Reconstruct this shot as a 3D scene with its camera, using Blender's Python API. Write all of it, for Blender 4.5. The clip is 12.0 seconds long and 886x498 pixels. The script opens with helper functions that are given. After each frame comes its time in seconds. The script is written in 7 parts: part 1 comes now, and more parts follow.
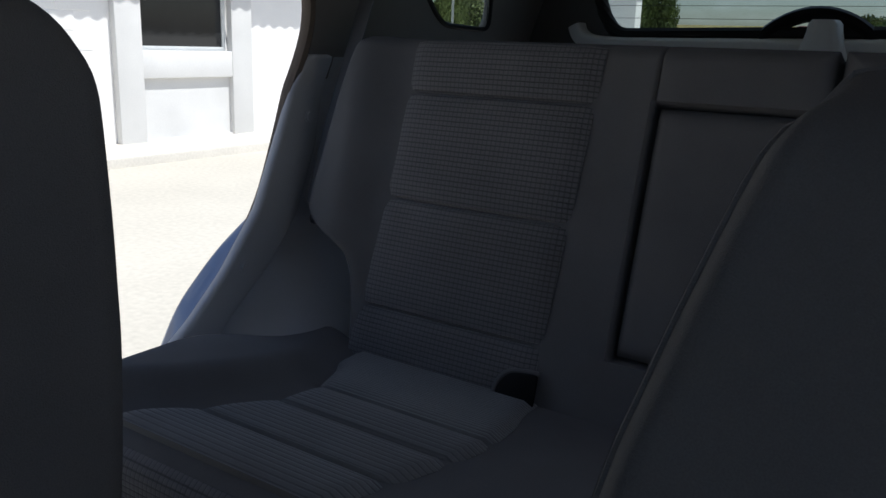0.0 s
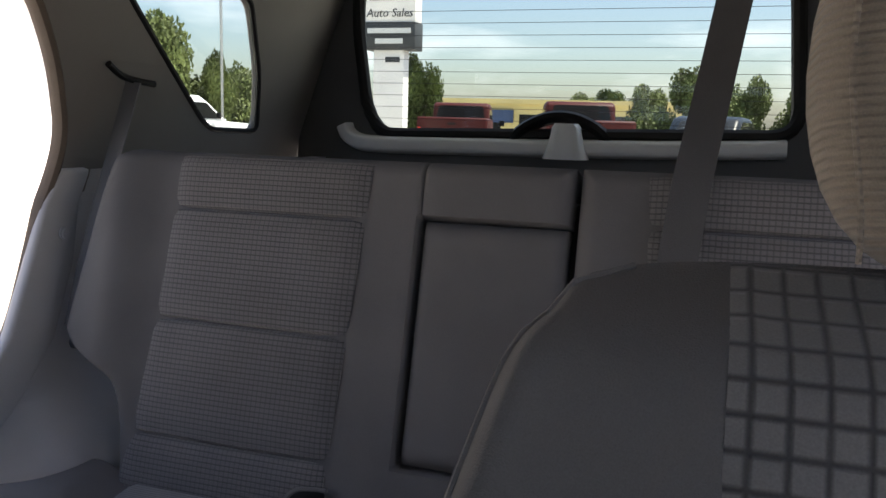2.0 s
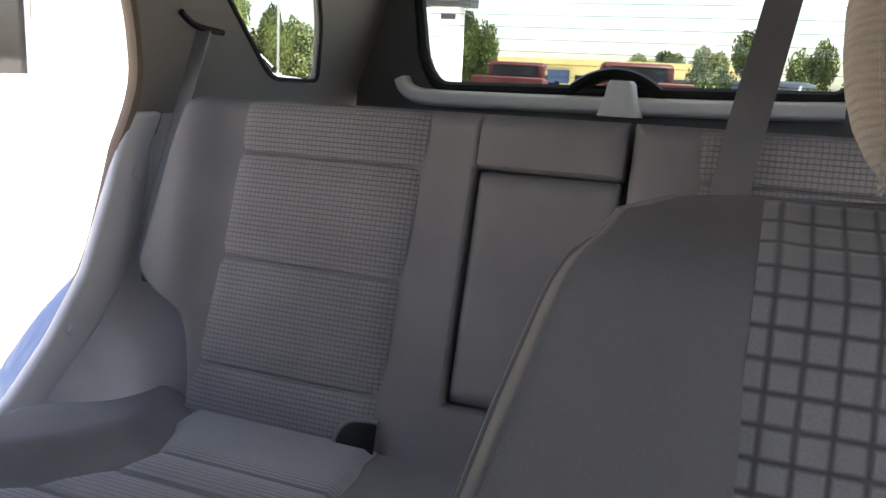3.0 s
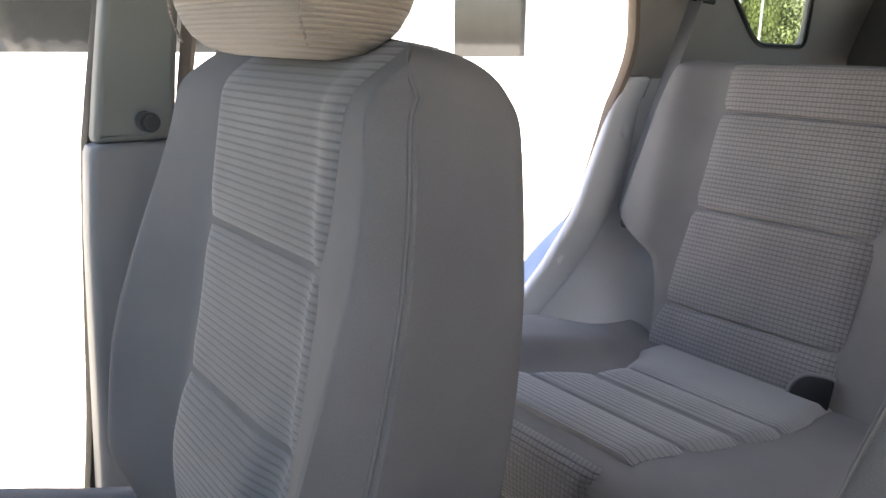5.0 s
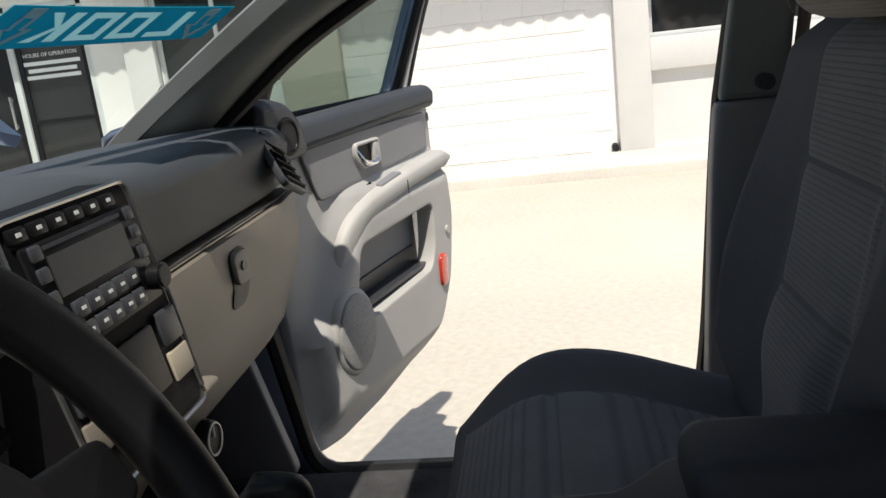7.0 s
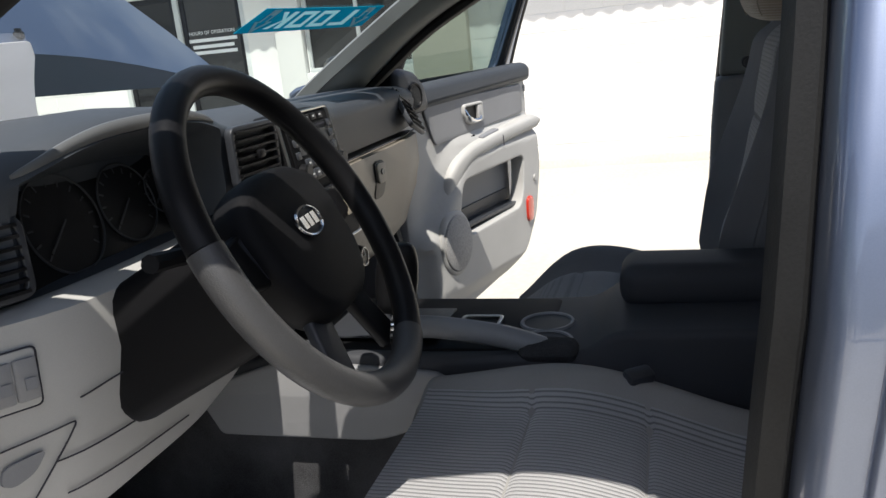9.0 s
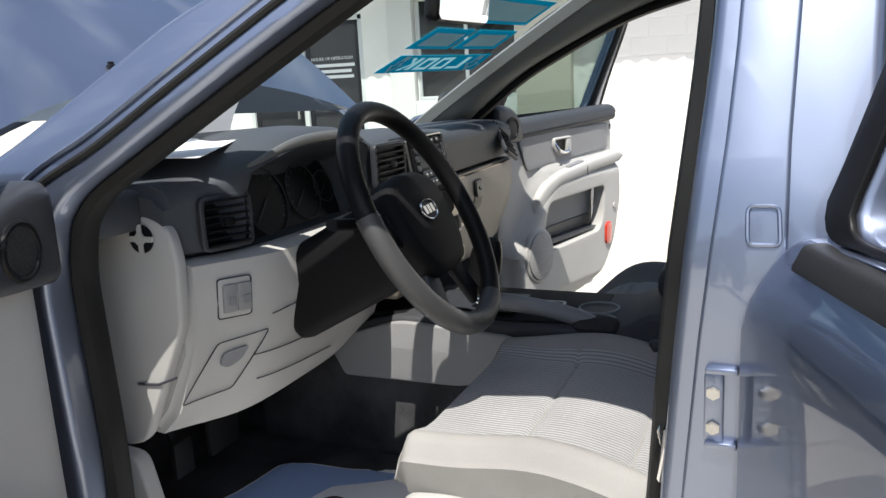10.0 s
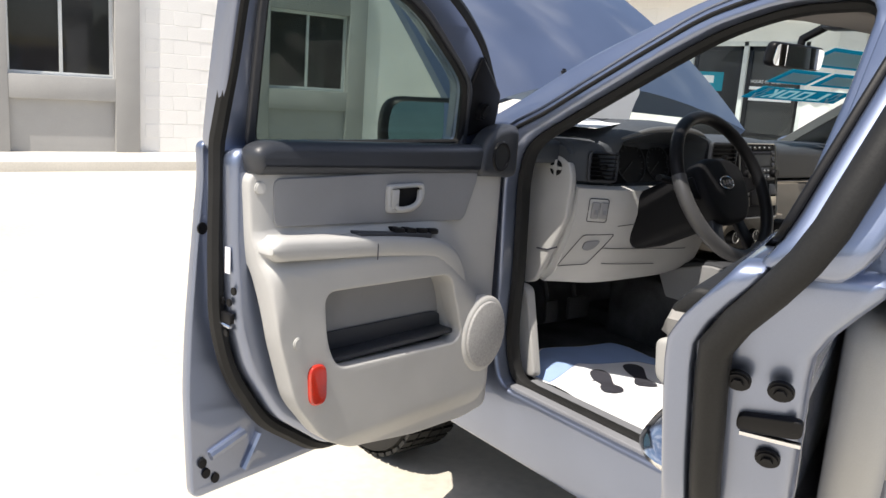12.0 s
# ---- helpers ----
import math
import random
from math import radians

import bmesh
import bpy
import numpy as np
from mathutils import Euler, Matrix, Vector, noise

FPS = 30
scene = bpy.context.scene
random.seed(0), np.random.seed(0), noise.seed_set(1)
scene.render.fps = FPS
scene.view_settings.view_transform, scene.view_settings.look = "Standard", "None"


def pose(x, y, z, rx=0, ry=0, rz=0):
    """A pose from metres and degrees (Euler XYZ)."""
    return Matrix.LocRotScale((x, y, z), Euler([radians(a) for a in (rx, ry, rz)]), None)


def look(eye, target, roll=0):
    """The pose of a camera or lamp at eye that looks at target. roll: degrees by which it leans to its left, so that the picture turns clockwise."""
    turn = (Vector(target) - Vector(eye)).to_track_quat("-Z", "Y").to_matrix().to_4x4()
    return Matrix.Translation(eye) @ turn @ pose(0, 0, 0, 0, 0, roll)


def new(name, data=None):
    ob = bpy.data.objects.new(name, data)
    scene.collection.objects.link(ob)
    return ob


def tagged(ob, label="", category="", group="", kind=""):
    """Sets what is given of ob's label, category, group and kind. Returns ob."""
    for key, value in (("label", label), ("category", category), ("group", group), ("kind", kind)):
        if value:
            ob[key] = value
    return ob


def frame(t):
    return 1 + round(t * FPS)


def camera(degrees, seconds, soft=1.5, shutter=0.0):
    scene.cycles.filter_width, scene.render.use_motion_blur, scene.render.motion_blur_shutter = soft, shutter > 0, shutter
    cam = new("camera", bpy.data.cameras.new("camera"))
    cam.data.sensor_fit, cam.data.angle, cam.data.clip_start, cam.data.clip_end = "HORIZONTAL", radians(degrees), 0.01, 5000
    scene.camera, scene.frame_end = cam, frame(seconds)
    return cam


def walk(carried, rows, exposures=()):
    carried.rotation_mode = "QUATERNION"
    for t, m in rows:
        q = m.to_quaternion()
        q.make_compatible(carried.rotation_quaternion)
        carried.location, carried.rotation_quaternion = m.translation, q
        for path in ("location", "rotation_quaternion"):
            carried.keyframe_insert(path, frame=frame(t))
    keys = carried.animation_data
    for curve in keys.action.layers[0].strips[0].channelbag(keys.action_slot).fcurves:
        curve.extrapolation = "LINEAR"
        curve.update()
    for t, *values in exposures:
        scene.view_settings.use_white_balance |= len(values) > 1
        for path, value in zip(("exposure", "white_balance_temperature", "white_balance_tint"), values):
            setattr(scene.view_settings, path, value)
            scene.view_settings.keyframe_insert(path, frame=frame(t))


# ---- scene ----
cam = camera(57.5, 12.0)
PATH = [
    (0, (-0.26, 0.091, 1.307), (0.799, -1.532, 0.812), 1.9),
    (0.5, (-0.26, 0.095, 1.335), (0.613, -1.642, 0.865), 0.9),
    (1, (-0.26, 0.08, 1.382), (0.48, -1.737, 0.994), 0.7),
    (1.5, (-0.265, 0.081, 1.376), (0.387, -1.786, 1.079), 1.2),
    (2, (-0.267, 0.087, 1.375), (0.333, -1.795, 1.061), 1.6),
    (2.5, (-0.279, 0.086, 1.377), (0.35, -1.774, 0.999), 1.5),
    (2.7, (-0.276, 0.103, 1.373), (0.37, -1.748, 0.979), 2.1),
    (4.3, (-0.321, 0.224, 1.338), (0.926, -1.259, 0.843), 1.7),
    (4.5, (-0.328, 0.236, 1.337), (1.008, -1.168, 0.842), 1.3),
    (5, (-0.352, 0.268, 1.343), (1.206, -0.883, 0.846), 0.6),
    (5.5, (-0.393, 0.315, 1.348), (1.365, -0.497, 0.847), -0.8),
    (6, (-0.465, 0.319, 1.348), (1.441, -0.011, 0.84), -3.4),
    (6.5, (-0.526, 0.31, 1.343), (1.404, 0.371, 0.823), -6.2),
    (7, (-0.604, 0.301, 1.353), (1.315, 0.566, 0.86), -6.6),
    (7.5, (-0.73, 0.253, 1.349), (1.165, 0.672, 0.867), -7.5),
    (7.7, (-0.783, 0.228, 1.346), (1.097, 0.707, 0.861), -7.9),
    (9.3, (-1.298, 0.076, 1.361), (0.546, 0.674, 0.869), -4.9),
    (9.5, (-1.361, 0.048, 1.371), (0.474, 0.698, 0.911), -4.5),
    (10, (-1.586, -0.03, 1.382), (0.21, 0.746, 0.968), -3.1),
    (10.5, (-1.777, -0.129, 1.375), (-0.11, 0.897, 0.969), 0.3),
    (11, (-1.932, -0.303, 1.36), (-0.498, 1.032, 0.956), 2.3),
    (11.5, (-2.09, -0.503, 1.356), (-0.855, 1.014, 0.942), 3.0),
    (12, (-2.237, -0.701, 1.373), (-1.041, 0.852, 0.975), 4.0),
]

EXPOSURES = [(0.0, 0.05, 5950, 9), (0.5, 0.15, 6050, 9), (1.0, 0.42, 6450, 12), (1.5, 0.85, 6750, 15), (2.0, 1.42, 6850, 16), (2.5, 1.92, 6900, 15), (4.3, 2.95, 7200, 14), (5.0, 2.9, 7200, 13), (5.5, 2.7, 7050, 12), (5.8, 1.8, 7000, 11), (6.1, 0.95, 6950, 11), (6.5, 0.35, 6900, 10), (7.5, 0.05, 6600, 10), (9.3, 0.45, 6450, 10), (10.5, 0.58, 6400, 9), (12.0, 0.5, 6650, 11)]
walk(cam, [(t, look(e, g, r)) for t, e, g, r in PATH], EXPOSURES)

# ---- light ----
SUN = Vector((0.47, 0.13, -1.0)).normalized()          # the way the sunlight travels
world = bpy.data.worlds.new("sky")
scene.world = world
world.use_nodes = True
_n = world.node_tree.nodes
_sky = _n.new("ShaderNodeTexSky")
_sky.sky_type, _sky.sun_disc = "NISHITA", False
_sky.sun_elevation = math.asin(-SUN.z)
_sky.sun_rotation = math.atan2(-SUN.x, -SUN.y)
_sky.air_density, _sky.dust_density, _sky.ozone_density = 1.0, 1.7, 2.0
_n["Background"].inputs["Strength"].default_value = 0.112
_co, _mp, _cl, _rp, _mx = (_n.new("ShaderNode" + k) for k in ("TexCoord", "Mapping", "TexNoise", "MapRange", "Mix"))
_mp.inputs["Scale"].default_value = (2.0, 2.0, 9.0)
_cl.inputs["Scale"].default_value, _cl.inputs["Detail"].default_value = 2.2, 7
_rp.inputs[1].default_value, _rp.inputs[2].default_value, _rp.inputs[4].default_value = 0.47, 0.74, 0.55
_mx.data_type = "RGBA"
_mx.inputs[7].default_value = (9.0, 9.3, 9.8, 1)
for a, b in ((_co.outputs["Generated"], _mp.inputs[0]), (_mp.outputs[0], _cl.inputs["Vector"]), (_cl.outputs[0], _rp.inputs[0]), (_rp.outputs[0], _mx.inputs[0]), (_sky.outputs[0], _mx.inputs[6]), (_mx.outputs[2], _n["Background"].inputs["Color"])):
    world.node_tree.links.new(a, b)
_sun = bpy.data.lights.new("sun", "SUN")
_sun.energy, _sun.angle, _sun.color = 5.0, radians(0.53), (1.0, 0.95, 0.87)
sun = new("sun", _sun)
sun.matrix_world = look((0, 0, 30), Vector((0, 0, 30)) + SUN)

# ---- materials ----
def node_mat(name):
    m = bpy.data.materials.new(name)
    m.use_nodes = True
    return m, m.node_tree.nodes, m.node_tree.links, m.node_tree.nodes["Principled BSDF"]


def surface(name, color, rough=0.6, metal=0.0, scale=8.0, vary=0.12, grain=300.0, bump=0.05, coat=0.0, stretch=(1, 1, 1), spec=0.5, rvar=0.08):
    """A plain surface with broad stains, fine grain and relief."""
    m, n, l, b = node_mat(name)
    co = n.new("ShaderNodeTexCoord")
    mp = n.new("ShaderNodeMapping")
    mp.inputs["Scale"].default_value = stretch
    l.new(co.outputs["Object"], mp.inputs["Vector"])
    big, fine = n.new("ShaderNodeTexNoise"), n.new("ShaderNodeTexNoise")
    big.inputs["Scale"].default_value, big.inputs["Detail"].default_value = scale, 6
    fine.inputs["Scale"].default_value, fine.inputs["Detail"].default_value = grain, 3
    l.new(mp.outputs[0], big.inputs["Vector"]), l.new(mp.outputs[0], fine.inputs["Vector"])
    mix = n.new("ShaderNodeMath")
    mix.operation = "MULTIPLY_ADD"
    mix.inputs[1].default_value, mix.inputs[2].default_value = 0.35, 0.0
    l.new(fine.outputs["Fac"], mix.inputs[0])
    add = n.new("ShaderNodeMath")
    add.operation = "MULTIPLY_ADD"
    add.inputs[1].default_value = 0.65
    l.new(big.outputs["Fac"], add.inputs[0]), l.new(mix.outputs[0], add.inputs[2])
    ramp = n.new("ShaderNodeValToRGB")
    lo, hi = [tuple(min(1, max(0, c * (1 + k * vary * 2))) for c in color) + (1,) for k in (-1, 1)]
    ramp.color_ramp.elements[0].position, ramp.color_ramp.elements[0].color = 0.3, lo
    ramp.color_ramp.elements[1].position, ramp.color_ramp.elements[1].color = 0.7, hi
    l.new(add.outputs[0], ramp.inputs[0]), l.new(ramp.outputs[0], b.inputs["Base Color"])
    rr = n.new("ShaderNodeMapRange")
    rr.inputs[3].default_value, rr.inputs[4].default_value = max(0, rough - rvar), min(1, rough + rvar)
    l.new(big.outputs["Fac"], rr.inputs[0]), l.new(rr.outputs[0], b.inputs["Roughness"])
    b.inputs["Metallic"].default_value = metal
    b.inputs["Specular IOR Level"].default_value = spec
    b.inputs["Coat Weight"].default_value, b.inputs["Coat Roughness"].default_value = coat, 0.04
    if bump:
        bp = n.new("ShaderNodeBump")
        bp.inputs["Strength"].default_value, bp.inputs["Distance"].default_value = bump, 0.002
        l.new(fine.outputs["Fac"], bp.inputs["Height"]), l.new(bp.outputs[0], b.inputs["Normal"])
    return m


def ribbed_cloth(name, base, line, pitch=0.0105, across=0.0105, vertical=True, width=0.16, depths=(1.0, 0.75)):
    """Seat cloth woven in ridges: dark grooves every pitch, crossed by weaker grooves."""
    m, n, l, b = node_mat(name)
    co, sep = n.new("ShaderNodeTexCoord"), n.new("ShaderNodeSeparateXYZ")
    l.new(co.outputs["Object"], sep.inputs[0])

    def grooves(axis, step, depth):
        a, f, p, r = [n.new("ShaderNodeMath") for _ in range(4)]
        a.operation, f.operation, p.operation, r.operation = "DIVIDE", "PINGPONG", "SUBTRACT", "SMOOTH_MIN"
        a.inputs[1].default_value, f.inputs[1].default_value = step, 0.5
        l.new(sep.outputs[axis], a.inputs[0]), l.new(a.outputs[0], f.inputs[0])
        mr = n.new("ShaderNodeMapRange")
        mr.interpolation_type = "SMOOTHSTEP"
        mr.inputs[1].default_value, mr.inputs[2].default_value = 0.0, width
        mr.inputs[3].default_value, mr.inputs[4].default_value = 1.0 - depth, 1.0
        l.new(f.outputs[0], mr.inputs[0])
        return mr.outputs[0]
    rows = grooves("Z" if vertical else "Y", pitch, depths[0])
    cols = grooves("X", across, depths[1])
    mul = n.new("ShaderNodeMath")
    mul.operation = "MULTIPLY"
    l.new(rows, mul.inputs[0]), l.new(cols, mul.inputs[1])
    noise_a, noise_b = n.new("ShaderNodeTexNoise"), n.new("ShaderNodeTexNoise")
    noise_a.inputs["Scale"].default_value, noise_b.inputs["Scale"].default_value = 7, 900
    for q in (noise_a, noise_b):
        l.new(co.outputs["Object"], q.inputs["Vector"])
    mix = n.new("ShaderNodeMix")
    mix.data_type = "RGBA"
    mix.inputs[6].default_value, mix.inputs[7].default_value = (*line, 1), (*base, 1)
    l.new(mul.outputs[0], mix.inputs[0])
    tint = n.new("ShaderNodeMix")
    tint.data_type, tint.blend_type = "RGBA", "MULTIPLY"
    tint.inputs[0].default_value = 0.45
    ad = n.new("ShaderNodeMath")
    ad.operation = "ADD"
    l.new(noise_a.outputs["Fac"], ad.inputs[0]), l.new(noise_b.outputs["Fac"], ad.inputs[1])
    l.new(mix.outputs[2], tint.inputs[6]), l.new(ad.outputs[0], tint.inputs[7])
    l.new(tint.outputs[2], b.inputs["Base Color"])
    bp = n.new("ShaderNodeBump")
    bp.inputs["Strength"].default_value, bp.inputs["Distance"].default_value = 0.6, 0.0025
    l.new(mul.outputs[0], bp.inputs["Height"])
    bp2 = n.new("ShaderNodeBump")
    bp2.inputs["Strength"].default_value, bp2.inputs["Distance"].default_value = 0.25, 0.001
    l.new(noise_b.outputs["Fac"], bp2.inputs["Height"]), l.new(bp.outputs[0], bp2.inputs["Normal"])
    l.new(bp2.outputs[0], b.inputs["Normal"])
    b.inputs["Roughness"].default_value = 0.9
    b.inputs["Specular IOR Level"].default_value = 0.2
    b.inputs["Sheen Weight"].default_value = 0.25
    return m


def thin_paper(name, color):
    """Printed paper that lets light through."""
    m, n, l, b = node_mat(name)
    n.remove(b)
    co, nz, rp = n.new("ShaderNodeTexCoord"), n.new("ShaderNodeTexNoise"), n.new("ShaderNodeValToRGB")
    nz.inputs["Scale"].default_value = 14
    rp.color_ramp.elements[0].color, rp.color_ramp.elements[1].color = (*[c * 0.94 for c in color], 1), (*color, 1)
    df, tr, mx = n.new("ShaderNodeBsdfDiffuse"), n.new("ShaderNodeBsdfTranslucent"), n.new("ShaderNodeMixShader")
    l.new(co.outputs["Object"], nz.inputs["Vector"]), l.new(nz.outputs["Fac"], rp.inputs[0])
    l.new(rp.outputs[0], df.inputs["Color"]), l.new(rp.outputs[0], tr.inputs["Color"])
    mx.inputs[0].default_value = 0.45
    l.new(df.outputs[0], mx.inputs[1]), l.new(tr.outputs[0], mx.inputs[2])
    l.new(mx.outputs[0], n["Material Output"].inputs["Surface"])
    return m


def glass(name, color=(1, 1, 1), rough=0.0):
    """A thin pane: clear, with a gloss that grows at a slant, alike from both sides."""
    m, n, l, b = node_mat(name)
    n.remove(b)
    tr, gl, mx, lw = n.new("ShaderNodeBsdfTransparent"), n.new("ShaderNodeBsdfGlossy"), n.new("ShaderNodeMixShader"), n.new("ShaderNodeLayerWeight")
    tr.inputs["Color"].default_value = (*color, 1)
    gl.inputs["Roughness"].default_value = rough
    pw, ma = n.new("ShaderNodeMath"), n.new("ShaderNodeMath")
    pw.operation, ma.operation = "POWER", "MULTIPLY_ADD"
    pw.inputs[1].default_value, ma.inputs[1].default_value, ma.inputs[2].default_value = 5.0, 0.6, 0.022
    l.new(lw.outputs["Facing"], pw.inputs[0]), l.new(pw.outputs[0], ma.inputs[0]), l.new(ma.outputs[0], mx.inputs[0])
    l.new(tr.outputs[0], mx.inputs[1]), l.new(gl.outputs[0], mx.inputs[2])
    l.new(mx.outputs[0], n["Material Output"].inputs["Surface"])
    return m


PAINT = surface("blue_metallic_paint", (0.225, 0.262, 0.36), 0.46, 1.0, 3, 0.05, 1500, 0.010, coat=1.0, rvar=0.03)
PAINT.node_tree.nodes["Principled BSDF"].inputs["Coat IOR"].default_value = 1.7
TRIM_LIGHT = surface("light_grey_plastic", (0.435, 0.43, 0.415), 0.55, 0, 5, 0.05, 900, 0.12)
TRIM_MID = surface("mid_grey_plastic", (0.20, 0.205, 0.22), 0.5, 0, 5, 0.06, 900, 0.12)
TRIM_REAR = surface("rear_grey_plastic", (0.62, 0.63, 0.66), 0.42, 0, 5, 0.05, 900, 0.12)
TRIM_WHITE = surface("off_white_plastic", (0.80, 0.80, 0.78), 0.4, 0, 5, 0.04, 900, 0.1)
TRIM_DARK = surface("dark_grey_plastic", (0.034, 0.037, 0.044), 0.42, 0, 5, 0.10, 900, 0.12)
BLACK = surface("black_plastic", (0.008, 0.008, 0.009), 0.40, 0, 9, 0.2, 700, 0.05, spec=0.18)
MATTE = surface("matte_black_plastic", (0.006, 0.006, 0.007), 0.65, 0, 9, 0.15, 700, 0.08, spec=0.18)
RUBBER = surface("black_rubber", (0.012, 0.012, 0.012), 0.6, 0, 12, 0.2, 500, 0.1, spec=0.3)
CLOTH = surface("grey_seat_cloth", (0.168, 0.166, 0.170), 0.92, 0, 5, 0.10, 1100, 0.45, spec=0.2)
# Seat cloth copies: paler for the sunlit cushion, darker for the shaded backrest.
SUNLIT_CLOTH = surface("sunlit_seat_cloth", (0.30, 0.292, 0.28), 0.92, 0, 5, 0.10, 1100, 0.45, spec=0.2)
SHADED_CLOTH = surface("shaded_seat_cloth", (0.132, 0.130, 0.133), 0.92, 0, 5, 0.10, 1100, 0.45, spec=0.2)
RIB_BACK = ribbed_cloth("ribbed_bench_cloth", (0.19, 0.187, 0.193), (0.09, 0.09, 0.094), 0.0078, 0.0078, width=0.22, depths=(0.85, 0.5))
RIB_GRID = ribbed_cloth("checked_seat_cloth", (0.205, 0.202, 0.205), (0.075, 0.075, 0.08), 0.0150, 0.0150, width=0.17, depths=(1.0, 0.95))
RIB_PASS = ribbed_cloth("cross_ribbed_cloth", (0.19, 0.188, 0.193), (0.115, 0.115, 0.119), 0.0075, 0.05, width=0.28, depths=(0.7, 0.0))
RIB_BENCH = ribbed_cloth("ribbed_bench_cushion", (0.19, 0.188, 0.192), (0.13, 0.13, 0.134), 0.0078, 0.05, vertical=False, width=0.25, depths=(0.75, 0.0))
# Paler ribs: sunlight on the driver's cushion put into the colour.
RIB_SUNLIT = ribbed_cloth("sunlit_cushion_cloth", (0.37, 0.367, 0.37), (0.12, 0.12, 0.125), 0.02, 0.0075, vertical=False, width=0.3, depths=(0.0, 0.9))
TAN_RIB = ribbed_cloth("ribbed_tan_cloth", (0.315, 0.268, 0.217), (0.293, 0.249, 0.201), 0.0042, 0.05, width=0.4, depths=(0.9, 0.0))
SEAL_TAN = surface("brown_grey_seal", (0.15, 0.115, 0.09), 0.7, 0, 8, 0.1, 500, 0.1)
CARPET = surface("charcoal_carpet", (0.065, 0.065, 0.068), 1.0, 0, 10, 0.3, 700, 0.8, spec=0.1)
LINER = surface("grey_headliner", (0.32, 0.30, 0.285), 0.95, 0, 6, 0.05, 900, 0.3, spec=0.1)
CHROME = surface("chrome", (0.75, 0.75, 0.76), 0.12, 1.0, 8, 0.03, 400, 0.0, rvar=0.03)
STEEL = surface("bright_steel", (0.55, 0.54, 0.52), 0.35, 1.0, 15, 0.1, 400, 0.05)
MIRROR = surface("mirror", (0.82, 0.86, 0.88), 0.01, 1.0, 3, 0.0, 100, 0.0, rvar=0.0)
RED_LENS = surface("red_reflector", (0.55, 0.03, 0.012), 0.12, 0, 20, 0.15, 300, 0.1, coat=1.0)
PAPER = surface("white_paper", (0.82, 0.83, 0.86), 0.8, 0, 6, 0.03, 300, 0.05)
PAPER_BLUE = surface("blue_print", (0.30, 0.42, 0.68), 0.8, 0, 6, 0.06, 300, 0.05)
SHEET_PAPER = thin_paper("thin_white_paper", (0.85, 0.86, 0.88))
INK = surface("dark_ink", (0.03, 0.03, 0.04), 0.7, 0, 10, 0.2, 300, 0.0)
TEAL = thin_paper("teal_vinyl", (0.02, 0.42, 0.58))
PALE = thin_paper("pale_vinyl", (0.60, 0.86, 0.90))
WALL = surface("white_painted_wall", (0.80, 0.79, 0.77), 0.85, 0, 1.2, 0.04, 60, 0.25, stretch=(1, 1, 2))
WALL_TRIM = surface("grey_painted_wall", (0.36, 0.355, 0.345), 0.85, 0, 1.5, 0.05, 90, 0.25)
WALL_PALE = surface("pale_painted_wall", (0.66, 0.655, 0.64), 0.85, 0, 1.5, 0.05, 90, 0.25)
FRAME = surface("white_aluminium", (0.62, 0.64, 0.64), 0.5, 0, 5, 0.05, 200, 0.05)
CONCRETE = surface("pale_concrete", (0.52, 0.485, 0.415), 0.9, 0, 0.35, 0.10, 25, 0.3)
KERB = surface("kerb_concrete", (0.58, 0.55, 0.49), 0.9, 0, 1.0, 0.08, 40, 0.3)
ASPHALT = surface("asphalt", (0.075, 0.073, 0.072), 0.95, 0, 0.6, 0.12, 60, 0.5)
SHEET = surface("corrugated_roof_sheet", (0.55, 0.55, 0.54), 0.5, 0.3, 2, 0.1, 50, 0.05)
DARK_GLASS = surface("dark_shop_glass", (0.02, 0.021, 0.022), 0.04, 0, 2, 0.1, 100, 0.0, rvar=0.02)
DOOR_PANE = glass("door_pane", (0.50, 0.57, 0.55))
TINT = glass("rear_pane", (0.76, 0.80, 0.78))
SHIELD = glass("windscreen_pane", (0.80, 0.88, 0.86))
LEAF = surface("tree_leaves", (0.115, 0.145, 0.042), 0.7, 0, 1.2, 0.5, 40, 0.2)
BARK = surface("tree_bark", (0.10, 0.075, 0.05), 0.95, 0, 6, 0.3, 60, 0.6)
RED_PAINT = surface("dark_red_paint", (0.060, 0.010, 0.009), 0.5, 0.0, 3, 0.05, 800, 0.0, spec=0.2)
NAVY_PAINT = surface("navy_car_paint", (0.012, 0.018, 0.028), 0.4, 0.0, 3, 0.05, 800, 0.0, spec=0.2)
WHITE_PAINT = surface("white_car_paint", (0.78, 0.79, 0.80), 0.25, 0.0, 3, 0.02, 800, 0.0, coat=1.0)
YELLOW_WALL = surface("yellow_wall", (0.62, 0.52, 0.24), 0.9, 0, 0.5, 0.06, 10, 0.1)
SIGN_DARK = surface("dark_sign", (0.035, 0.04, 0.045), 0.6, 0, 2, 0.1, 40, 0.0)
GREY_BODY = surface("dashboard_soft_grey", (0.052, 0.059, 0.070), 0.55, 0, 5, 0.08, 800, 0.15, spec=0.35)


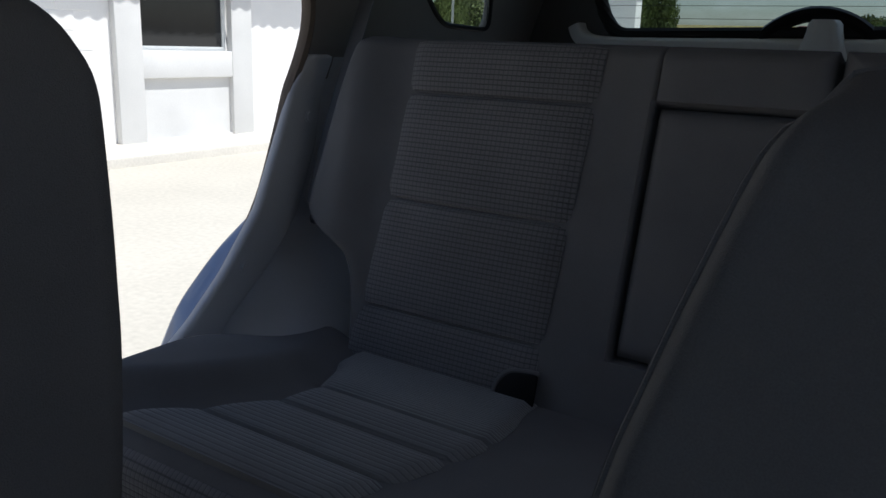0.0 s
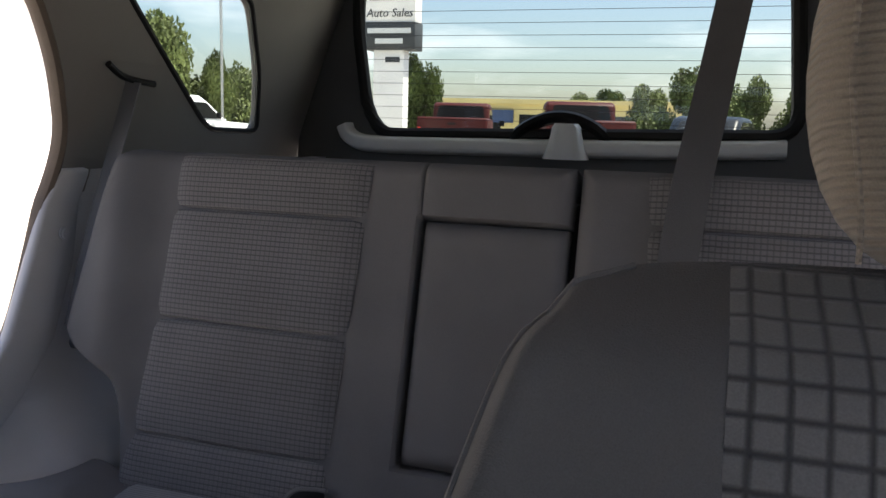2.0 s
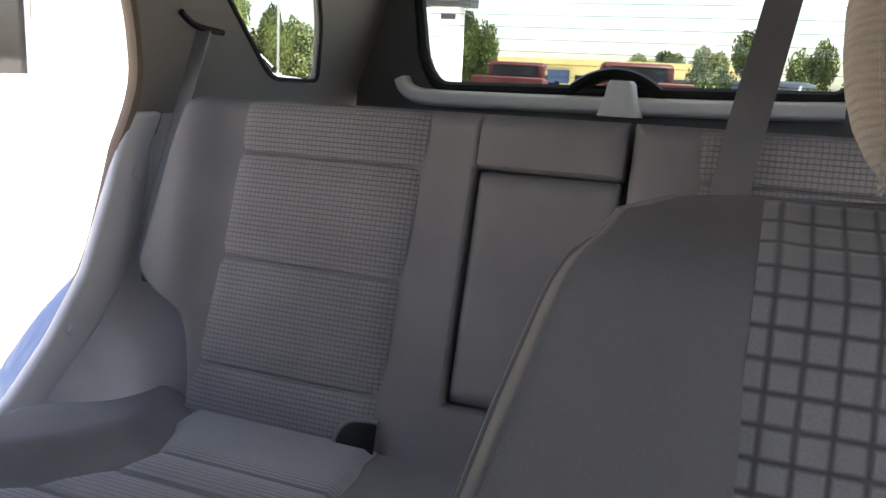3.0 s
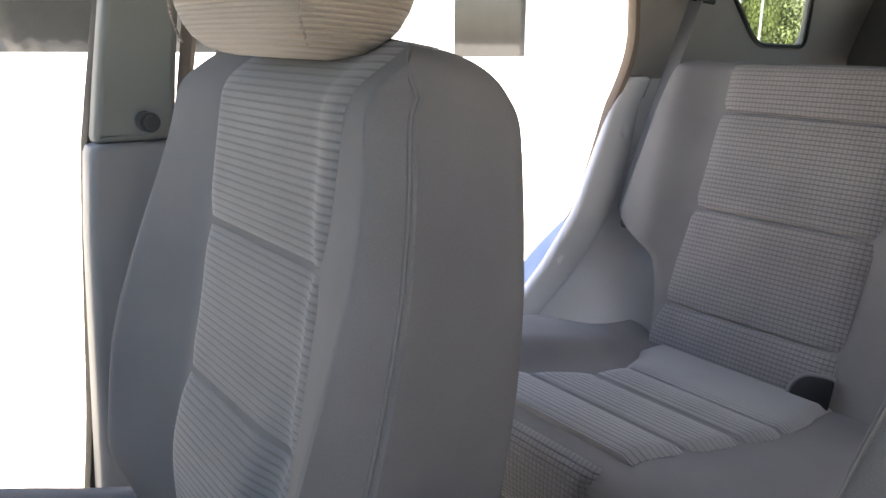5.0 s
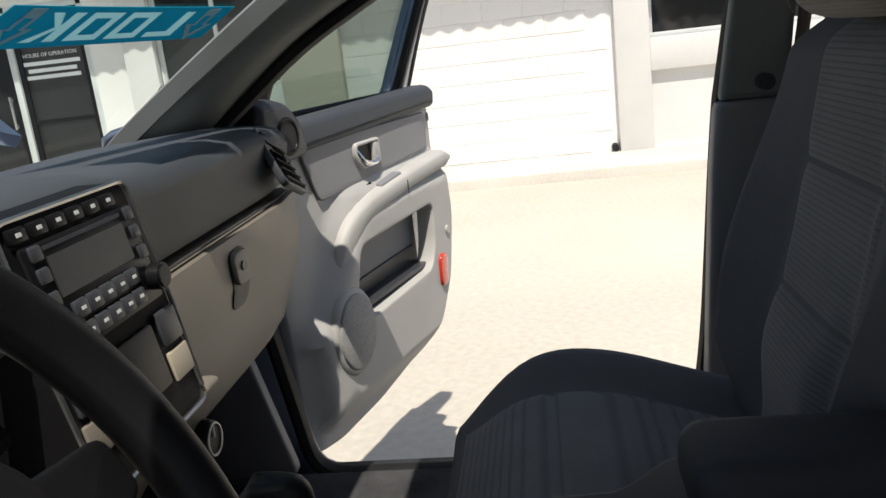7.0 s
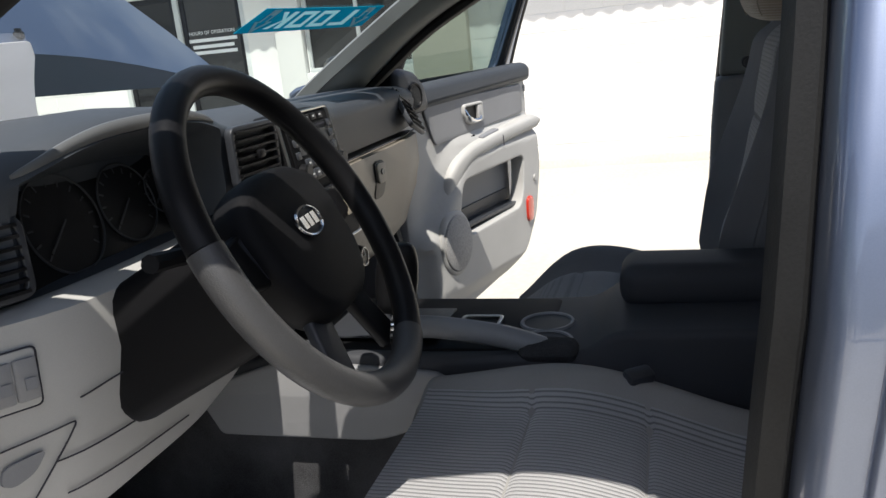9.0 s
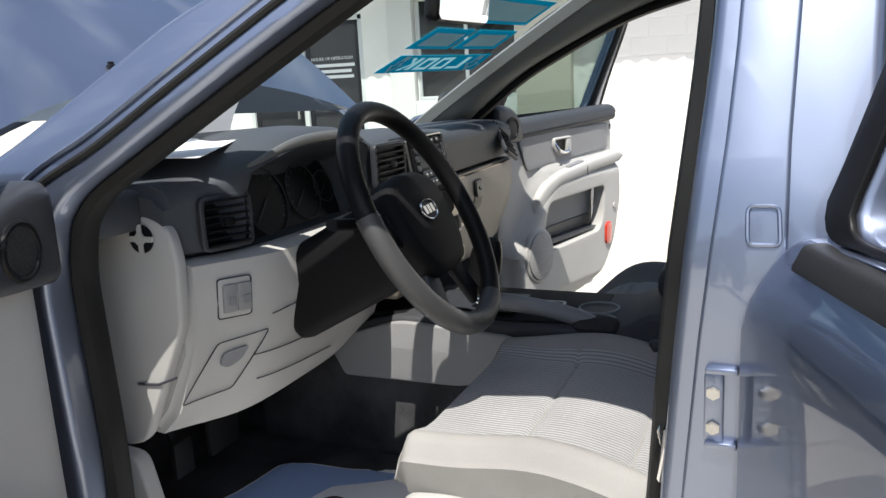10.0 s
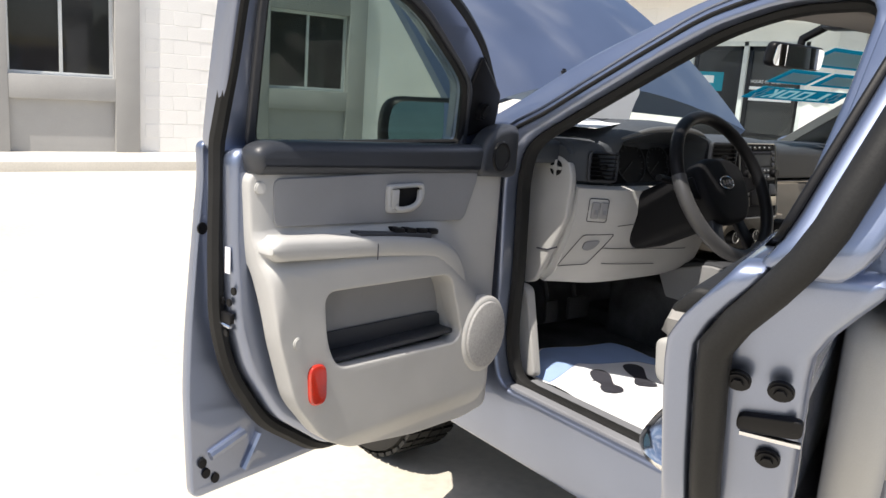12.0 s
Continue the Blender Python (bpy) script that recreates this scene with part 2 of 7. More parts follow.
# ---- tools ----
def link(name, bm, mat, parent=None, label="", smooth=40, m=None, place=None):
    """One mesh object from a bmesh: m moves its points, place sets the object's pose."""
    if m is not None:
        bmesh.ops.transform(bm, matrix=m, verts=bm.verts)
    bmesh.ops.recalc_face_normals(bm, faces=bm.faces)
    me = bpy.data.meshes.new(name)
    bm.to_mesh(me)
    bm.free()
    me.materials.append(mat)
    if smooth:
        me.shade_smooth()
        me.set_sharp_from_angle(angle=radians(smooth))
    ob = new(name, me)
    if place is not None:
        ob.matrix_world = place
    while parent is not None and level(parent) > 2:
        parent = parent.parent
    if parent is not None:
        ob.parent, ob.matrix_parent_inverse = parent, world_of(parent).inverted()
    if label:
        ob["label"] = label
    return ob


def level(ob):
    return 1 if ob.parent is None else 1 + level(ob.parent)


def world_of(ob):
    m = ob.matrix_basis.copy()
    if ob.parent:
        m = world_of(ob.parent) @ ob.matrix_parent_inverse @ m
    return m


part = link


def thing(name, label, category, group="", at=(0, 0, 0), kind=""):
    ob = new(name)
    ob.empty_display_size = 0.1
    ob.location = at
    return tagged(ob, label, category, group, kind)


def box(x0, x1, y0, y1, z0, z1, r=0.0, seg=2):
    bm = bmesh.new()
    bmesh.ops.create_cube(bm, size=1.0)
    for v in bm.verts:
        v.co = Vector(((x0 + x1) / 2 + v.co.x * (x1 - x0), (y0 + y1) / 2 + v.co.y * (y1 - y0), (z0 + z1) / 2 + v.co.z * (z1 - z0)))
    if r:
        bmesh.ops.bevel(bm, geom=bm.edges[:], offset=r, segments=seg, affect="EDGES", profile=0.5)
    return bm


def join(*bms):
    out = bms[0]
    for b in bms[1:]:
        me = bpy.data.meshes.new("t")
        b.to_mesh(me)
        b.free()
        out.from_mesh(me)
        bpy.data.meshes.remove(me)
    return out


def ring_loft(rings, cap=True, closed_rings=True):
    """A skin through rings of equally many points."""
    bm = bmesh.new()
    vs = [[bm.verts.new(p) for p in r] for r in rings]
    k = len(rings[0])
    for a, b in zip(vs, vs[1:]):
        for i in range(k if closed_rings else k - 1):
            bm.faces.new((a[i], a[(i + 1) % k], b[(i + 1) % k], b[i]))
    if cap and closed_rings:
        bm.faces.new(vs[0]), bm.faces.new(vs[-1])
    return bm


def spline(pts, n=8, closed=False):
    """Points on a smooth curve through pts."""
    P = [Vector(p) for p in pts]
    k, out = len(P), []
    for i in range(k if closed else k - 1):
        g = lambda j: P[j % k] if closed else P[min(max(j, 0), k - 1)]
        a, b, c, d = g(i - 1), g(i), g(i + 1), g(i + 2)
        for s in range(n):
            t = s / n
            out.append(0.5 * ((2 * b) + (c - a) * t + (2 * a - 5 * b + 4 * c - d) * t * t + (3 * b - a - 3 * c + d) * t ** 3))
    if not closed:
        out.append(P[-1].copy())
    return out


def rounded(loop, r=0.03, n=5):
    """A polygon (2D) with its corners rounded; r may be a list."""
    out, k = [], len(loop)
    for i, p in enumerate(loop):
        rr = r[i] if isinstance(r, (list, tuple)) else r
        p, a, b = Vector(p), Vector(loop[i - 1]), Vector(loop[(i + 1) % k])
        da, db = (a - p), (b - p)
        e = min(rr, da.length * 0.48, db.length * 0.48)
        s, f = p + da.normalized() * e, p + db.normalized() * e
        for j in range(n + 1):
            t = j / n
            out.append((1 - t) ** 2 * s + 2 * t * (1 - t) * p + t * t * f)
    return out


def sweep(path, section, closed=False, up=Vector((1, 0, 0))):
    """A section (2D: along the side, along up) carried along a path."""
    P, rings = [Vector(p) for p in path], []
    k = len(P)
    for i, p in enumerate(P):
        a = P[(i - 1) % k] if closed or i else P[0]
        b = P[(i + 1) % k] if closed or i < k - 1 else P[-1]
        d = (b - a).normalized()
        side = d.cross(up).normalized()
        u = side.cross(d).normalized()
        rings.append([p + side * s + u * w for s, w in section])
    if closed:
        rings.append(rings[0])
        bm = ring_loft(rings, cap=False)
        bmesh.ops.remove_doubles(bm, verts=bm.verts, dist=1e-5)
        return bm
    return ring_loft(rings)


def circle(r, n=10, sx=1.0, sy=1.0):
    return [(math.cos(2 * math.pi * i / n) * r * sx, math.sin(2 * math.pi * i / n) * r * sy) for i in range(n)]


def tube(path, r, n=10, closed=False, up=Vector((0.31, 0.2, 0.93))):
    return sweep(path, circle(r, n), closed, up)


def curve_mesh(cu):
    ob = new("t", cu)
    bpy.context.view_layer.update()
    me = bpy.data.meshes.new_from_object(ob.evaluated_get(bpy.context.evaluated_depsgraph_get()))
    bpy.data.objects.remove(ob)
    bm = bmesh.new()
    bm.from_mesh(me)
    bpy.data.meshes.remove(me)
    bpy.data.curves.remove(cu)
    bmesh.ops.remove_doubles(bm, verts=bm.verts, dist=1e-5)
    return bm


def plate(loops, depth, bevel=0.0, cuts=()):
    """A flat plate, the first loop its outline and the rest holes, in x, y, with its thickness from z = 0 to depth."""
    cu = bpy.data.curves.new("t", "CURVE")
    cu.dimensions, cu.fill_mode = "2D", "BOTH"
    cu.extrude = max(depth / 2 - bevel, 0)
    cu.bevel_depth, cu.bevel_resolution, cu.offset = bevel, 2, -bevel
    for loop in loops:
        sp = cu.splines.new("POLY")
        sp.points.add(len(loop) - 1)
        for q, p in zip(sp.points, loop):
            q.co = (p[0], p[1], 0, 1)
        sp.use_cyclic_u = True
    bm = curve_mesh(cu)
    for axis, value in cuts:
        no = Vector((1, 0, 0)) if axis == "x" else Vector((0, 1, 0))
        bmesh.ops.bisect_plane(bm, geom=bm.verts[:] + bm.edges[:] + bm.faces[:], plane_co=no * value, plane_no=no)
    for v in bm.verts:
        v.co.z += depth / 2
    return bm


def words(text, size, depth=0.002, align="CENTER"):
    cu = bpy.data.curves.new("t", "FONT")
    cu.body, cu.size, cu.extrude, cu.align_x, cu.align_y = text, size, depth / 2, align, "CENTER"
    cu.resolution_u = 2
    return curve_mesh(cu)


def smoothstep(a, b, x):
    t = min(1, max(0, (x - a) / (b - a)))
    return t * t * (3 - 2 * t)


def axes(origin, x, y, z):
    """The matrix that carries local axes to these directions."""
    m = Matrix((x, y, z)).transposed().to_4x4()
    m.translation = origin
    return m


def bend(bm, f):
    for v in bm.verts:
        v.co = Vector(f(*v.co))
    return bm


def cyl(r, h, n=24, r2=None, bevel=0.0):
    """A round peg along z from 0 to h."""
    bm = bmesh.new()
    bmesh.ops.create_cone(bm, cap_ends=True, segments=n, radius1=r, radius2=r if r2 is None else r2, depth=h)
    for v in bm.verts:
        v.co.z += h / 2
    if bevel:
        bmesh.ops.bevel(bm, geom=[e for e in bm.edges if all(len(f.verts) > 4 or True for f in e.link_faces) and abs(e.verts[0].co.z - e.verts[1].co.z) < 1e-6], offset=bevel, segments=2, affect="EDGES")
    return bm

# ---- ground and buildings ----
bm = bmesh.new()
for p in ((-400, -400), (400, -400), (400, 400), (-400, 400)):
    bm.verts.new((*p, 0))
bm.faces.new(bm.verts)
tagged(link("ground", bm, CONCRETE), "pale sunlit concrete forecourt", "ground", kind="structure")
tagged(link("road", box(-300, 300, -44, -30, -0.2, 0.004), ASPHALT), "grey asphalt road behind the forecourt", "road", kind="structure")
tagged(link("pavement", join(box(6.75, 8.2, -9.2, 11.5, -0.2, 0.10, 0.02), box(-14, 6.75, 10.05, 12.2, -0.2, 0.13, 0.02)), KERB), "concrete pavement along the shop walls", "pavement", kind="structure")


def wall_plate(u0, u1, z1, holes, depth):
    return plate([[(u0, 0), (u1, 0), (u1, z1), (u0, z1)]] + [[(a, b), (c, b), (c, d), (a, d)] for a, b, c, d in holes], depth)


EAST = axes((7.7, 0, 0), (0, 1, 0), (0, 0, 1), (1, 0, 0))      # local x along +y, depth away from the car
EAST_HOLES = [(-7.05, 1.12, -5.75, 2.35), (-3.2, 1.17, -0.80, 2.35), (2.9, 1.12, 4.20, 2.35), (4.93, 0.06, 6.72, 2.22)]
wall_east = tagged(link("wall_east", wall_plate(-8.9, 11.4, 3.1, EAST_HOLES, 0.25), WALL, m=EAST, smooth=0), "white painted block wall of a shop", "wall", kind="structure")
NORTH = axes((0, 11.2, 0), (1, 0, 0), (0, 0, 1), (0, 1, 0))
NORTH_HOLES = [(-0.36, 1.14, 0.97, 2.35), (3.25, 1.14, 4.64, 2.35), (-5.4, 1.14, -4.07, 2.35)]
wall_north = tagged(link("wall_north", wall_plate(-14, 7.7, 3.1, NORTH_HOLES, 0.25), WALL, m=NORTH, smooth=0), "white painted block wall with grey window bays", "wall", kind="structure")
tagged(link("roof", join(box(7.9, 14, -8.9, 16, 3.1, 3.3), box(-14, 7.9, 11.4, 16, 3.1, 3.3)), SHEET), "flat roof over the shop building", "roof", kind="structure")


def courses(parent, m, u0, u1, z0, z1, skip, step=0.2, length=0.4):
    """Blocks of painted masonry, proud of the wall by little and uneven."""
    rnd = random.Random(7)
    shape = plate([rounded([(0, 0), (length - 0.008, 0), (length - 0.008, step - 0.008), (0, step - 0.008)], 0.006, 1)], 0.012, 0.004)
    me = bpy.data.meshes.new("block")
    bmesh.ops.recalc_face_normals(shape, faces=shape.faces)
    shape.to_mesh(me)
    shape.free()
    me.materials.append(WALL)
    row, count = 0, 0
    z = z0
    while z < z1:
        u = u0 + (row % 2) * length / 2
        while u + length <= u1:
            if not any(a - length < u < c and b - step < z < d for a, b, c, d in skip):
                ob = new("block", me)
                ob.matrix_world = m @ pose(u, z, -0.005 + rnd.uniform(-0.0015, 0.0015))
                ob.parent, ob.matrix_parent_inverse = parent, Matrix()
                count += 1
            u += length
        z += step
        row += 1
    return count


def window_bay(m, u0, u1, z0, z1, sash, name, mat, tone):
    """A painted window bay: piers, sill band, recessed panel, aluminium frame and dark panes."""
    w = tagged(link(name, join(
        box(u0 - 0.33, u0, 0.0, 3.0, -0.09, 0.02, 0.006), box(u1, u1 + 0.33, 0.0, 3.0, -0.09, 0.02, 0.006),
        box(u0, u1, z0 - 0.31, z0, -0.085, 0.02, 0.006), box(u0, u1, 0.0, 0.12, -0.06, 0.02, 0.004),
        box(u0, u1, 0.12, z0 - 0.31, -0.02, 0.03), box(u0, u1, z1, 3.0, -0.085, 0.02, 0.006)), mat, m=m), tone + " painted window bay with dark panes in a white frame", "window", "shop windows", "structure")
    n = 2 if sash else 1
    fr = [box(u0, u1, z0, z0 + 0.045, 0.03, 0.09, 0.004), box(u0, u1, z1 - 0.045, z1, 0.03, 0.09, 0.004)]
    for i in range(n + 1):
        c = u0 + (u1 - u0) * i / n
        c = min(max(c, u0 + 0.022), u1 - 0.022)
        fr.append(box(c - 0.022, c + 0.022, z0 + 0.045, z1 - 0.045, 0.03, 0.09, 0.004))
    part("window_frame", join(*fr), FRAME, w, "white aluminium frame", m=m)
    for i in range(n):
        a, b = u0 + (u1 - u0) * i / n + 0.02, u0 + (u1 - u0) * (i + 1) / n - 0.02
        part("pane", box(a, b, z0 + 0.04, z1 - 0.04, 0.055, 0.065), DARK_GLASS, w, "dark reflecting pane", m=m)
    return w


window_bay(EAST, -7.05, -5.75, 1.12, 2.35, 0, "window_1", WALL_PALE, "off-white")
window_bay(EAST, -3.2, -0.80, 1.17, 2.35, 1, "window_2", WALL_PALE, "off-white")
window_bay(EAST, 2.9, 4.20, 1.12, 2.35, 1, "window_3", WALL_PALE, "off-white")
for i, (a, b, c, d) in enumerate(NORTH_HOLES):
    window_bay(NORTH, a, c, b, d, 1, "window_%d" % (4 + i), WALL_TRIM, "grey")

door = tagged(link("door_1", join(*[box(a, b, 0.10, 2.22, 0.0, 0.10, 0.004) for a, b in ((4.93, 4.99), (5.80, 5.87), (6.66, 6.72))], box(4.93, 6.72, 2.16, 2.22, 0.0, 0.10, 0.004)), FRAME, m=EAST), "double glass shop door in a white aluminium frame", "door", kind="structure")
for a, b in ((4.99, 5.80), (5.87, 6.66)):
    leaf = part("leaf", join(box(a, a + 0.06, 0.1, 2.16, 0.03, 0.08, 0.004), box(b - 0.06, b, 0.1, 2.16, 0.03, 0.08, 0.004), box(a, b, 0.1, 0.22, 0.03, 0.08), box(a, b, 2.10, 2.16, 0.03, 0.08), box(a, b, 0.98, 1.02, 0.035, 0.075)), BLACK, door, "dark door leaf", m=EAST)
    part("pane", box(a + 0.05, b - 0.05, 0.2, 2.12, 0.05, 0.06), DARK_GLASS, door, "dark glass", m=EAST)
part("door_handle", join(tube([(5.92, 0.95, -0.06), (5.92, 1.30, -0.06)], 0.014), box(5.91, 5.93, 0.97, 1.0, -0.06, 0.04), box(5.91, 5.93, 1.25, 1.28, -0.06, 0.04)), CHROME, door, "bright pull handle", m=EAST)
tagged(link("wall_end", box(7.96, 14.0, -8.9, -8.65, 0, 3.1), WALL, smooth=0), "plain white end wall of the shop", "wall", kind="structure")
# writing on the door leaves: it reads from outside, so along -y
DOORTEXT = lambda y, z: axes((7.70 + 0.044, y, z), (0, -1, 0), (0, 0, 1), (-1, 0, 0))
hours = tagged(link("opening_hours_sign", words("HOURS OF OPERATION", 0.058), PAPER, m=DOORTEXT(5.42, 1.70), smooth=0), "white lettering of opening hours on a dark door", "sign")
for w, z in ((0.33, -0.085), (0.28, -0.16), (0.31, -0.23)):
    part("print_bar", box(-w, w, z - 0.02, z + 0.02, 0, 0.002), PAPER, hours, "row of white print", m=DOORTEXT(5.42, 1.70), smooth=0)
shop_sign = tagged(link("door_poster", box(-0.20, 0.20, -0.13, 0.13, 0, 0.003), TEAL, m=DOORTEXT(6.36, 1.68), smooth=0), "blue and white poster on a dark glass door", "poster")
for x0, x1, z0, z1, d in ((-0.15, 0.05, -0.02, 0.08, 0.003), (-0.17, 0.17, -0.28, -0.24, 0.0), (-0.12, 0.12, -0.21, -0.17, 0.0)):
    part("print_bar", box(x0, x1, z0, z1, d, d + 0.002), PAPER, shop_sign, "pale print", m=DOORTEXT(6.36, 1.68), smooth=0)

tagged(link("wall_pier", box(2.24, 2.88, 0.0, 2.98, -0.14, 0.02, 0.01), CONCRETE, m=EAST), "weathered beige concrete pier of the shop wall", "wall", kind="structure")
# corrugated awning on the east wall: its wavy edge throws the scalloped shade
rings = []
for i in range(0, 20 * 40 + 1):
    y = -8.8 + i * 0.025
    w = 0.020 * math.sin(2 * math.pi * y / 0.20)
    rings.append([(7.70, y, 3.02 + w), (7.03, y, 2.86 + w), (7.03, y, 2.856 + w), (7.70, y, 3.016 + w)])
awning = tagged(link("awning", ring_loft(rings), SHEET), "corrugated metal awning along the shop wall", "awning", kind="structure")
pipe = tagged(link("drain_pipe", tube([(7.62, -0.42, 0.14), (7.68, -0.42, 0.14), (7.75, -0.42, 0.16)], 0.035, 14), RUBBER), "dark drain pipe end at the foot of a pier", "pipe")

# ---- the car ----
car = thing("car", "blue metallic estate car with open doors and raised bonnet", "car")


def skin(z):
    """Half the car's width at height z."""
    return 0.865 - 0.02 * max(0, 0.7 - z) - (0.38 * max(0, z - 1.22) ** 1.08 if z > 1.22 else 0)


def on_side(side, inset=0.0):
    """Carries a plate drawn in (y, z) to the car's side."""
    def f(x, y, z):
        w = skin(y) - inset - z
        return (side * w, x, y)
    return f


REAR_HOLE = [(-0.115, 0.60), (-0.50, 0.60), (-0.66, 0.75), (-0.73, 0.826), (-0.80, 0.906), (-0.89, 1.017), (-0.935, 1.131), (-0.975, 1.25), (-0.98, 1.334), (-0.928, 1.448), (-0.85, 1.547), (-0.77, 1.59), (-0.11, 1.59), (-0.10, 1.2)]
FRONT_HOLE_R = [(0.8, 0.545), (0.065, 0.545), (0.03, 0.8), (0.005, 1.14), (-0.02, 1.4), (-0.025, 1.58), (0.165, 1.575), (0.36, 1.53), (0.495, 1.475), (0.69, 1.38), (0.91, 1.225), (0.9, 1.15), (0.85, 0.86)]
FRONT_HOLE = [(0.80, 0.60), (0.12, 0.60), (0.085, 0.80), (0.060, 1.14), (0.035, 1.40), (0.03, 1.58), (0.22, 1.575), (0.36, 1.53), (0.47, 1.468), (0.625, 1.372), (0.735, 1.302), (0.815, 1.252), (0.842, 1.16), (0.830, 0.90), (0.835, 0.72)]
REAR_OUT = [(-0.115, 0.60), (-0.52, 0.60), (-0.68, 0.70), (-0.725, 0.76), (-0.776, 0.848), (-0.87, 0.932), (-0.98, 1.0), (-1.09, 1.12), (-1.12, 1.25), (-1.11, 1.34), (-1.05, 1.448), (-0.95, 1.56), (-0.86, 1.60), (-0.11, 1.60), (-0.10, 1.2)]
QUARTER = [(-0.99, 1.61), (-1.064, 1.557), (-1.199, 1.467), (-1.355, 1.363), (-1.40, 1.343), (-1.585, 1.338), (-1.52, 1.467), (-1.40, 1.61)]
QUARTER_OUT = [(-1.00, 1.62), (-1.075, 1.555), (-1.21, 1.46), (-1.36, 1.345), (-1.40, 1.315), (-1.72, 1.315), (-1.68, 1.467), (-1.60, 1.62)]
OUTLINE = [(1.10, 0.42), (1.10, 1.26), (0.98, 1.285), (0.90, 1.325), (0.68, 1.46), (0.52, 1.535), (0.41, 1.585), (0.23, 1.635), (-0.3, 1.72), (-1.0, 1.75), (-1.55, 1.75), (-1.84, 1.73), (-1.92, 1.32), (-2.02, 1.18), (-2.05, 0.60), (-1.60, 0.50), (-1.56, 0.70), (-1.42, 0.86), (-1.16, 0.92), (-0.92, 0.86), (-0.76, 0.66), (-0.68, 0.42)]
CUTS = [("y", v) for v in (0.7, 1.22, 1.3, 1.38, 1.46, 1.54)]
for side, word in ((-1, "left"), (1, "right")):
    holes = [rounded(FRONT_HOLE if side < 0 else FRONT_HOLE_R, 0.05, 4), rounded(REAR_OUT, 0.04, 4), rounded(QUARTER_OUT, 0.03, 4)]
    bm = plate([rounded(OUTLINE, 0.03, 2)] + holes, 0.075, 0.012, CUTS)
    part("side_frame", bend(bm, on_side(side)), PAINT, car, "blue metallic side frame with door openings")
    # black seals round the openings
    for hole, nm, deep in ((FRONT_HOLE if side < 0 else FRONT_HOLE_R, "door_seal", 0.062), (REAR_HOLE, "door_seal", 0.105)):
        h = [Vector((p[0], p[1])) for p in rounded(hole, 0.07, 5)]
        c = sum(h, Vector((0, 0))) / len(h)
        loop = [(side * (skin(p[1]) - deep), p[0] + (c - p).normalized()[0] * 0.004, p[1] + (c - p).normalized()[1] * 0.004) for p in h]
        part(nm, sweep(loop, circle(0.017 if deep < 0.1 else 0.011, 8, 0.9, 1.25), True, Vector((1, 0, 0))), RUBBER if deep < 0.1 else SEAL_TAN, car, "black rubber seal" if deep < 0.1 else "brown-grey edge seal")
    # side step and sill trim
    # Right sill trim takes the darker plastic: shade put into its colour.
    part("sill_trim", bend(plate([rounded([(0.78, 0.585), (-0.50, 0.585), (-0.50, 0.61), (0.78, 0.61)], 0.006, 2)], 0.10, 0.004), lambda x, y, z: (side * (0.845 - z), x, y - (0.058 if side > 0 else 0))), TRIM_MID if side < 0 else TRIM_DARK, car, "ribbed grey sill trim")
    q = rounded(QUARTER_OUT, 0.03, 4)
    pane = part("quarter_pane", bend(plate([q], 0.004), on_side(side, 0.05)), TINT, car, "lightly tinted fixed pane")
    pane.visible_shadow = False
    part("pane_seal", sweep([(side * (skin(p[1]) - 0.098), p[0], p[1]) for p in rounded(QUARTER, 0.03, 4)], circle(0.006, 6), True), RUBBER, car, "black rubber seal")
    # front wing with wheel arch
    arch = [(2.38, 0.48), (2.40, 0.75), (2.30, 1.00), (2.0, 1.12), (1.10, 1.20), (1.10, 0.42), (1.20, 0.44), (1.22, 0.62), (1.32, 0.80), (1.50, 0.90), (1.72, 0.90), (1.90, 0.80), (2.0, 0.62), (2.02, 0.45)]
    part("wing", bend(plate([rounded(arch, 0.03, 3)], 0.05, 0.01), lambda x, y, z: (side * (0.875 - z - 0.10 * max(0, (x - 1.9)) ** 2), x, y)), PAINT, car, "blue metallic front wing")

part("floor", join(box(-0.76, 0.76, -1.95, 1.25, 0.50, 0.575), box(-0.11, 0.11, -0.6, 1.25, 0.575, 0.64, 0.03)), CARPET, car, "dark charcoal carpet")
part("bulkhead", bend(plate([[(-0.76, 0.5), (0.76, 0.5), (0.76, 1.2), (-0.76, 1.2)]], 0.04), lambda x, y, z: (x, 1.24 + z, y)), CARPET, car)
part("underbody", box(-0.70, 0.70, -1.9, 2.2, 0.36, 0.49, 0.03), BLACK, car)


def roof_sheet(z0, y0, y1, hw, crown, thick, nx=14, ny=16):
    rings = []
    for j in range(ny + 1):
        y = y0 + (y1 - y0) * j / ny
        e = 0.13 * max(0, (y + 0.60) / 1.0) ** 1.6
        top = [(hw * (-1 + 2 * i / nx), y, z0 + crown * (1 - (-1 + 2 * i / nx) ** 2) - e) for i in range(nx + 1)]
        rings.append(top + [(x, yy, zz - thick) for x, yy, zz in reversed(top)])
    return ring_loft(rings)


part("roof", roof_sheet(1.745, 0.42, -1.86, 0.69, 0.05, 0.012), PAINT, car, "blue metallic roof")
part("headliner", roof_sheet(1.70, 0.38, -1.80, 0.68, 0.035, 0.02), LINER, car, "pale grey headliner")

PILLAR = surface("pillar_grey_plastic", (0.19, 0.203, 0.198), 0.6, 0, 5, 0.05, 800, 0.15)
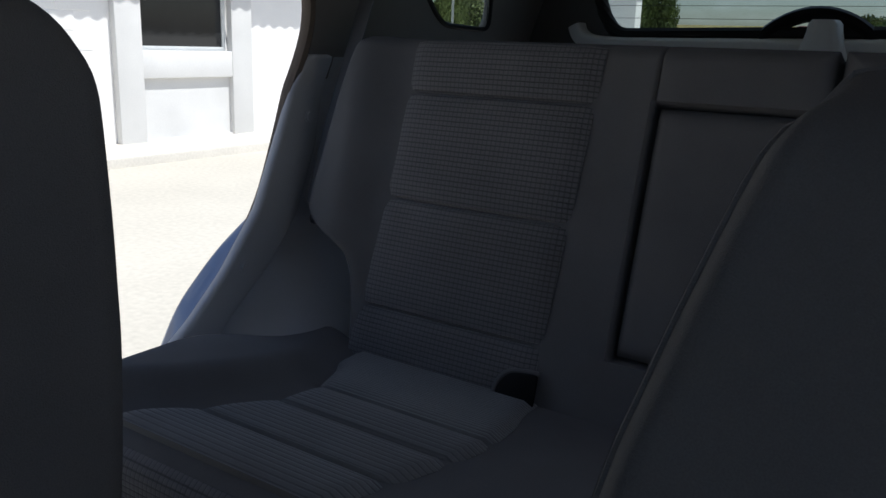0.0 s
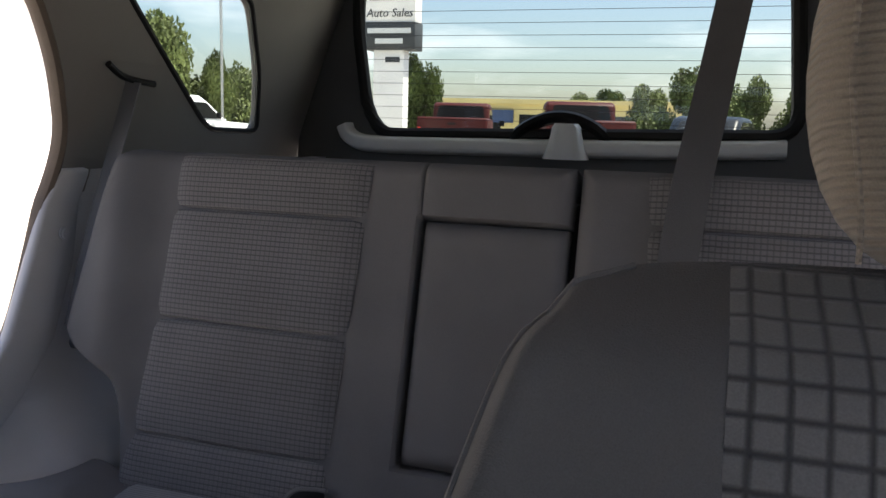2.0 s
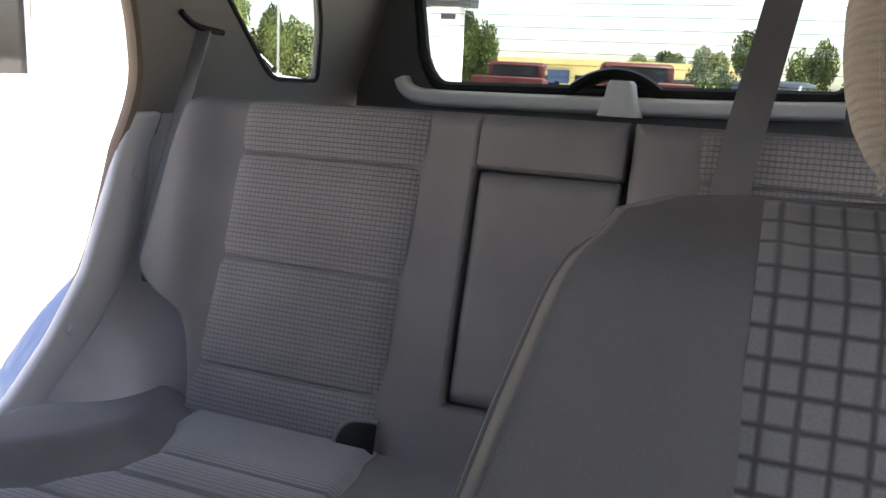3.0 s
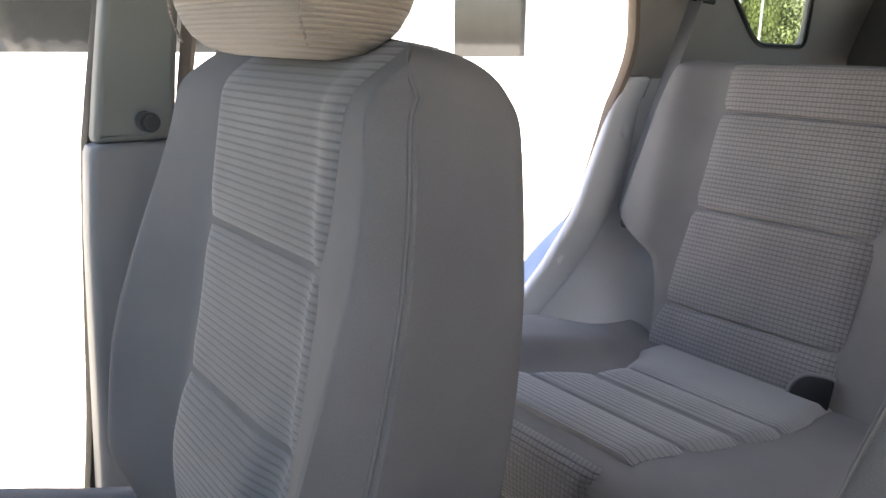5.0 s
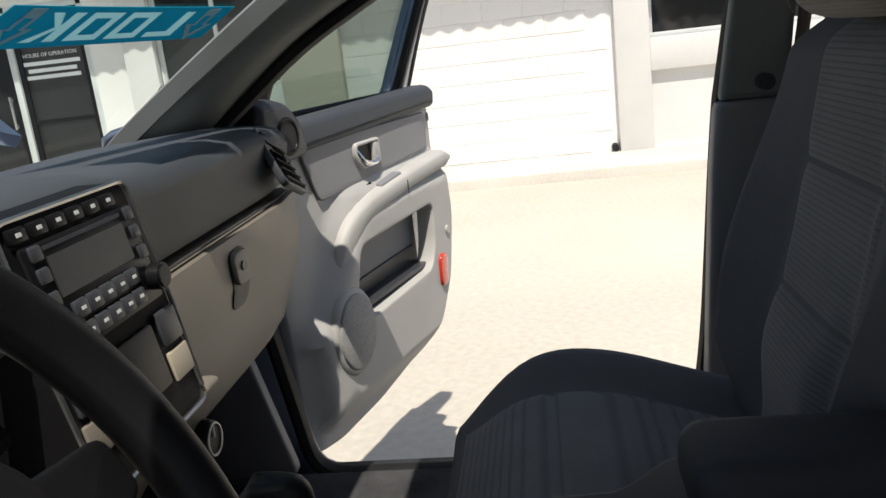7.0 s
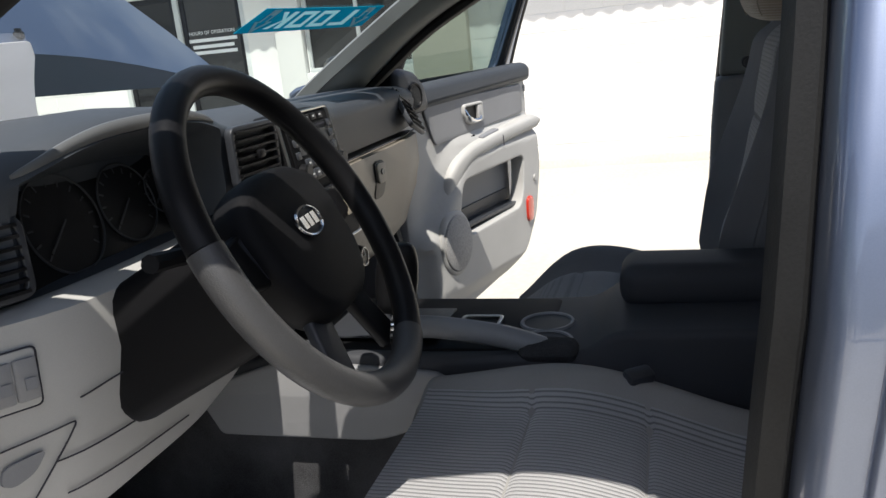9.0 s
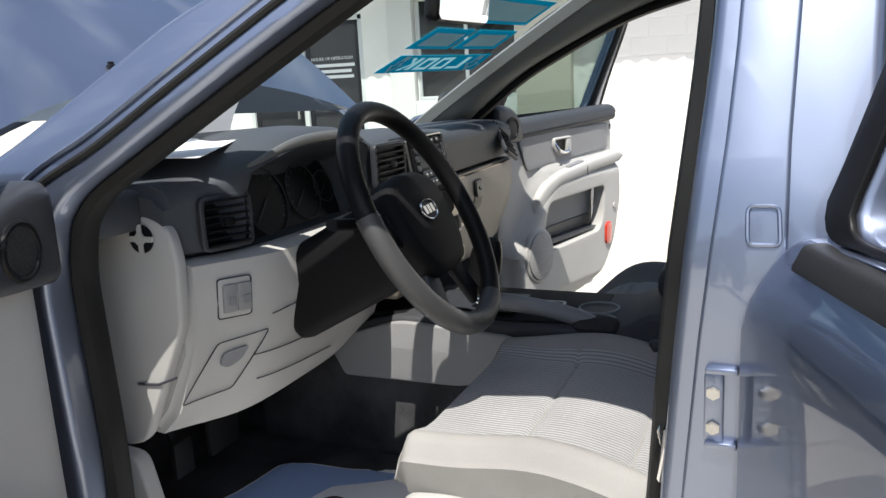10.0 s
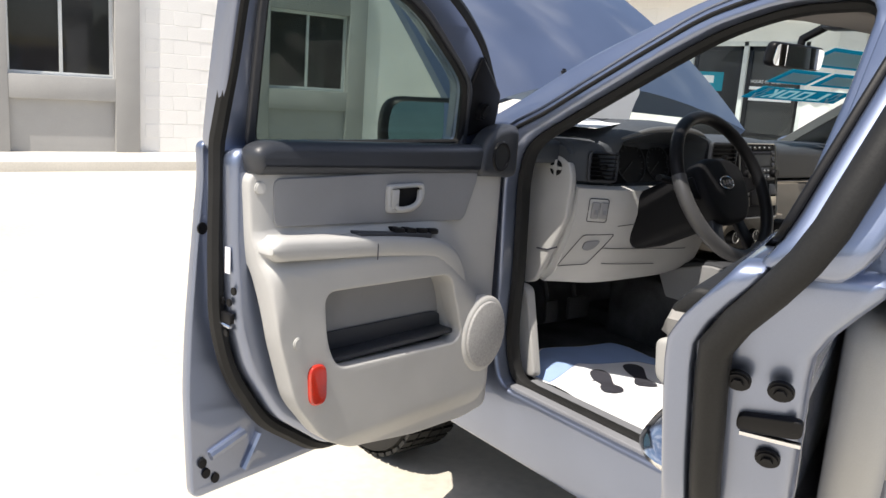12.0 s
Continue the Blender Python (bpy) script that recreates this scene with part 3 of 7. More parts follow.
# windscreen: from the scuttle up to the roof's front edge
def screen_point(u, v):
    y = 1.30 - 0.87 * v
    z = 1.215 + (1.625 - 1.215) * (v ** 0.92)
    hw = 0.72 + (0.60 - 0.72) * v
    x = hw * u
    return Vector((x, y - (0.21 - 0.19 * v) * u * u, z))


rings = [[screen_point(-1 + 2 * i / 16, j / 10) for i in range(17)] for j in range(11)]
pane = part("windscreen", ring_loft(rings, False, False), SHIELD, car, "clear windscreen")
pane.visible_shadow = False
for side in (-1, 1):
    path = [screen_point(side * 1.0, v / 10) + Vector((side * 0.01, -0.03, -0.004)) for v in range(11)]
    part("pillar_trim", sweep(path, [(-0.030, -0.018), (0.028, -0.018), (0.034, 0.010), (0.0, 0.022), (-0.034, 0.010)], False, Vector((0, 0.4, 0.9))), PILLAR, car, "grey windscreen pillar trim")
    if side > 0:
        # broad lining from the glass to the door opening
        rim = spline([(0.905, 1.232, 0), (0.69, 1.384, 0), (0.495, 1.479, 0), (0.36, 1.534, 0), (0.215, 1.579, 0)], 6)
        rings = []
        for i in range(25):
            t = i / 24
            a = screen_point(side, t) + Vector((-side * 0.012, -0.045, -0.010))
            r = rim[round(t * (len(rim) - 1))]
            b = Vector((side * (skin(r.y) - 0.079), r.x - 0.002, r.y - 0.002))
            mid = a.lerp(b, 0.5) + Vector((-side * 0.020, -0.016, -0.014))
            near = [a * (1 - u) ** 2 + mid * 2 * u * (1 - u) + b * u ** 2 for u in [k / 8 for k in range(9)]]
            rings.append(near + [q + Vector((side * 0.006, 0.008, 0.006)) for q in reversed(near)])
        part("pillar_cover", ring_loft(rings), PILLAR, car, "broad grey-green pillar lining", smooth=55)
path = [screen_point(-1 + 2 * i / 16, 1.0) + Vector((0, -0.02, -0.012)) for i in range(17)]
part("header_trim", sweep(path, [(-0.05, -0.02), (0.05, -0.02), (0.05, 0.015), (-0.05, 0.02)], False, Vector((0, 0, 1))), LINER, car, "grey header trim")

# bonnet, raised
def bonnet_point(u, v):
    s0 = 0.16 * (1 - u * u)
    s = s0 + v * (1.08 - s0)
    w = s / 1.08
    return Vector(((0.74 - 0.10 * w ** 2) * u, 1.21 + s * math.cos(radians(45 - 8 * w)), 1.275 + s * math.sin(radians(45 - 8 * w)) + 0.025 * (1 - u * u)))


rings = []
for j in range(19):
    v = j / 18
    top = [bonnet_point(-1 + 2 * i / 20, v) for i in range(21)]
    rings.append(top + [p + Vector((0, 0.018, -0.018)) for p in reversed(top)])
bonnet = part("bonnet", ring_loft(rings), PAINT, car, "raised blue metallic bonnet")
for x in (-0.176, 0.176):
    p = bonnet_point(x / 0.74, 0.060)
    part("washer_nozzle", join(box(p.x - 0.008, p.x + 0.008, p.y - 0.012, p.y + 0.006, p.z - 0.006, p.z + 0.010, 0.004), box(p.x - 0.004, p.x + 0.010, p.y - 0.004, p.y + 0.004, p.z + 0.004, p.z + 0.016, 0.002)), BLACK, bonnet, "small black washer nozzle")
part("scuttle", box(-0.74, 0.74, 1.14, 1.42, 1.10, 1.19, 0.02), BLACK, car, "black plastic scuttle panel")
part("engine_bay", join(box(-0.62, 0.62, 1.45, 2.25, 0.55, 0.98, 0.04), box(-0.4, 0.2, 1.6, 2.05, 0.98, 1.06, 0.03)), BLACK, car)
part("front_panel", box(-0.78, 0.78, 2.25, 2.40, 0.50, 1.02, 0.05, 3), PAINT, car, "blue metallic front end")

# tailgate with its window
GATE_GREY = surface("tailgate_grey_plastic", (0.10, 0.10, 0.098), 0.6, 0, 5, 0.06, 800, 0.15)
GATE = axes((0, -1.80, 0), (1, 0, 0), (0, 0, 1), (0, -1, 0))
gate_hole = rounded([(-0.455, 1.36), (0.50, 1.338), (0.54, 1.40), (0.565, 1.58), (0.565, 1.70), (-0.42, 1.71), (-0.43, 1.64)], [0.06, 0.04, 0.06, 0.05, 0.06, 0.06, 0.05], 6)
part("tailgate", plate([rounded([(-0.74, 0.6), (0.74, 0.6), (0.74, 1.30), (0.66, 1.78), (-0.66, 1.78), (-0.74, 1.30)], 0.05, 3), gate_hole], 0.032, 0.008), GATE_GREY, car, "grey tailgate lining", m=GATE)
part("tailgate_seal", tube([GATE @ Vector((p[0], p[1], -0.006)) for p in gate_hole], 0.016, 8, True), RUBBER, car, "black window seal")
gate_path = spline([(0.598, -1.776, 1.356), (0.586, -1.774, 1.333), (0.558, -1.772, 1.317), (0.51, -1.772, 1.312), (0.40, -1.772, 1.312), (0.0, -1.772, 1.318), (-0.25, -1.772, 1.324), (-0.43, -1.772, 1.332)], 6)
part("tailgate_trim", sweep(gate_path, rounded([(-0.024, -0.02), (0.022, -0.02), (0.012, 0.016), (-0.018, 0.020)], 0.010, 4), False, Vector((0, 1, 0))), TRIM_WHITE, car, "off-white trim under the rear window")
rear_pane = part("rear_pane", plate([gate_hole], 0.004), TINT, car, "lightly tinted rear window", m=GATE @ pose(0, 0, 0.020))
rear_pane.visible_shadow = False
lines = [box(-0.44, 0.55, z - 0.0005, z + 0.0005, 0.016, 0.018) for z in [1.378 + 0.0285 * i for i in range(12)]]
part("heating_grid", join(*lines), INK, rear_pane, "fine dark heating grid", m=GATE)
cover = [[(0.034 + (0.030 + 0.015 * smooth_down) * sx, -1.762 + dy - 0.004 * smooth_down, z) for sx, dy in ((-1, 0.0), (-1, 0.028), (-0.8, 0.046), (-0.3, 0.054), (0.3, 0.054), (0.8, 0.046), (1, 0.028), (1, 0.0))] for z, smooth_down in ((1.296, 1.4), (1.312, 1.0), (1.33, 0.6), (1.352, 0.2), (1.368, 0.05), (1.376, -0.4))]
part("lock_cover", ring_loft([[Vector(p) for p in r] for r in cover]), TRIM_WHITE, car, "pale grey latch cover", smooth=50)
hump = [(-0.06 + 0.11 * (-1 + 2 * i / 14), -1.79, 1.335 + 0.055 * math.cos(math.pi * 0.5 * (-1 + 2 * i / 14)) ** 0.7) for i in range(15)]
part("wiper_cover", sweep([(x + 0.115, y, z) for x, y, z in hump], circle(0.016, 8), False, Vector((0, 1, 0))), BLACK, car, "black wiper motor cover")

REAR_PILLAR = surface("rear_pillar_plastic", (0.23, 0.215, 0.205), 0.7, 0, 5, 0.05, 800, 0.15)
# inner linings of the load bay and rear pillars
for side, word in ((-1, "left"), (1, "right")):
    upper = [(-0.985, 1.285), (-0.99, 1.334), (-0.94, 1.448), (-0.86, 1.55), (-0.78, 1.62), (-0.72, 1.69), (-1.86, 1.69), (-1.86, 1.20), (-1.1, 1.20)]
    part("pillar_lining", bend(plate([rounded(upper, 0.015, 2), rounded(QUARTER, 0.05, 4)], 0.022, 0.008, CUTS), on_side(side, 0.078)), REAR_PILLAR, car, "warm grey rear pillar lining")
    lower = [(-0.978, 1.280), (-0.92, 1.135), (-0.868, 1.020), (-0.79, 0.925), (-0.72, 0.86), (-0.625, 0.79), (-0.52, 0.60), (-0.66, 0.60), (-0.715, 0.755), (-0.79, 0.835), (-0.89, 0.915), (-0.965, 1.00), (-1.015, 1.12), (-1.045, 1.280)]
    part("door_frame_trim", bend(plate([rounded(lower, 0.012, 2)], 0.022, 0.008, CUTS), on_side(side, 0.100)), TRIM_REAR, car, "grey plastic trim beside the rear door opening")
    for y, z in ((-0.990, 1.172), (-0.829, 0.929)):
        part("trim_screw", cyl(0.0115, 0.0085, 18, bevel=0.003), TRIM_REAR, car, m=axes((side * (skin(z) - 0.1215), y, z), (0, side, 0), (0, 0, 1), (-side, 0, 0)))
    groove = [Vector(p) for p in ((-0.60, 0.58), (-0.715, 0.755), (-0.79, 0.835), (-0.89, 0.915), (-0.965, 1.00), (-1.015, 1.12), (-1.05, 1.275))]

    def swell(a, b, c):
        """The lining swells inward from the groove beside the door trim."""
        p, near = Vector((a, b)), 9.0
        for g, h in zip(groove, groove[1:]):
            u = min(1, max(0, (p - g).dot(h - g) / (h - g).length_squared))
            near = min(near, (p - g.lerp(h, u)).length)
        inward = 0.078 + 0.095 * smoothstep(0.012, 0.19, near) ** 0.8 + 0.03 * smoothstep(0.85, 0.66, b) * smoothstep(0.02, 0.12, near)
        return (side * (skin(b) - inward - (c if c > 0.01 else -0.02)), a, b)
    house = [(-0.60, 0.58), (-0.715, 0.755), (-0.79, 0.835), (-0.89, 0.915), (-0.965, 1.00), (-1.015, 1.12), (-1.05, 1.275), (-1.86, 1.275), (-1.86, 0.58)]
    part("wheel_housing", bend(plate([rounded(house, 0.01, 2)], 0.02, 0, [("x", -1.84 + 0.03 * i) for i in range(42)] + [("y", 0.60 + 0.03 * i) for i in range(23)]), swell), TRIM_REAR, car, "grey wheel housing lining", smooth=60)
    # B pillar lining, lower and upper
    pl = [(0.055, 0.60), (0.03, 1.10), (0.02, 1.21), (-0.10, 1.21), (-0.125, 1.10), (-0.16, 0.60)]
    part("pillar_lining", bend(plate([rounded(pl, 0.012, 2)], 0.055, 0.012, CUTS), on_side(side, 0.070)), TRIM_MID, car, "grey centre pillar lining")
    pu = [(0.012, 1.21), (-0.015, 1.58), (-0.09, 1.58), (-0.095, 1.21)]
    part("pillar_lining", bend(plate([rounded(pu, 0.008, 2)], 0.04, 0.01, CUTS), on_side(side, 0.072)), PILLAR, car, "dark upper centre pillar lining")
    anchor = Vector((side * (skin(1.30) - 0.115), -0.045, 1.26))
    part("belt_guide", cyl(0.013, 0.03, 14, bevel=0.004), TRIM_DARK, car, "seat belt guide", m=axes(anchor + Vector((0, 0, -0.02)), (0, 1, 0), (0, 0, 1), (-side, 0, 0)))

# front wheels
def wheel(x, y, side):
    c = Vector((x, y, 0.36))
    rings = []
    for i in range(49):
        a = 2 * math.pi * i / 48
        prof = [(0.26, -0.10), (0.31, -0.115), (0.345, -0.105), (0.358, -0.07), (0.36, 0.0), (0.358, 0.07), (0.345, 0.105), (0.31, 0.115), (0.26, 0.10)]
        rings.append([c + Vector((w, math.cos(a) * r, math.sin(a) * r)) for r, w in prof])
    bm = ring_loft(rings, False, False)
    tyre = part("wheel", bm, RUBBER, car, "road wheel with a block-tread tyre")
    blocks = []
    for i in range(44):
        a = 2 * math.pi * i / 44
        for w in (-0.078, -0.026, 0.026, 0.078):
            b = box(w - 0.021, w + 0.021, -0.018, 0.018, 0.354, 0.367)
            bmesh.ops.transform(b, matrix=Matrix.Translation(c) @ Matrix.Rotation(a + (0.03 if w > 0 else 0) , 4, "X"), verts=b.verts)
            blocks.append(b)
    part("tread", join(*blocks), RUBBER, tyre)
    part("rim", join(bend(cyl(0.255, 0.05, 32), lambda px, py, pz: (c.x + side * (0.05 + pz), c.y + px, c.z + py))), STEEL, tyre, "silver alloy rim")
    return tyre


for x, y, s in ((-0.60, 1.73, -1), (0.74, 1.62, 1), (-0.77, -1.16, -1), (0.77, -1.16, 1)):
    wheel(x, y, s)

# the left middle pillar: a raised panel between two channels, with a pressed notch
panel = [(0.006, 1.56), (0.013, 1.40), (0.019, 1.317), (0.038, 1.14), (0.062, 0.85), (0.070, 0.74), (0.0, 0.74), (-0.033, 1.05), (-0.034, 1.316), (-0.039, 1.43), (-0.043, 1.56)]
part("pillar_panel", bend(plate([rounded(panel, 0.01, 3)], 0.012, 0.004, CUTS[1:]), on_side(-1, -0.008)), PAINT, car, "raised panel on the painted pillar")
part("pillar_notch", sweep([(-skin(z) - 0.009, y, z) for y, z in rounded([(-0.028, 1.230), (-0.002, 1.230), (-0.001, 1.262), (-0.026, 1.262)], 0.006, 3)], circle(0.0018, 6), True), PAINT, car, "pressed notch in the pillar")
# gutter and raised lip along the door opening's upper edge, both sides
for side in (-1, 1):
    hole = FRONT_HOLE if side < 0 else FRONT_HOLE_R
    up = [Vector((y, z, 0)) for y, z in hole[6:11]] + ([Vector((0.955, 1.205, 0)), Vector((0.965, 1.12, 0)), Vector((0.955, 0.95, 0)), Vector((0.925, 0.78, 0))] if side > 0 else [Vector((0.845, 1.238, 0)), Vector((0.872, 1.15, 0)), Vector((0.868, 0.95, 0)), Vector((0.870, 0.78, 0))])
    line = spline(up, 6)
    for off, r, mat, nm in ((0.026, 0.0055, RUBBER, "gutter_seal"), (0.046, 0.005, PAINT, "gutter_lip")):
        pts = []
        for i, p in enumerate(line):
            q = (line[min(i + 1, len(line) - 1)] - line[max(i - 1, 0)]).normalized()
            o = Vector((-q.y, q.x, 0)) if side else q
            p2 = p + o * off
            pts.append((side * (skin(p2.y) + 0.001), p2.x, p2.y))
        part(nm, sweep(pts, circle(r, 8), False), mat, car, "dark gutter beside the door opening" if mat is RUBBER else "raised painted lip")

# ---- seats ----
def back_front(x, z, H, hw):
    """How far the backrest's front stands forward at x, z (its own frame)."""
    q = abs(x) / max(hw, 0.215)
    bol = 0.014 + 0.042 * smoothstep(0.0, 0.16, z / H) * (1 - smoothstep(0.30, 0.85, z / H))
    y = bol * min(1, max(0, (q - 0.51) / 0.41)) ** 1.15 + 0.004 * smoothstep(0.50, 0.56, q) - (0.026 + 0.6 * bol) * smoothstep(0.90, 1.0, q) ** 1.6
    y += 0.022 * math.exp(-((z - 0.14) / 0.09) ** 2) * (1 - smoothstep(0.3, 0.6, q))
    return y - 0.045 * smoothstep(0.84, 1.0, z / H) ** 2


BACK_HALF = spline([(0.0, 0.205, 0), (0.10, 0.240, 0), (0.20, 0.259, 0), (0.30, 0.263, 0), (0.38, 0.257, 0), (0.42, 0.250, 0), (0.467, 0.240, 0), (0.53, 0.223, 0), (0.552, 0.210, 0), (0.570, 0.193, 0), (0.582, 0.166, 0), (0.588, 0.131, 0), (0.592, 0.070, 0)], 8)


def back_half(z, H):
    """Half the backrest's width at height z."""
    z = z * 0.592 / H
    for a, b in zip(BACK_HALF, BACK_HALF[1:]):
        if z <= b.x:
            return (a.y + (b.y - a.y) * (z - a.x) / max(b.x - a.x, 1e-6)) * (1.03 if H > 0.595 else 1.0)
    return BACK_HALF[-1].y


def round_top(x, y, z, H, depth):
    """The backrest's rounded top edge."""
    t = z / H
    s = math.sqrt(max(0.0, 1 - (max(0, t - 0.88) / 0.12) ** 2)) * 0.80 + 0.20
    mid = -depth * (1 - 0.30 * t) * 0.5
    return Vector((x, mid + (y - mid) * s, z))


def seat_back(H=0.60, depth=0.15):
    rings, n = [], 56
    for j in range(61):
        t = 1 - (1 - j / 60) ** 1.5
        z = t * H
        hw = back_half(z, H)
        th = depth * (1 - 0.14 * t)
        front = [(x, back_front(x, z, H, hw)) for x in [hw * math.sin(math.pi / 2 * (-1 + 2 * i / n)) for i in range(n + 1)]]
        back = [(hw * 0.985 * math.copysign(abs(math.cos(math.pi * i / 16)) ** 0.7, math.cos(math.pi * i / 16)), -th * (0.80 + 0.20 * math.sin(math.pi * i / 16) ** 0.5)) for i in range(17)]
        rings.append([round_top(x, y, z, H, depth) for x, y in front + back])
    return ring_loft(rings)


def seam_steps(a, b, n, seams):
    """Even steps from a to b, closer together beside the seams."""
    return sorted(set([a + (b - a) * j / n for j in range(n + 1)] + [s + d for s in seams for d in (-0.005, -0.0025, 0.0, 0.0025, 0.005) if a < s + d < b]))


def back_insert(H=0.60, half=0.128, z0=0.02, z1=0.553, seams=(0.22, 0.385), d=0.006, depth=0.15, shift=0.0):
    rings, n = [], 28
    for z in seam_steps(z0, z1, 90, seams):
        hw = back_half(z, H)
        dip = sum(0.008 * max(0, 1 - abs(z - s) / 0.005) + 0.004 * math.exp(-((z - s) / 0.02) ** 2) for s in seams)
        row = []
        for i in range(n + 1):
            wide = half * (0.93 + 0.07 * smoothstep(0.0, 0.9, z / H))
            x = wide * (-1 + 2 * i / n) + shift
            edge = 0.006 * smoothstep(0.90, 1.0, abs(x - shift) / wide)
            row.append(round_top(x, back_front(x, z, H, hw) + d - dip - edge, z, H, depth))
        rings.append(row + [p - Vector((0, 0.03, 0)) for p in reversed(row)])
    return ring_loft(rings)


def cushion_top(q, u, roll):
    """Height of a cushion at q across (0 middle, 1 side) and u from its back to its front."""
    f = smoothstep(0.60, 1.0, u)
    return 0.042 * smoothstep(0.60, 0.86, q) * (1 - (0.75 if roll > 0 else 0.45) * f) - 0.030 - 0.042 * (1 - smoothstep(0.05, 0.60, u)) - roll * abs(f) ** 2 + 0.022 * math.sin(math.pi * u)


def cushion_width(u, roll):
    """Width of a cushion at u from its back to its front, as a share of the whole; a raised front stays square."""
    return 1 - 0.05 * smoothstep(0.72, 1.0, u) - (0.16 if roll > 0 else 0.05) * smoothstep(0.82 if roll > 0 else 0.93, 1.0, u) ** 2


def cushion(roll, w=0.52, d=0.50, h=0.20, n=26):
    """A seat cushion from its back edge (y = 0) to its front (y = d); its top is at z = 0."""
    rings = []
    for j in range(33):
        t = j / 32
        y = d * math.sin(t * math.pi / 2) if t > 0.6 else d * t * (math.sin(0.6 * math.pi / 2) / 0.6)
        row = []
        for i in range(n + 1):
            q = math.sin(math.pi / 2 * (-1 + 2 * i / n))
            hw = w / 2 * cushion_width(y / d, roll)
            z = cushion_top(abs(q), y / d, roll) - (0.050 if roll > 0 else 0.030) * smoothstep(0.88, 1.0, abs(q)) ** 1.5 - (0.09 if roll > 0 else 0.035) * smoothstep(0.95, 1.0, y / d) ** 2
            row.append(Vector((hw * q, y, z)))
        low = [Vector((hw * 0.95 * (1 - 2 * i / n), min(y, d - (0.05 if roll > 0 else 0.02)), -h)) for i in range(n + 1)]
        rings.append(row + low)
    return ring_loft(rings)


def cushion_insert(roll, w=0.52, d=0.50, half=0.165, y0=0.03, y1=0.465, seams=(0.18, 0.33), lift=0.005):
    rings, n = [], 12
    for j in range(61):
        y = y0 + (y1 - y0) * j / 60
        dip = sum(0.006 * math.exp(-((y - s) / 0.006) ** 2) for s in seams)
        row = []
        for i in range(n + 1):
            x = half * (-1 + 2 * i / n)
            q = abs(x) / (w / 2 * cushion_width(y / d, roll))
            z = cushion_top(q, y / d, roll)
            row.append(Vector((x, y, z + lift - dip * smoothstep(1.0, 0.93, abs(x) / half) - 0.006 * smoothstep(0.9, 1, abs(x) / half))))
        rings.append(row + [p - Vector((0, 0, 0.03)) for p in reversed(row)])
    return ring_loft(rings)


def head_cushion(w=0.265, d=0.12, h=0.175):
    rings = []
    for j in range(17):
        a = math.pi * j / 16
        z, s = -h / 2 * math.cos(a), math.sin(a) ** 0.45 if 0 < j < 16 else 0.35
        ring = []
        for i in range(28):
            t = 2 * math.pi * i / 28
            c, q = math.cos(t), math.sin(t)
            ring.append(Vector((w / 2 * s * math.copysign(abs(c) ** 0.6, c), d / 2 * s * math.copysign(abs(q) ** 0.75, q) + 0.012 * (abs(c) ** 2), z)))
        rings.append(ring)
    return ring_loft(rings)


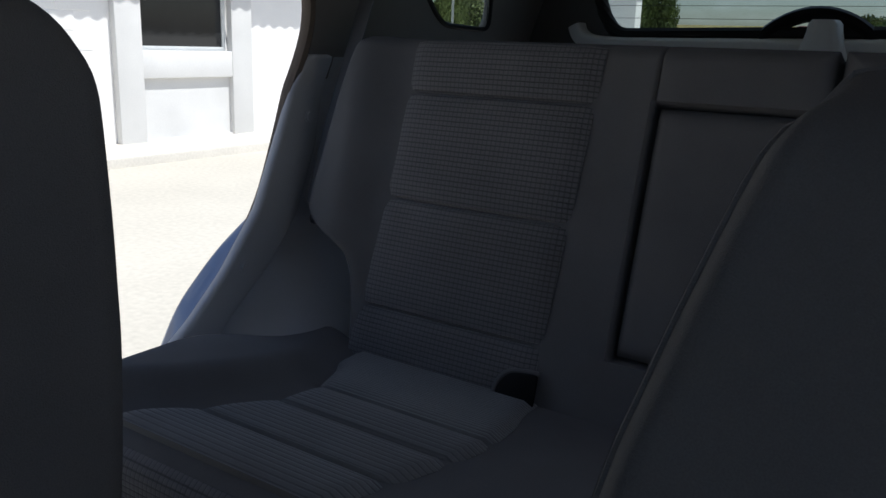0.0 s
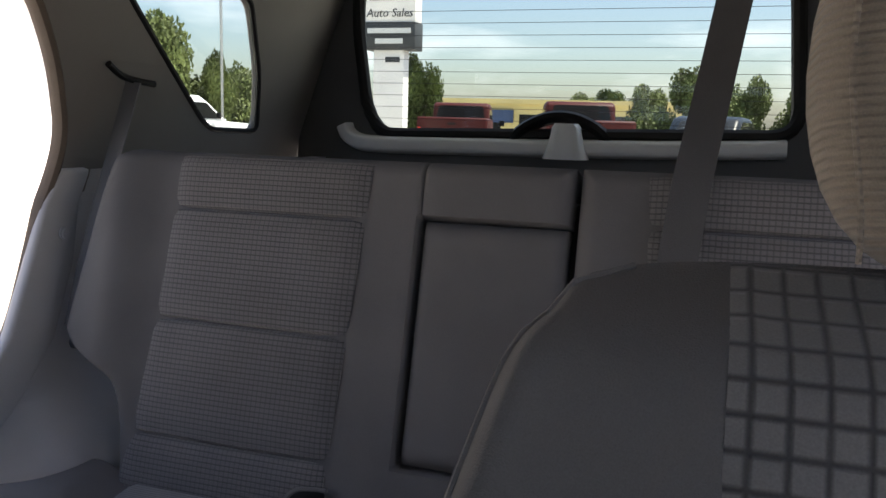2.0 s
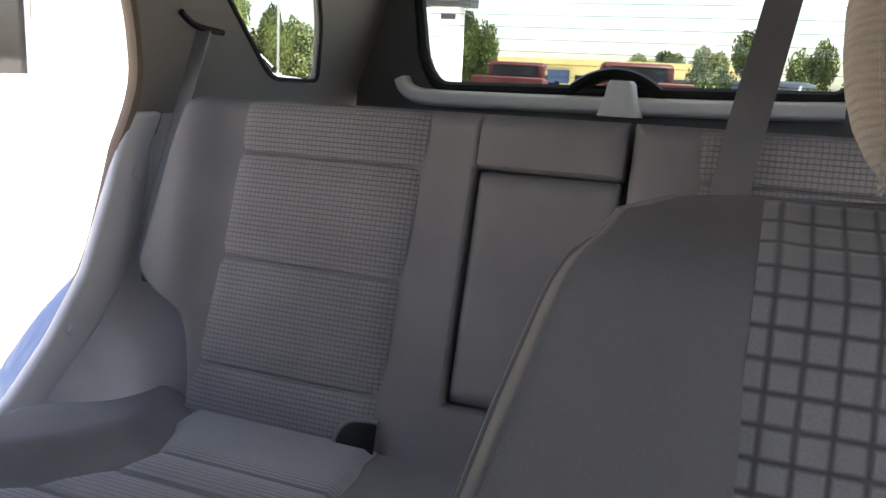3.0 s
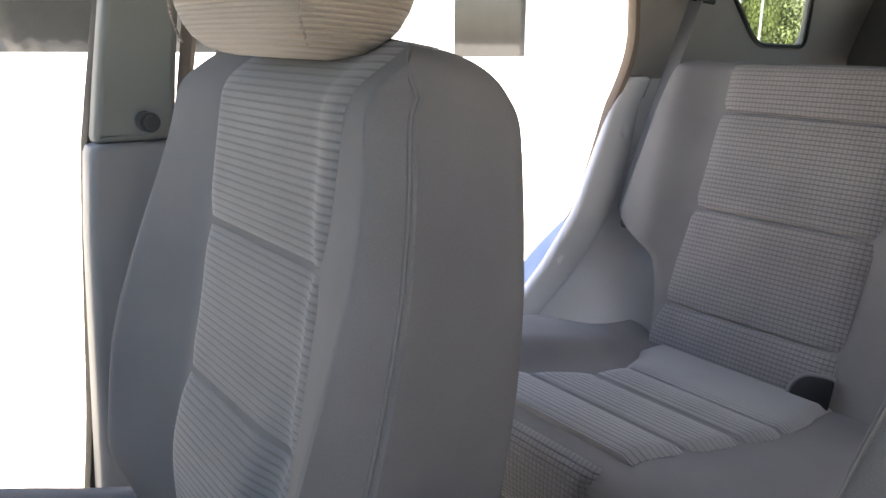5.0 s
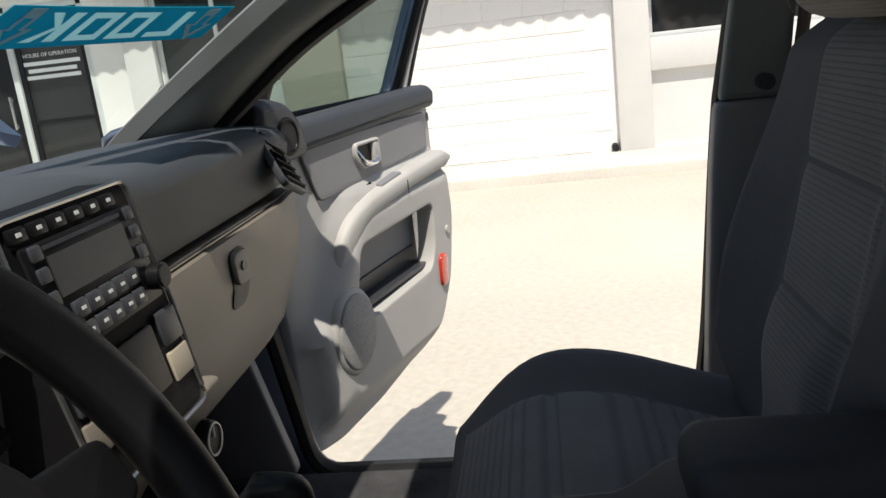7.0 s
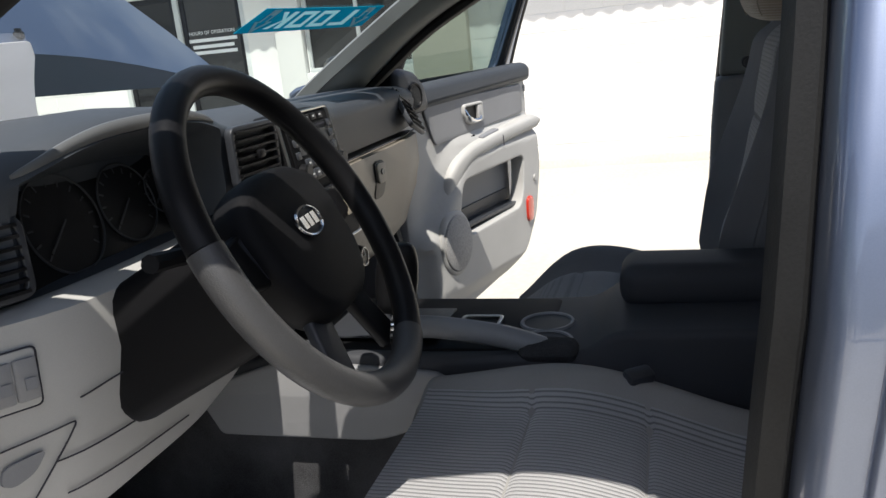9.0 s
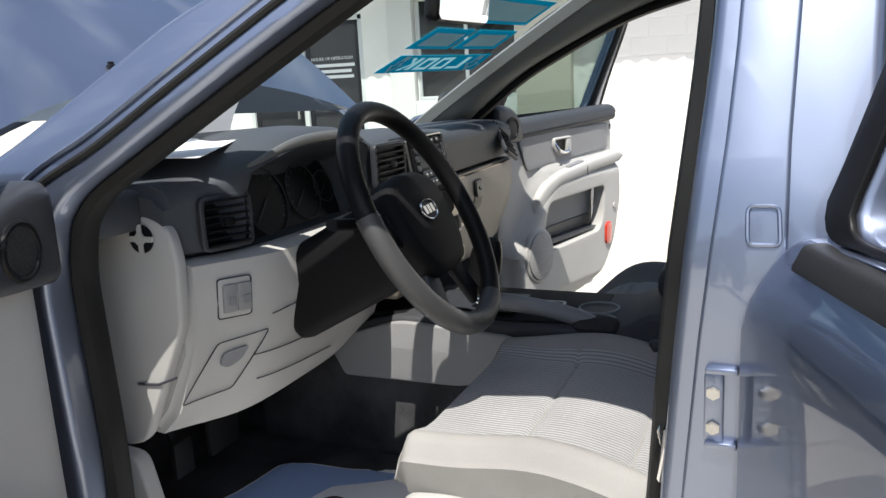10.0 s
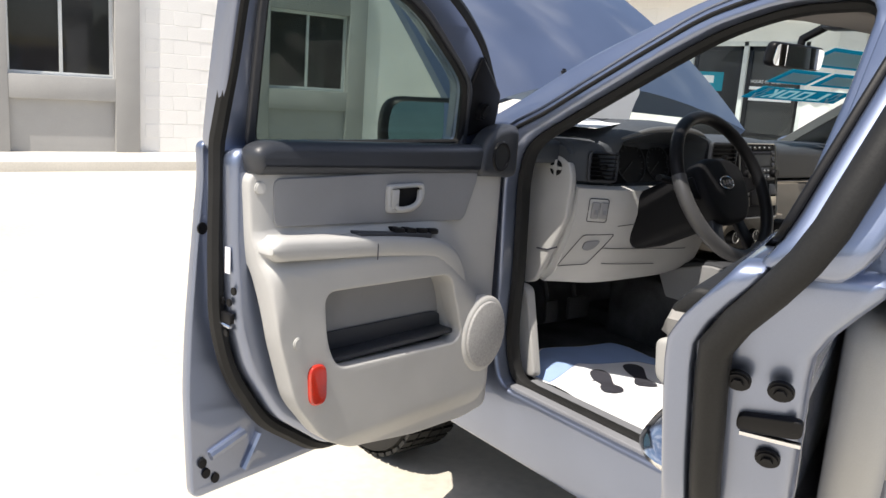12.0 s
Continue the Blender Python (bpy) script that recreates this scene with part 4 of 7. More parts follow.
def front_seat(x, y, z, lean, side, label, H=0.60, depth=0.16, cloth=None, top=0.553, head=(0.29, 0.13, 0.185), rest=(0.0, 0.0, 0.08)):
    place = pose(x, y, z, lean, 0, 0)
    # Driver's backrest in the darker copy: its shade is put into the colour.
    seat = part("front_seat", seat_back(H, depth), CLOTH if side > 0 else SHADED_CLOTH, car, label, place=place, smooth=60)
    part("backrest_insert", back_insert(H, z1=top, depth=depth, half=0.129 if side < 0 else 0.140, shift=0.0 if side < 0 else -0.022), cloth, seat, "ribbed grey cloth insert", place=place, smooth=60)
    # piping where the side panels meet the front
    for s in (-1, 1):
        pts = []
        for v in [0.05 + 0.93 * i / 40 for i in range(41)]:
            hw = back_half(v * H, H)
            pts.append(round_top(s * hw * 0.984, back_front(s * hw * 0.984, v * H, H, hw) + 0.001, v * H, H, depth))
        part("piping", tube(pts, 0.0020, 6, up=Vector((0, 1, 0))), CLOTH, seat, place=place)
    # stitched seam over the headrest's face
    hp = place @ pose(rest[0], rest[1], H + rest[2], -lean * 0.6, 0, 0)
    part("headrest", head_cushion(*head), TAN_RIB, seat, "rounded warm-grey headrest", place=hp, smooth=60)
    hw, hd, hh = head
    for sg in (-1, 1):
        arc = [hp @ Vector((sg * hw * (0.43 + 0.02 * math.cos(3 * v)), hd * (0.40 - 0.10 * abs(v) ** 4), hh * 0.47 * v)) for v in [-0.96 + 1.92 * i / 24 for i in range(25)]]
        part("headrest_seam", tube(arc, 0.0014, 6), TAN_RIB, seat, "stitched headrest seam")
    for px in (-0.05, 0.05):
        part("headrest_post", tube([Vector((px + rest[0], -0.06, H - 0.05)), Vector((px + rest[0], rest[1] - 0.01, H + 0.06))], 0.006), CHROME, seat, "steel headrest post", place=place)
    cp = pose(x, -0.030 if side < 0 else -0.012, 0.868 if side < 0 else 0.82, 2.0, 0, 0)
    roll = -0.012 if side < 0 else 0.070
    # Driver's cushion takes the paler copies, sunlight put into their colour.
    part("cushion", cushion(roll, h=0.20 if side > 0 else 0.075), CLOTH if side > 0 else SUNLIT_CLOTH, seat, "grey cloth seat cushion", place=cp, smooth=60)
    part("cushion_insert", cushion_insert(roll, half=0.165 if side > 0 else 0.195, y1=0.465 if side > 0 else 0.480), RIB_PASS if side > 0 else RIB_SUNLIT, seat, "ribbed grey cloth insert", place=cp, smooth=60)
    part("seat_base", join(box(x - 0.22, x + 0.22, 0.0, 0.36, 0.57, 0.70 if side > 0 else 0.80, 0.02)), BLACK, seat)
    # light plastic valance on the door side
    val = plate([rounded([(-0.10, 0.61), (0.30, 0.645), (0.44, 0.69), (0.45, 0.790), (0.38, 0.797), (0.1, 0.770), (-0.10, 0.79)], 0.025, 4)], 0.04, 0.010)
    part("valance", bend(val, lambda a, b, c: (x + side * ((0.245 if side < 0 else 0.225) + c), a * (1 if side < 0 else 0.78), b + (0.030 if side < 0 else -0.035))), TRIM_LIGHT, seat, "pale grey plastic side valance")
    if side < 0:
        kn = [(0.034 * (1 + 0.09 * math.cos(8 * t)) * math.cos(t), 0.034 * (1 + 0.09 * math.cos(8 * t)) * math.sin(t)) for t in [2 * math.pi * i / 64 for i in range(64)]]
        km = axes((x - 0.287, 0.335, 0.768), (0, 1, 0), (0, 0, 1), (-1, 0, 0))
        part("height_knob", join(plate([kn], 0.022, 0.004), bend(cyl(0.022, 0.028, 24, bevel=0.003), lambda a, b, c: (a, b, c))), TRIM_LIGHT, seat, "fluted pale grey knob", m=km)
        part("cap", cyl(0.013, 0.005, 16, bevel=0.001), TRIM_LIGHT, seat, m=axes((x - 0.287, 0.225, 0.745), (0, 1, 0), (0, 0, 1), (-1, 0, 0)))
        part("recline_lever", box(x - 0.30, x - 0.28, 0.09, 0.17, 0.69, 0.74, 0.008), TRIM_LIGHT, seat, "pale grey lever")
    return seat


front_seat(0.375, 0.025, 0.775, 9.5, 1, "grey cloth front seat with ribbed insert and headrest", H=0.590, depth=0.165, cloth=RIB_PASS, top=0.583, head=(0.345, 0.16, 0.195), rest=(-0.008, 0.0, 0.068))
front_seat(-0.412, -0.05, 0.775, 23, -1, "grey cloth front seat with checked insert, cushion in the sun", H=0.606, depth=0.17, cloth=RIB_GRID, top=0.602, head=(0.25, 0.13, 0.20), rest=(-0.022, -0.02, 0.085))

# rear bench: three backrest sections and the cushion
LEAN = 14.6
BENCH = pose(0, -0.905, 0.79, LEAN, 0, 0)


def slab(x0, x1, z0, z1, t=0.12, r=0.03, puff=0.012):
    """A padded slab with rounded edges."""
    rings, n = [], 20
    for j in range(25):
        z = z0 + (z1 - z0) * j / 24
        e = math.sqrt(max(0, 1 - (1 - min(1, min(z - z0, z1 - z) / r + 0.02)) ** 2))
        row = []
        for i in range(n + 1):
            x = x0 + (x1 - x0) * (0.5 + 0.5 * math.sin(math.pi / 2 * (-1 + 2 * i / n)))
            f = math.sqrt(max(0, 1 - (1 - min(1, min(x - x0, x1 - x) / r)) ** 2))
            row.append(Vector((x, -r + r * min(e, f) + puff * math.sin(math.pi * (x - x0) / (x1 - x0)) * e * 0.6, z)))
        rings.append(row + [Vector((p.x, -t, p.z)) for p in reversed(row)])
    return ring_loft(rings)


def slab_insert(edge, inner, z0, z1, seams, sgn=1, y=0.015):
    """A ribbed insert between its outer edge and inner edge (x by height), with sewn-in cross seams."""
    rings, n = [], 18
    for z in seam_steps(z0, z1, 84, seams):
        t = (z - z0) / (z1 - z0)
        dip = sum(0.010 * max(0, 1 - abs(z - s) / 0.0045) + 0.004 * math.exp(-((z - s) / 0.018) ** 2) for s in seams) + 0.006 * (smoothstep(0.97, 1, t) + smoothstep(0.97, 1, 1 - t))
        xa, xb = sgn * (inner + 0.026 * (1 - t)), sgn * (edge + 0.040 * (1 - t) ** 2)
        row = [Vector((xa + (xb - xa) * i / n, y - dip - 0.007 * smoothstep(0.93, 1, abs(-1 + 2 * i / n)) + 0.003 * math.sin(math.pi * i / n), z)) for i in range(n + 1)]
        rings.append(row + [p - Vector((0, 0.03, 0)) for p in reversed(row)])
    return ring_loft(rings)


WING = spline([(-0.03, 0.585, 0), (0.10, 0.592, 0), (0.155, 0.604, 0), (0.178, 0.625, 0), (0.205, 0.680, 0), (0.228, 0.704, 0), (0.250, 0.708, 0), (0.33, 0.695, 0), (0.434, 0.677, 0), (0.50, 0.660, 0), (0.525, 0.645, 0), (0.545, 0.610, 0)], 6)


def wing_edge(z):
    for a, b in zip(WING, WING[1:]):
        if z <= b.x:
            return a.y + (b.y - a.y) * (z - a.x) / max(b.x - a.x, 1e-6)
    return WING[-1].y


def backrest_section(inner, sgn=1, recess=None, t=0.12, r=0.028, top=0.545):
    """One backrest section from its inner edge to the wing bolster beside the door; recess: the armrest's place."""
    rings = []
    zs = seam_steps(-0.02, top, 70, [0.46, 0.095, top - 0.004, top - 0.012, top - 0.02])
    us = seam_steps(0.0, 1.0, 56, [])
    for z in zs:
        e = math.sqrt(max(0, 1 - (1 - min(1, (top - z) / r + 0.02)) ** 2))
        out, row = wing_edge(z), []
        xs = sorted([inner + (out - inner) * (0.5 + 0.5 * math.sin(math.pi / 2 * (-1 + 2 * u))) for u in us] + [0.118, 0.121, 0.124, 0.127, 0.132])
        for x in xs:
            f = math.sqrt(max(0, 1 - (1 - min(1, min(x - inner, out - x) / r)) ** 2))
            y = -r + r * min(e, f) + 0.006 * e
            y += 0.034 * e * smoothstep(0.54, 0.635, x) * smoothstep(-0.02, 0.16, z) - 0.010 * smoothstep(0.62, 0.70, x)
            if recess:
                a, b = recess
                inside = smoothstep(0.127, 0.121, x) * smoothstep(a - 0.004, a + 0.002, z) * smoothstep(b + 0.004, b - 0.002, z)
                y -= 0.034 * inside
                y -= 0.006 * max(0, 1 - abs(x - 0.121) / 0.004) * (z > b)
            row.append(Vector((sgn * x, y, z)))
        rings.append(row + [Vector((p.x, -t, p.z)) for p in reversed(row)])
    return ring_loft(rings)


TOP = 0.545
bench = part("rear_bench", backrest_section(-0.098, 1, (0.097, 0.458)), CLOTH, car, "grey cloth rear bench with ribbed inserts and folded armrest", place=BENCH, smooth=50)
part("backrest", backrest_section(0.106, -1), CLOTH, bench, "grey cloth backrest section", place=BENCH, smooth=50)
part("backrest_insert", slab_insert(0.535, 0.201, 0.0, TOP - 0.012, (0.090, 0.272, 0.449)), RIB_BACK, bench, "ribbed grey cloth insert", place=BENCH, smooth=50)
part("backrest_insert", slab_insert(0.535, 0.199, 0.0, TOP - 0.012, (0.090, 0.275, 0.464), -1), RIB_BACK, bench, "ribbed grey cloth insert", place=BENCH, smooth=50)
part("folded_armrest", slab(-0.095, 0.117, 0.102, 0.455, 0.10, 0.016, 0.010), CLOTH, bench, "folded centre armrest in grey cloth", place=BENCH, smooth=60)
part("bench_core", box(-0.60, 0.60, -0.11, -0.04, 0.0, 0.50, 0.01), BLACK, bench, place=BENCH)
# Buckle pocket's hollow: a black plate on the cloth stands for its shade.
part("belt_pocket", bend(plate([rounded([(0.214, -0.03), (0.280, -0.03), (0.278, 0.022), (0.262, 0.046), (0.222, 0.052), (0.214, 0.050)], [0.004, 0.01, 0.03, 0.02, 0.008, 0.004], 5)], 0.006, 0.002), lambda a, b, c: (a, 0.017 + c, b)), BLACK, bench, "buckle pocket, its shade a black plate", place=BENCH)
pocket_lip = spline([(0.283, -0.02, 0), (0.280, 0.022, 0), (0.263, 0.046, 0), (0.235, 0.053, 0), (0.212, 0.054, 0)], 5)
part("pocket_lip", tube([Vector((p.x, 0.020, p.y)) for p in pocket_lip], 0.0035, 8), CLOTH, bench, "piped edge of the buckle pocket", place=BENCH)

CUSHION_OUT = spline([(0.0, 0.56, 0), (0.094, 0.535, 0), (0.165, 0.488, 0), (0.250, 0.450, 0), (0.320, 0.463, 0), (0.395, 0.522, 0), (0.470, 0.600, 0), (0.52, 0.635, 0)], 6)
CUSHION_IN = spline([(0.0, 0.215, 0), (0.085, 0.205, 0), (0.165, 0.180, 0), (0.260, 0.165, 0), (0.325, 0.180, 0), (0.40, 0.206, 0), (0.50, 0.245, 0), (0.52, 0.25, 0)], 6)


def along(line, v):
    for a, b in zip(line, line[1:]):
        if v <= b.x:
            return a.y + (b.y - a.y) * (v - a.x) / max(b.x - a.x, 1e-6)
    return line[-1].y


def bench_top(x, y):
    """The bench cushion's height at x, y from its back edge: low at the back, rolled over in front, bolsters at its ends."""
    q = abs(x)
    z = -0.020 + 0.047 * smoothstep(0.0, 0.30, y) - 0.060 * (1 - math.sqrt(max(0, 1 - (max(0, y - 0.44) / 0.062) ** 2)))
    out = along(CUSHION_OUT, y)
    z += (0.020 + 0.022 * smoothstep(0.10, 0.34, y)) * smoothstep(0.0, 0.075, q - out) * (1 - smoothstep(0.44, 0.50, y))
    z -= 0.007 * max(0, 1 - abs(q - out) / 0.006)
    return z - 0.085 * smoothstep(0.635, 0.705, q) ** 1.7


def bench_cushion():
    rings = []
    for y in seam_steps(0.0, 0.50, 60, [0.44, 0.47, 0.494]):
        row = [Vector((x, y, bench_top(x, y))) for x in [-0.705 + 1.41 * i / 180 for i in range(181)]]
        rings.append(row + [Vector((p.x, min(y, 0.48), -0.17)) for p in reversed(row)])
    return ring_loft(rings)


def bench_insert(sgn):
    """Sewn cushion panels: three cross seams between curved edges."""
    rings, n, seams = [], 20, (0.243, 0.317, 0.396)
    for y in seam_steps(0.03, 0.470, 88, seams):
        a, b = along(CUSHION_IN, y), along(CUSHION_OUT, y) - 0.003
        dip = sum(0.010 * max(0, 1 - abs(y - s) / 0.0045) + 0.004 * math.exp(-((y - s) / 0.016) ** 2) for s in seams)
        row = []
        for i in range(n + 1):
            x = a + (b - a) * i / n
            row.append(Vector((sgn * x, y, bench_top(x - 0.004 * (i == n), y) + 0.009 - dip - 0.008 * smoothstep(0.93, 1, abs(-1 + 2 * i / n)))))
        rings.append(row + [p - Vector((0, 0, 0.03)) for p in reversed(row)])
    return ring_loft(rings)


def bench_front(sgn):
    """The ribbed panel that rolls over the cushion's front edge."""
    path = [(0.470 + 0.034 * math.sin(a), 0.0215 - 0.034 * (1 - math.cos(a)) - 0.010) for a in [math.pi / 2 * k / 8 for k in range(9)]] + [(0.505, -0.05), (0.503, -0.09), (0.497, -0.115)]
    rings = []
    for k, (y, z) in enumerate(path):
        a, b = 0.232 + 0.05 * k / 11, 0.603 + 0.02 * k / 11
        row = [Vector((sgn * (a + (b - a) * i / 16), y - 0.008 * smoothstep(0.9, 1, abs(-1 + i / 8)), z - 0.006 * smoothstep(0.9, 1, abs(-1 + i / 8)))) for i in range(17)]
        rings.append(row + [p + Vector((0, -0.012, -0.004)) for p in reversed(row)])
    return ring_loft(rings)


BC = pose(0, -0.93, 0.815, 0, 0, 0)
part("bench_cushion", bench_cushion(), CLOTH, bench, "grey cloth bench cushion", place=BC, smooth=60)
for sgn in (1, -1):
    part("cushion_insert", bench_insert(sgn), RIB_BENCH, bench, "ribbed grey cloth insert", place=BC, smooth=50)
    part("front_insert", bench_front(sgn), RIB_BACK, bench, "checked cloth over the cushion's front edge", place=BC, smooth=60)
part("bench_base", box(-0.66, 0.66, -0.90, -0.50, 0.57, 0.66, 0.02), BLACK, bench)

# belts
def strap(path, w=0.046, t=0.0015, up=Vector((1, 0, 0))):
    return sweep(path, [(-w / 2, -t), (w / 2, -t), (w / 2, t), (-w / 2, t)], False, up)


part("rear_belt", strap(spline([(0.668, -1.085, 1.425), (0.685, -1.05, 1.30), (0.708, -1.01, 1.15), (0.715, -0.97, 1.02)], 6), 0.034, 0.0015, Vector((0.15, 0.98, 0))), TRIM_MID, car, "grey seat belt")
part("belt_slot", tube(spline([(0.672, -1.03, 1.452), (0.672, -1.06, 1.435), (0.668, -1.09, 1.428), (0.665, -1.135, 1.424)], 4), 0.006, 8), BLACK, car, "black belt slot")
part("centre_belt", strap(spline([(-0.30, -1.20, 1.62), (-0.275, -1.12, 1.45), (-0.255, -1.02, 1.315), (-0.245, -0.985, 1.22), (-0.235, -0.955, 1.1), (-0.22, -0.92, 0.9)], 6), 0.05, 0.0015, Vector((0, 1, 0))), surface("belt_webbing", (0.10, 0.10, 0.105), 0.8, 0, 5, 0.1, 600, 0.3), car, "dark centre seat belt")
for s in (-1, 1):
    part("belt_latch", join(cyl(0.012, 0.03, 12, bevel=0.003)), TRIM_DARK, car, m=axes((s * 0.70, -0.955, 1.0), (0, 1, 0), (0, 0, 1), (-s, 0, 0)))

CONSOLE = surface("dark_console_plastic", (0.048, 0.050, 0.056), 0.6, 0, 5, 0.06, 900, 0.12, spec=0.25)
VINYL_PALE = surface("pale_console_plastic", (0.25, 0.25, 0.255), 0.55, 0, 5, 0.05, 800, 0.15)

# ---- dashboard ----
def dash_edge(x):
    """Front edge of the dashboard's top: (y, z)."""
    dome = 0.052 * math.exp(-abs((x + 0.40) / 0.205) ** 3.2)
    mid = 0.016 * math.exp(-((x - 0.01) / 0.16) ** 4)
    end = 0.020 * smoothstep(0.60, 0.765, x)
    left = smoothstep(-0.56, -0.72, x)
    z = 1.260 + max(dome, mid) - 0.4 * end - 0.006 * left
    y = 0.728 - 0.040 * math.exp(-abs((x + 0.40) / 0.22) ** 4) - 0.012 * math.exp(-((x - 0.01) / 0.16) ** 4) + 0.7 * end + 0.048 * left
    return y, z


def dash_profile(x, top):
    """The dashboard's section at x: (y, z) from the windscreen over the brow to the face and back."""
    y, z = dash_edge(x)
    if top:
        cave = 0.090 * smoothstep(-0.592, -0.560, x) * smoothstep(-0.225, -0.262, x)
        return [(1.27, 1.20), (1.12, 1.238), (0.98, z - 0.006), (y + 0.12, z + 0.002), (y + 0.04, z - 0.002), (y + 0.010, z - 0.010), (y, z - 0.024), (y + 0.45 * cave, z - 0.036), (y + 0.004 + cave, z - 0.060), (y + 0.004 + cave, 1.19), (y + 0.012 + 0.8 * cave, 1.150), (y + 0.05, 1.138), (1.20, 1.10)]
    drop = 0.045 * smoothstep(0.2, -0.2, x)
    low = 0.040 * smoothstep(0.05, 0.2, x)
    return [(y + 0.016, 1.141), (y - 0.004, 1.132), (y - 0.006, 1.07), (y + 0.012, 1.00), (y + 0.050, 0.945 - drop - low), (y + 0.090, 0.905 - drop - low), (y + 0.20, 0.88 - low), (1.15, 0.86), (1.18, 1.09)]


def dash_skin(x0, x1, top, n=120):
    rings = []
    for i in range(n + 1):
        x = x0 + (x1 - x0) * i / n
        rings.append([Vector((x, y, z)) for y, z in dash_profile(x, top)])
    bm = ring_loft(rings)
    bmesh.ops.bevel(bm, geom=[e for e in bm.edges if len(e.link_faces) == 2 and any(len(f.verts) > 4 for f in e.link_faces)], offset=0.012, segments=3, affect="EDGES")
    return bm


dash = part("dashboard", dash_skin(-0.708, 0.768, True), GREY_BODY, car, "dark grey soft dashboard over pale lower panels")
part("lower_panel", dash_skin(-0.690, -0.115, False, 24), TRIM_LIGHT, dash, "pale grey knee panel")
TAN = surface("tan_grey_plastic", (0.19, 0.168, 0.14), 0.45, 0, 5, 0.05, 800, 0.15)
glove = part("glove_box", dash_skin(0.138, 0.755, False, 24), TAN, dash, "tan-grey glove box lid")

part("dash_shoulder", box(-0.795, -0.690, 0.815, 1.16, 1.19, 1.250, 0.016, 3), GREY_BODY, dash, "dark dashboard end beside the windscreen pillar")
# end cap with a round speaker-like vent
cap = [(0.758, 1.15), (0.770, 1.196), (0.80, 1.212), (0.93, 1.220), (0.95, 0.95), (0.91, 0.845), (0.862, 0.858), (0.813, 0.953), (0.765, 1.049)]
part("end_cap", bend(plate([rounded(cap, 0.02, 4)], 0.022, 0.006), lambda a, b, c: (-0.688 - c, a, b)), TRIM_LIGHT, dash, "pale grey end cap")
vent_m = axes((-0.712, 0.815, 1.180), (0, 1, 0), (0, 0, 1), (-1, 0, 0))
part("demister", plate([circle(0.021, 20)], 0.003), BLACK, dash, "round demister slots", m=vent_m)
part("demister_cross", join(plate([[(-0.021, -0.004), (0.021, -0.004), (0.021, 0.004), (-0.021, 0.004)]], 0.005), plate([[(-0.004, -0.021), (0.004, -0.021), (0.004, 0.021), (-0.004, 0.021)]], 0.005), plate([circle(0.009, 14)], 0.006)), TRIM_LIGHT, dash, m=vent_m)
part("cap_groove", tube([(-0.7115, 0.785, 0.972), (-0.7115, 0.82, 0.958), (-0.7115, 0.86, 0.955), (-0.7115, 0.905, 1.02), (-0.7115, 0.92, 1.16)][:3], 0.0022, 6), INK, dash, m=None)


def air_vent(cx, z0, z1, w, tilt=0.0, y=None, slats=6, turn=0.0, roll=0.0, label="black air vent"):
    h = z1 - z0
    yy = (dash_profile(cx, True)[6][0] if y is None else y)
    m = pose(cx, yy - 0.006, (z0 + z1) / 2, 90 + tilt, 0, turn) @ pose(0, 0, 0, 0, 0, roll)
    fr = part("air_vent", plate([rounded([(-w / 2, -h / 2), (w / 2, -h / 2), (w / 2, h / 2), (-w / 2, h / 2)], 0.014, 4), rounded([(-w / 2 + 0.008, -h / 2 + 0.008), (w / 2 - 0.008, -h / 2 + 0.008), (w / 2 - 0.008, h / 2 - 0.008), (-w / 2 + 0.008, h / 2 - 0.008)], 0.010, 4)], 0.012, 0.002), TRIM_DARK, dash, label, m=m)
    part("vent_back", plate([[(-w / 2 + 0.006, -h / 2 + 0.006), (w / 2 - 0.006, -h / 2 + 0.006), (w / 2 - 0.006, h / 2 - 0.006), (-w / 2 + 0.006, h / 2 - 0.006)]], 0.002), BLACK, fr, m=m @ pose(0, 0, 0.001))
    for i in range(slats):
        b = -h / 2 + h * (i + 0.75) / (slats + 0.5)
        part("slat", box(-w / 2 + 0.008, w / 2 - 0.008, b - 0.0016, b + 0.0016, 0.002, 0.016), BLACK, fr, m=m)
    part("vent_tab", box(-0.008, 0.008, -0.006, 0.006, 0.010, 0.020, 0.002), BLACK, fr, m=m)
    return fr


air_vent(-0.622, 1.150, 1.232, 0.088, y=0.746, turn=-20, slats=7)
air_vent(-0.168, 1.178, 1.266, 0.118, y=0.700, slats=7, turn=-4)
air_vent(0.662, 1.138, 1.244, 0.125, y=0.738, turn=12, tilt=-26, slats=6, roll=-20)

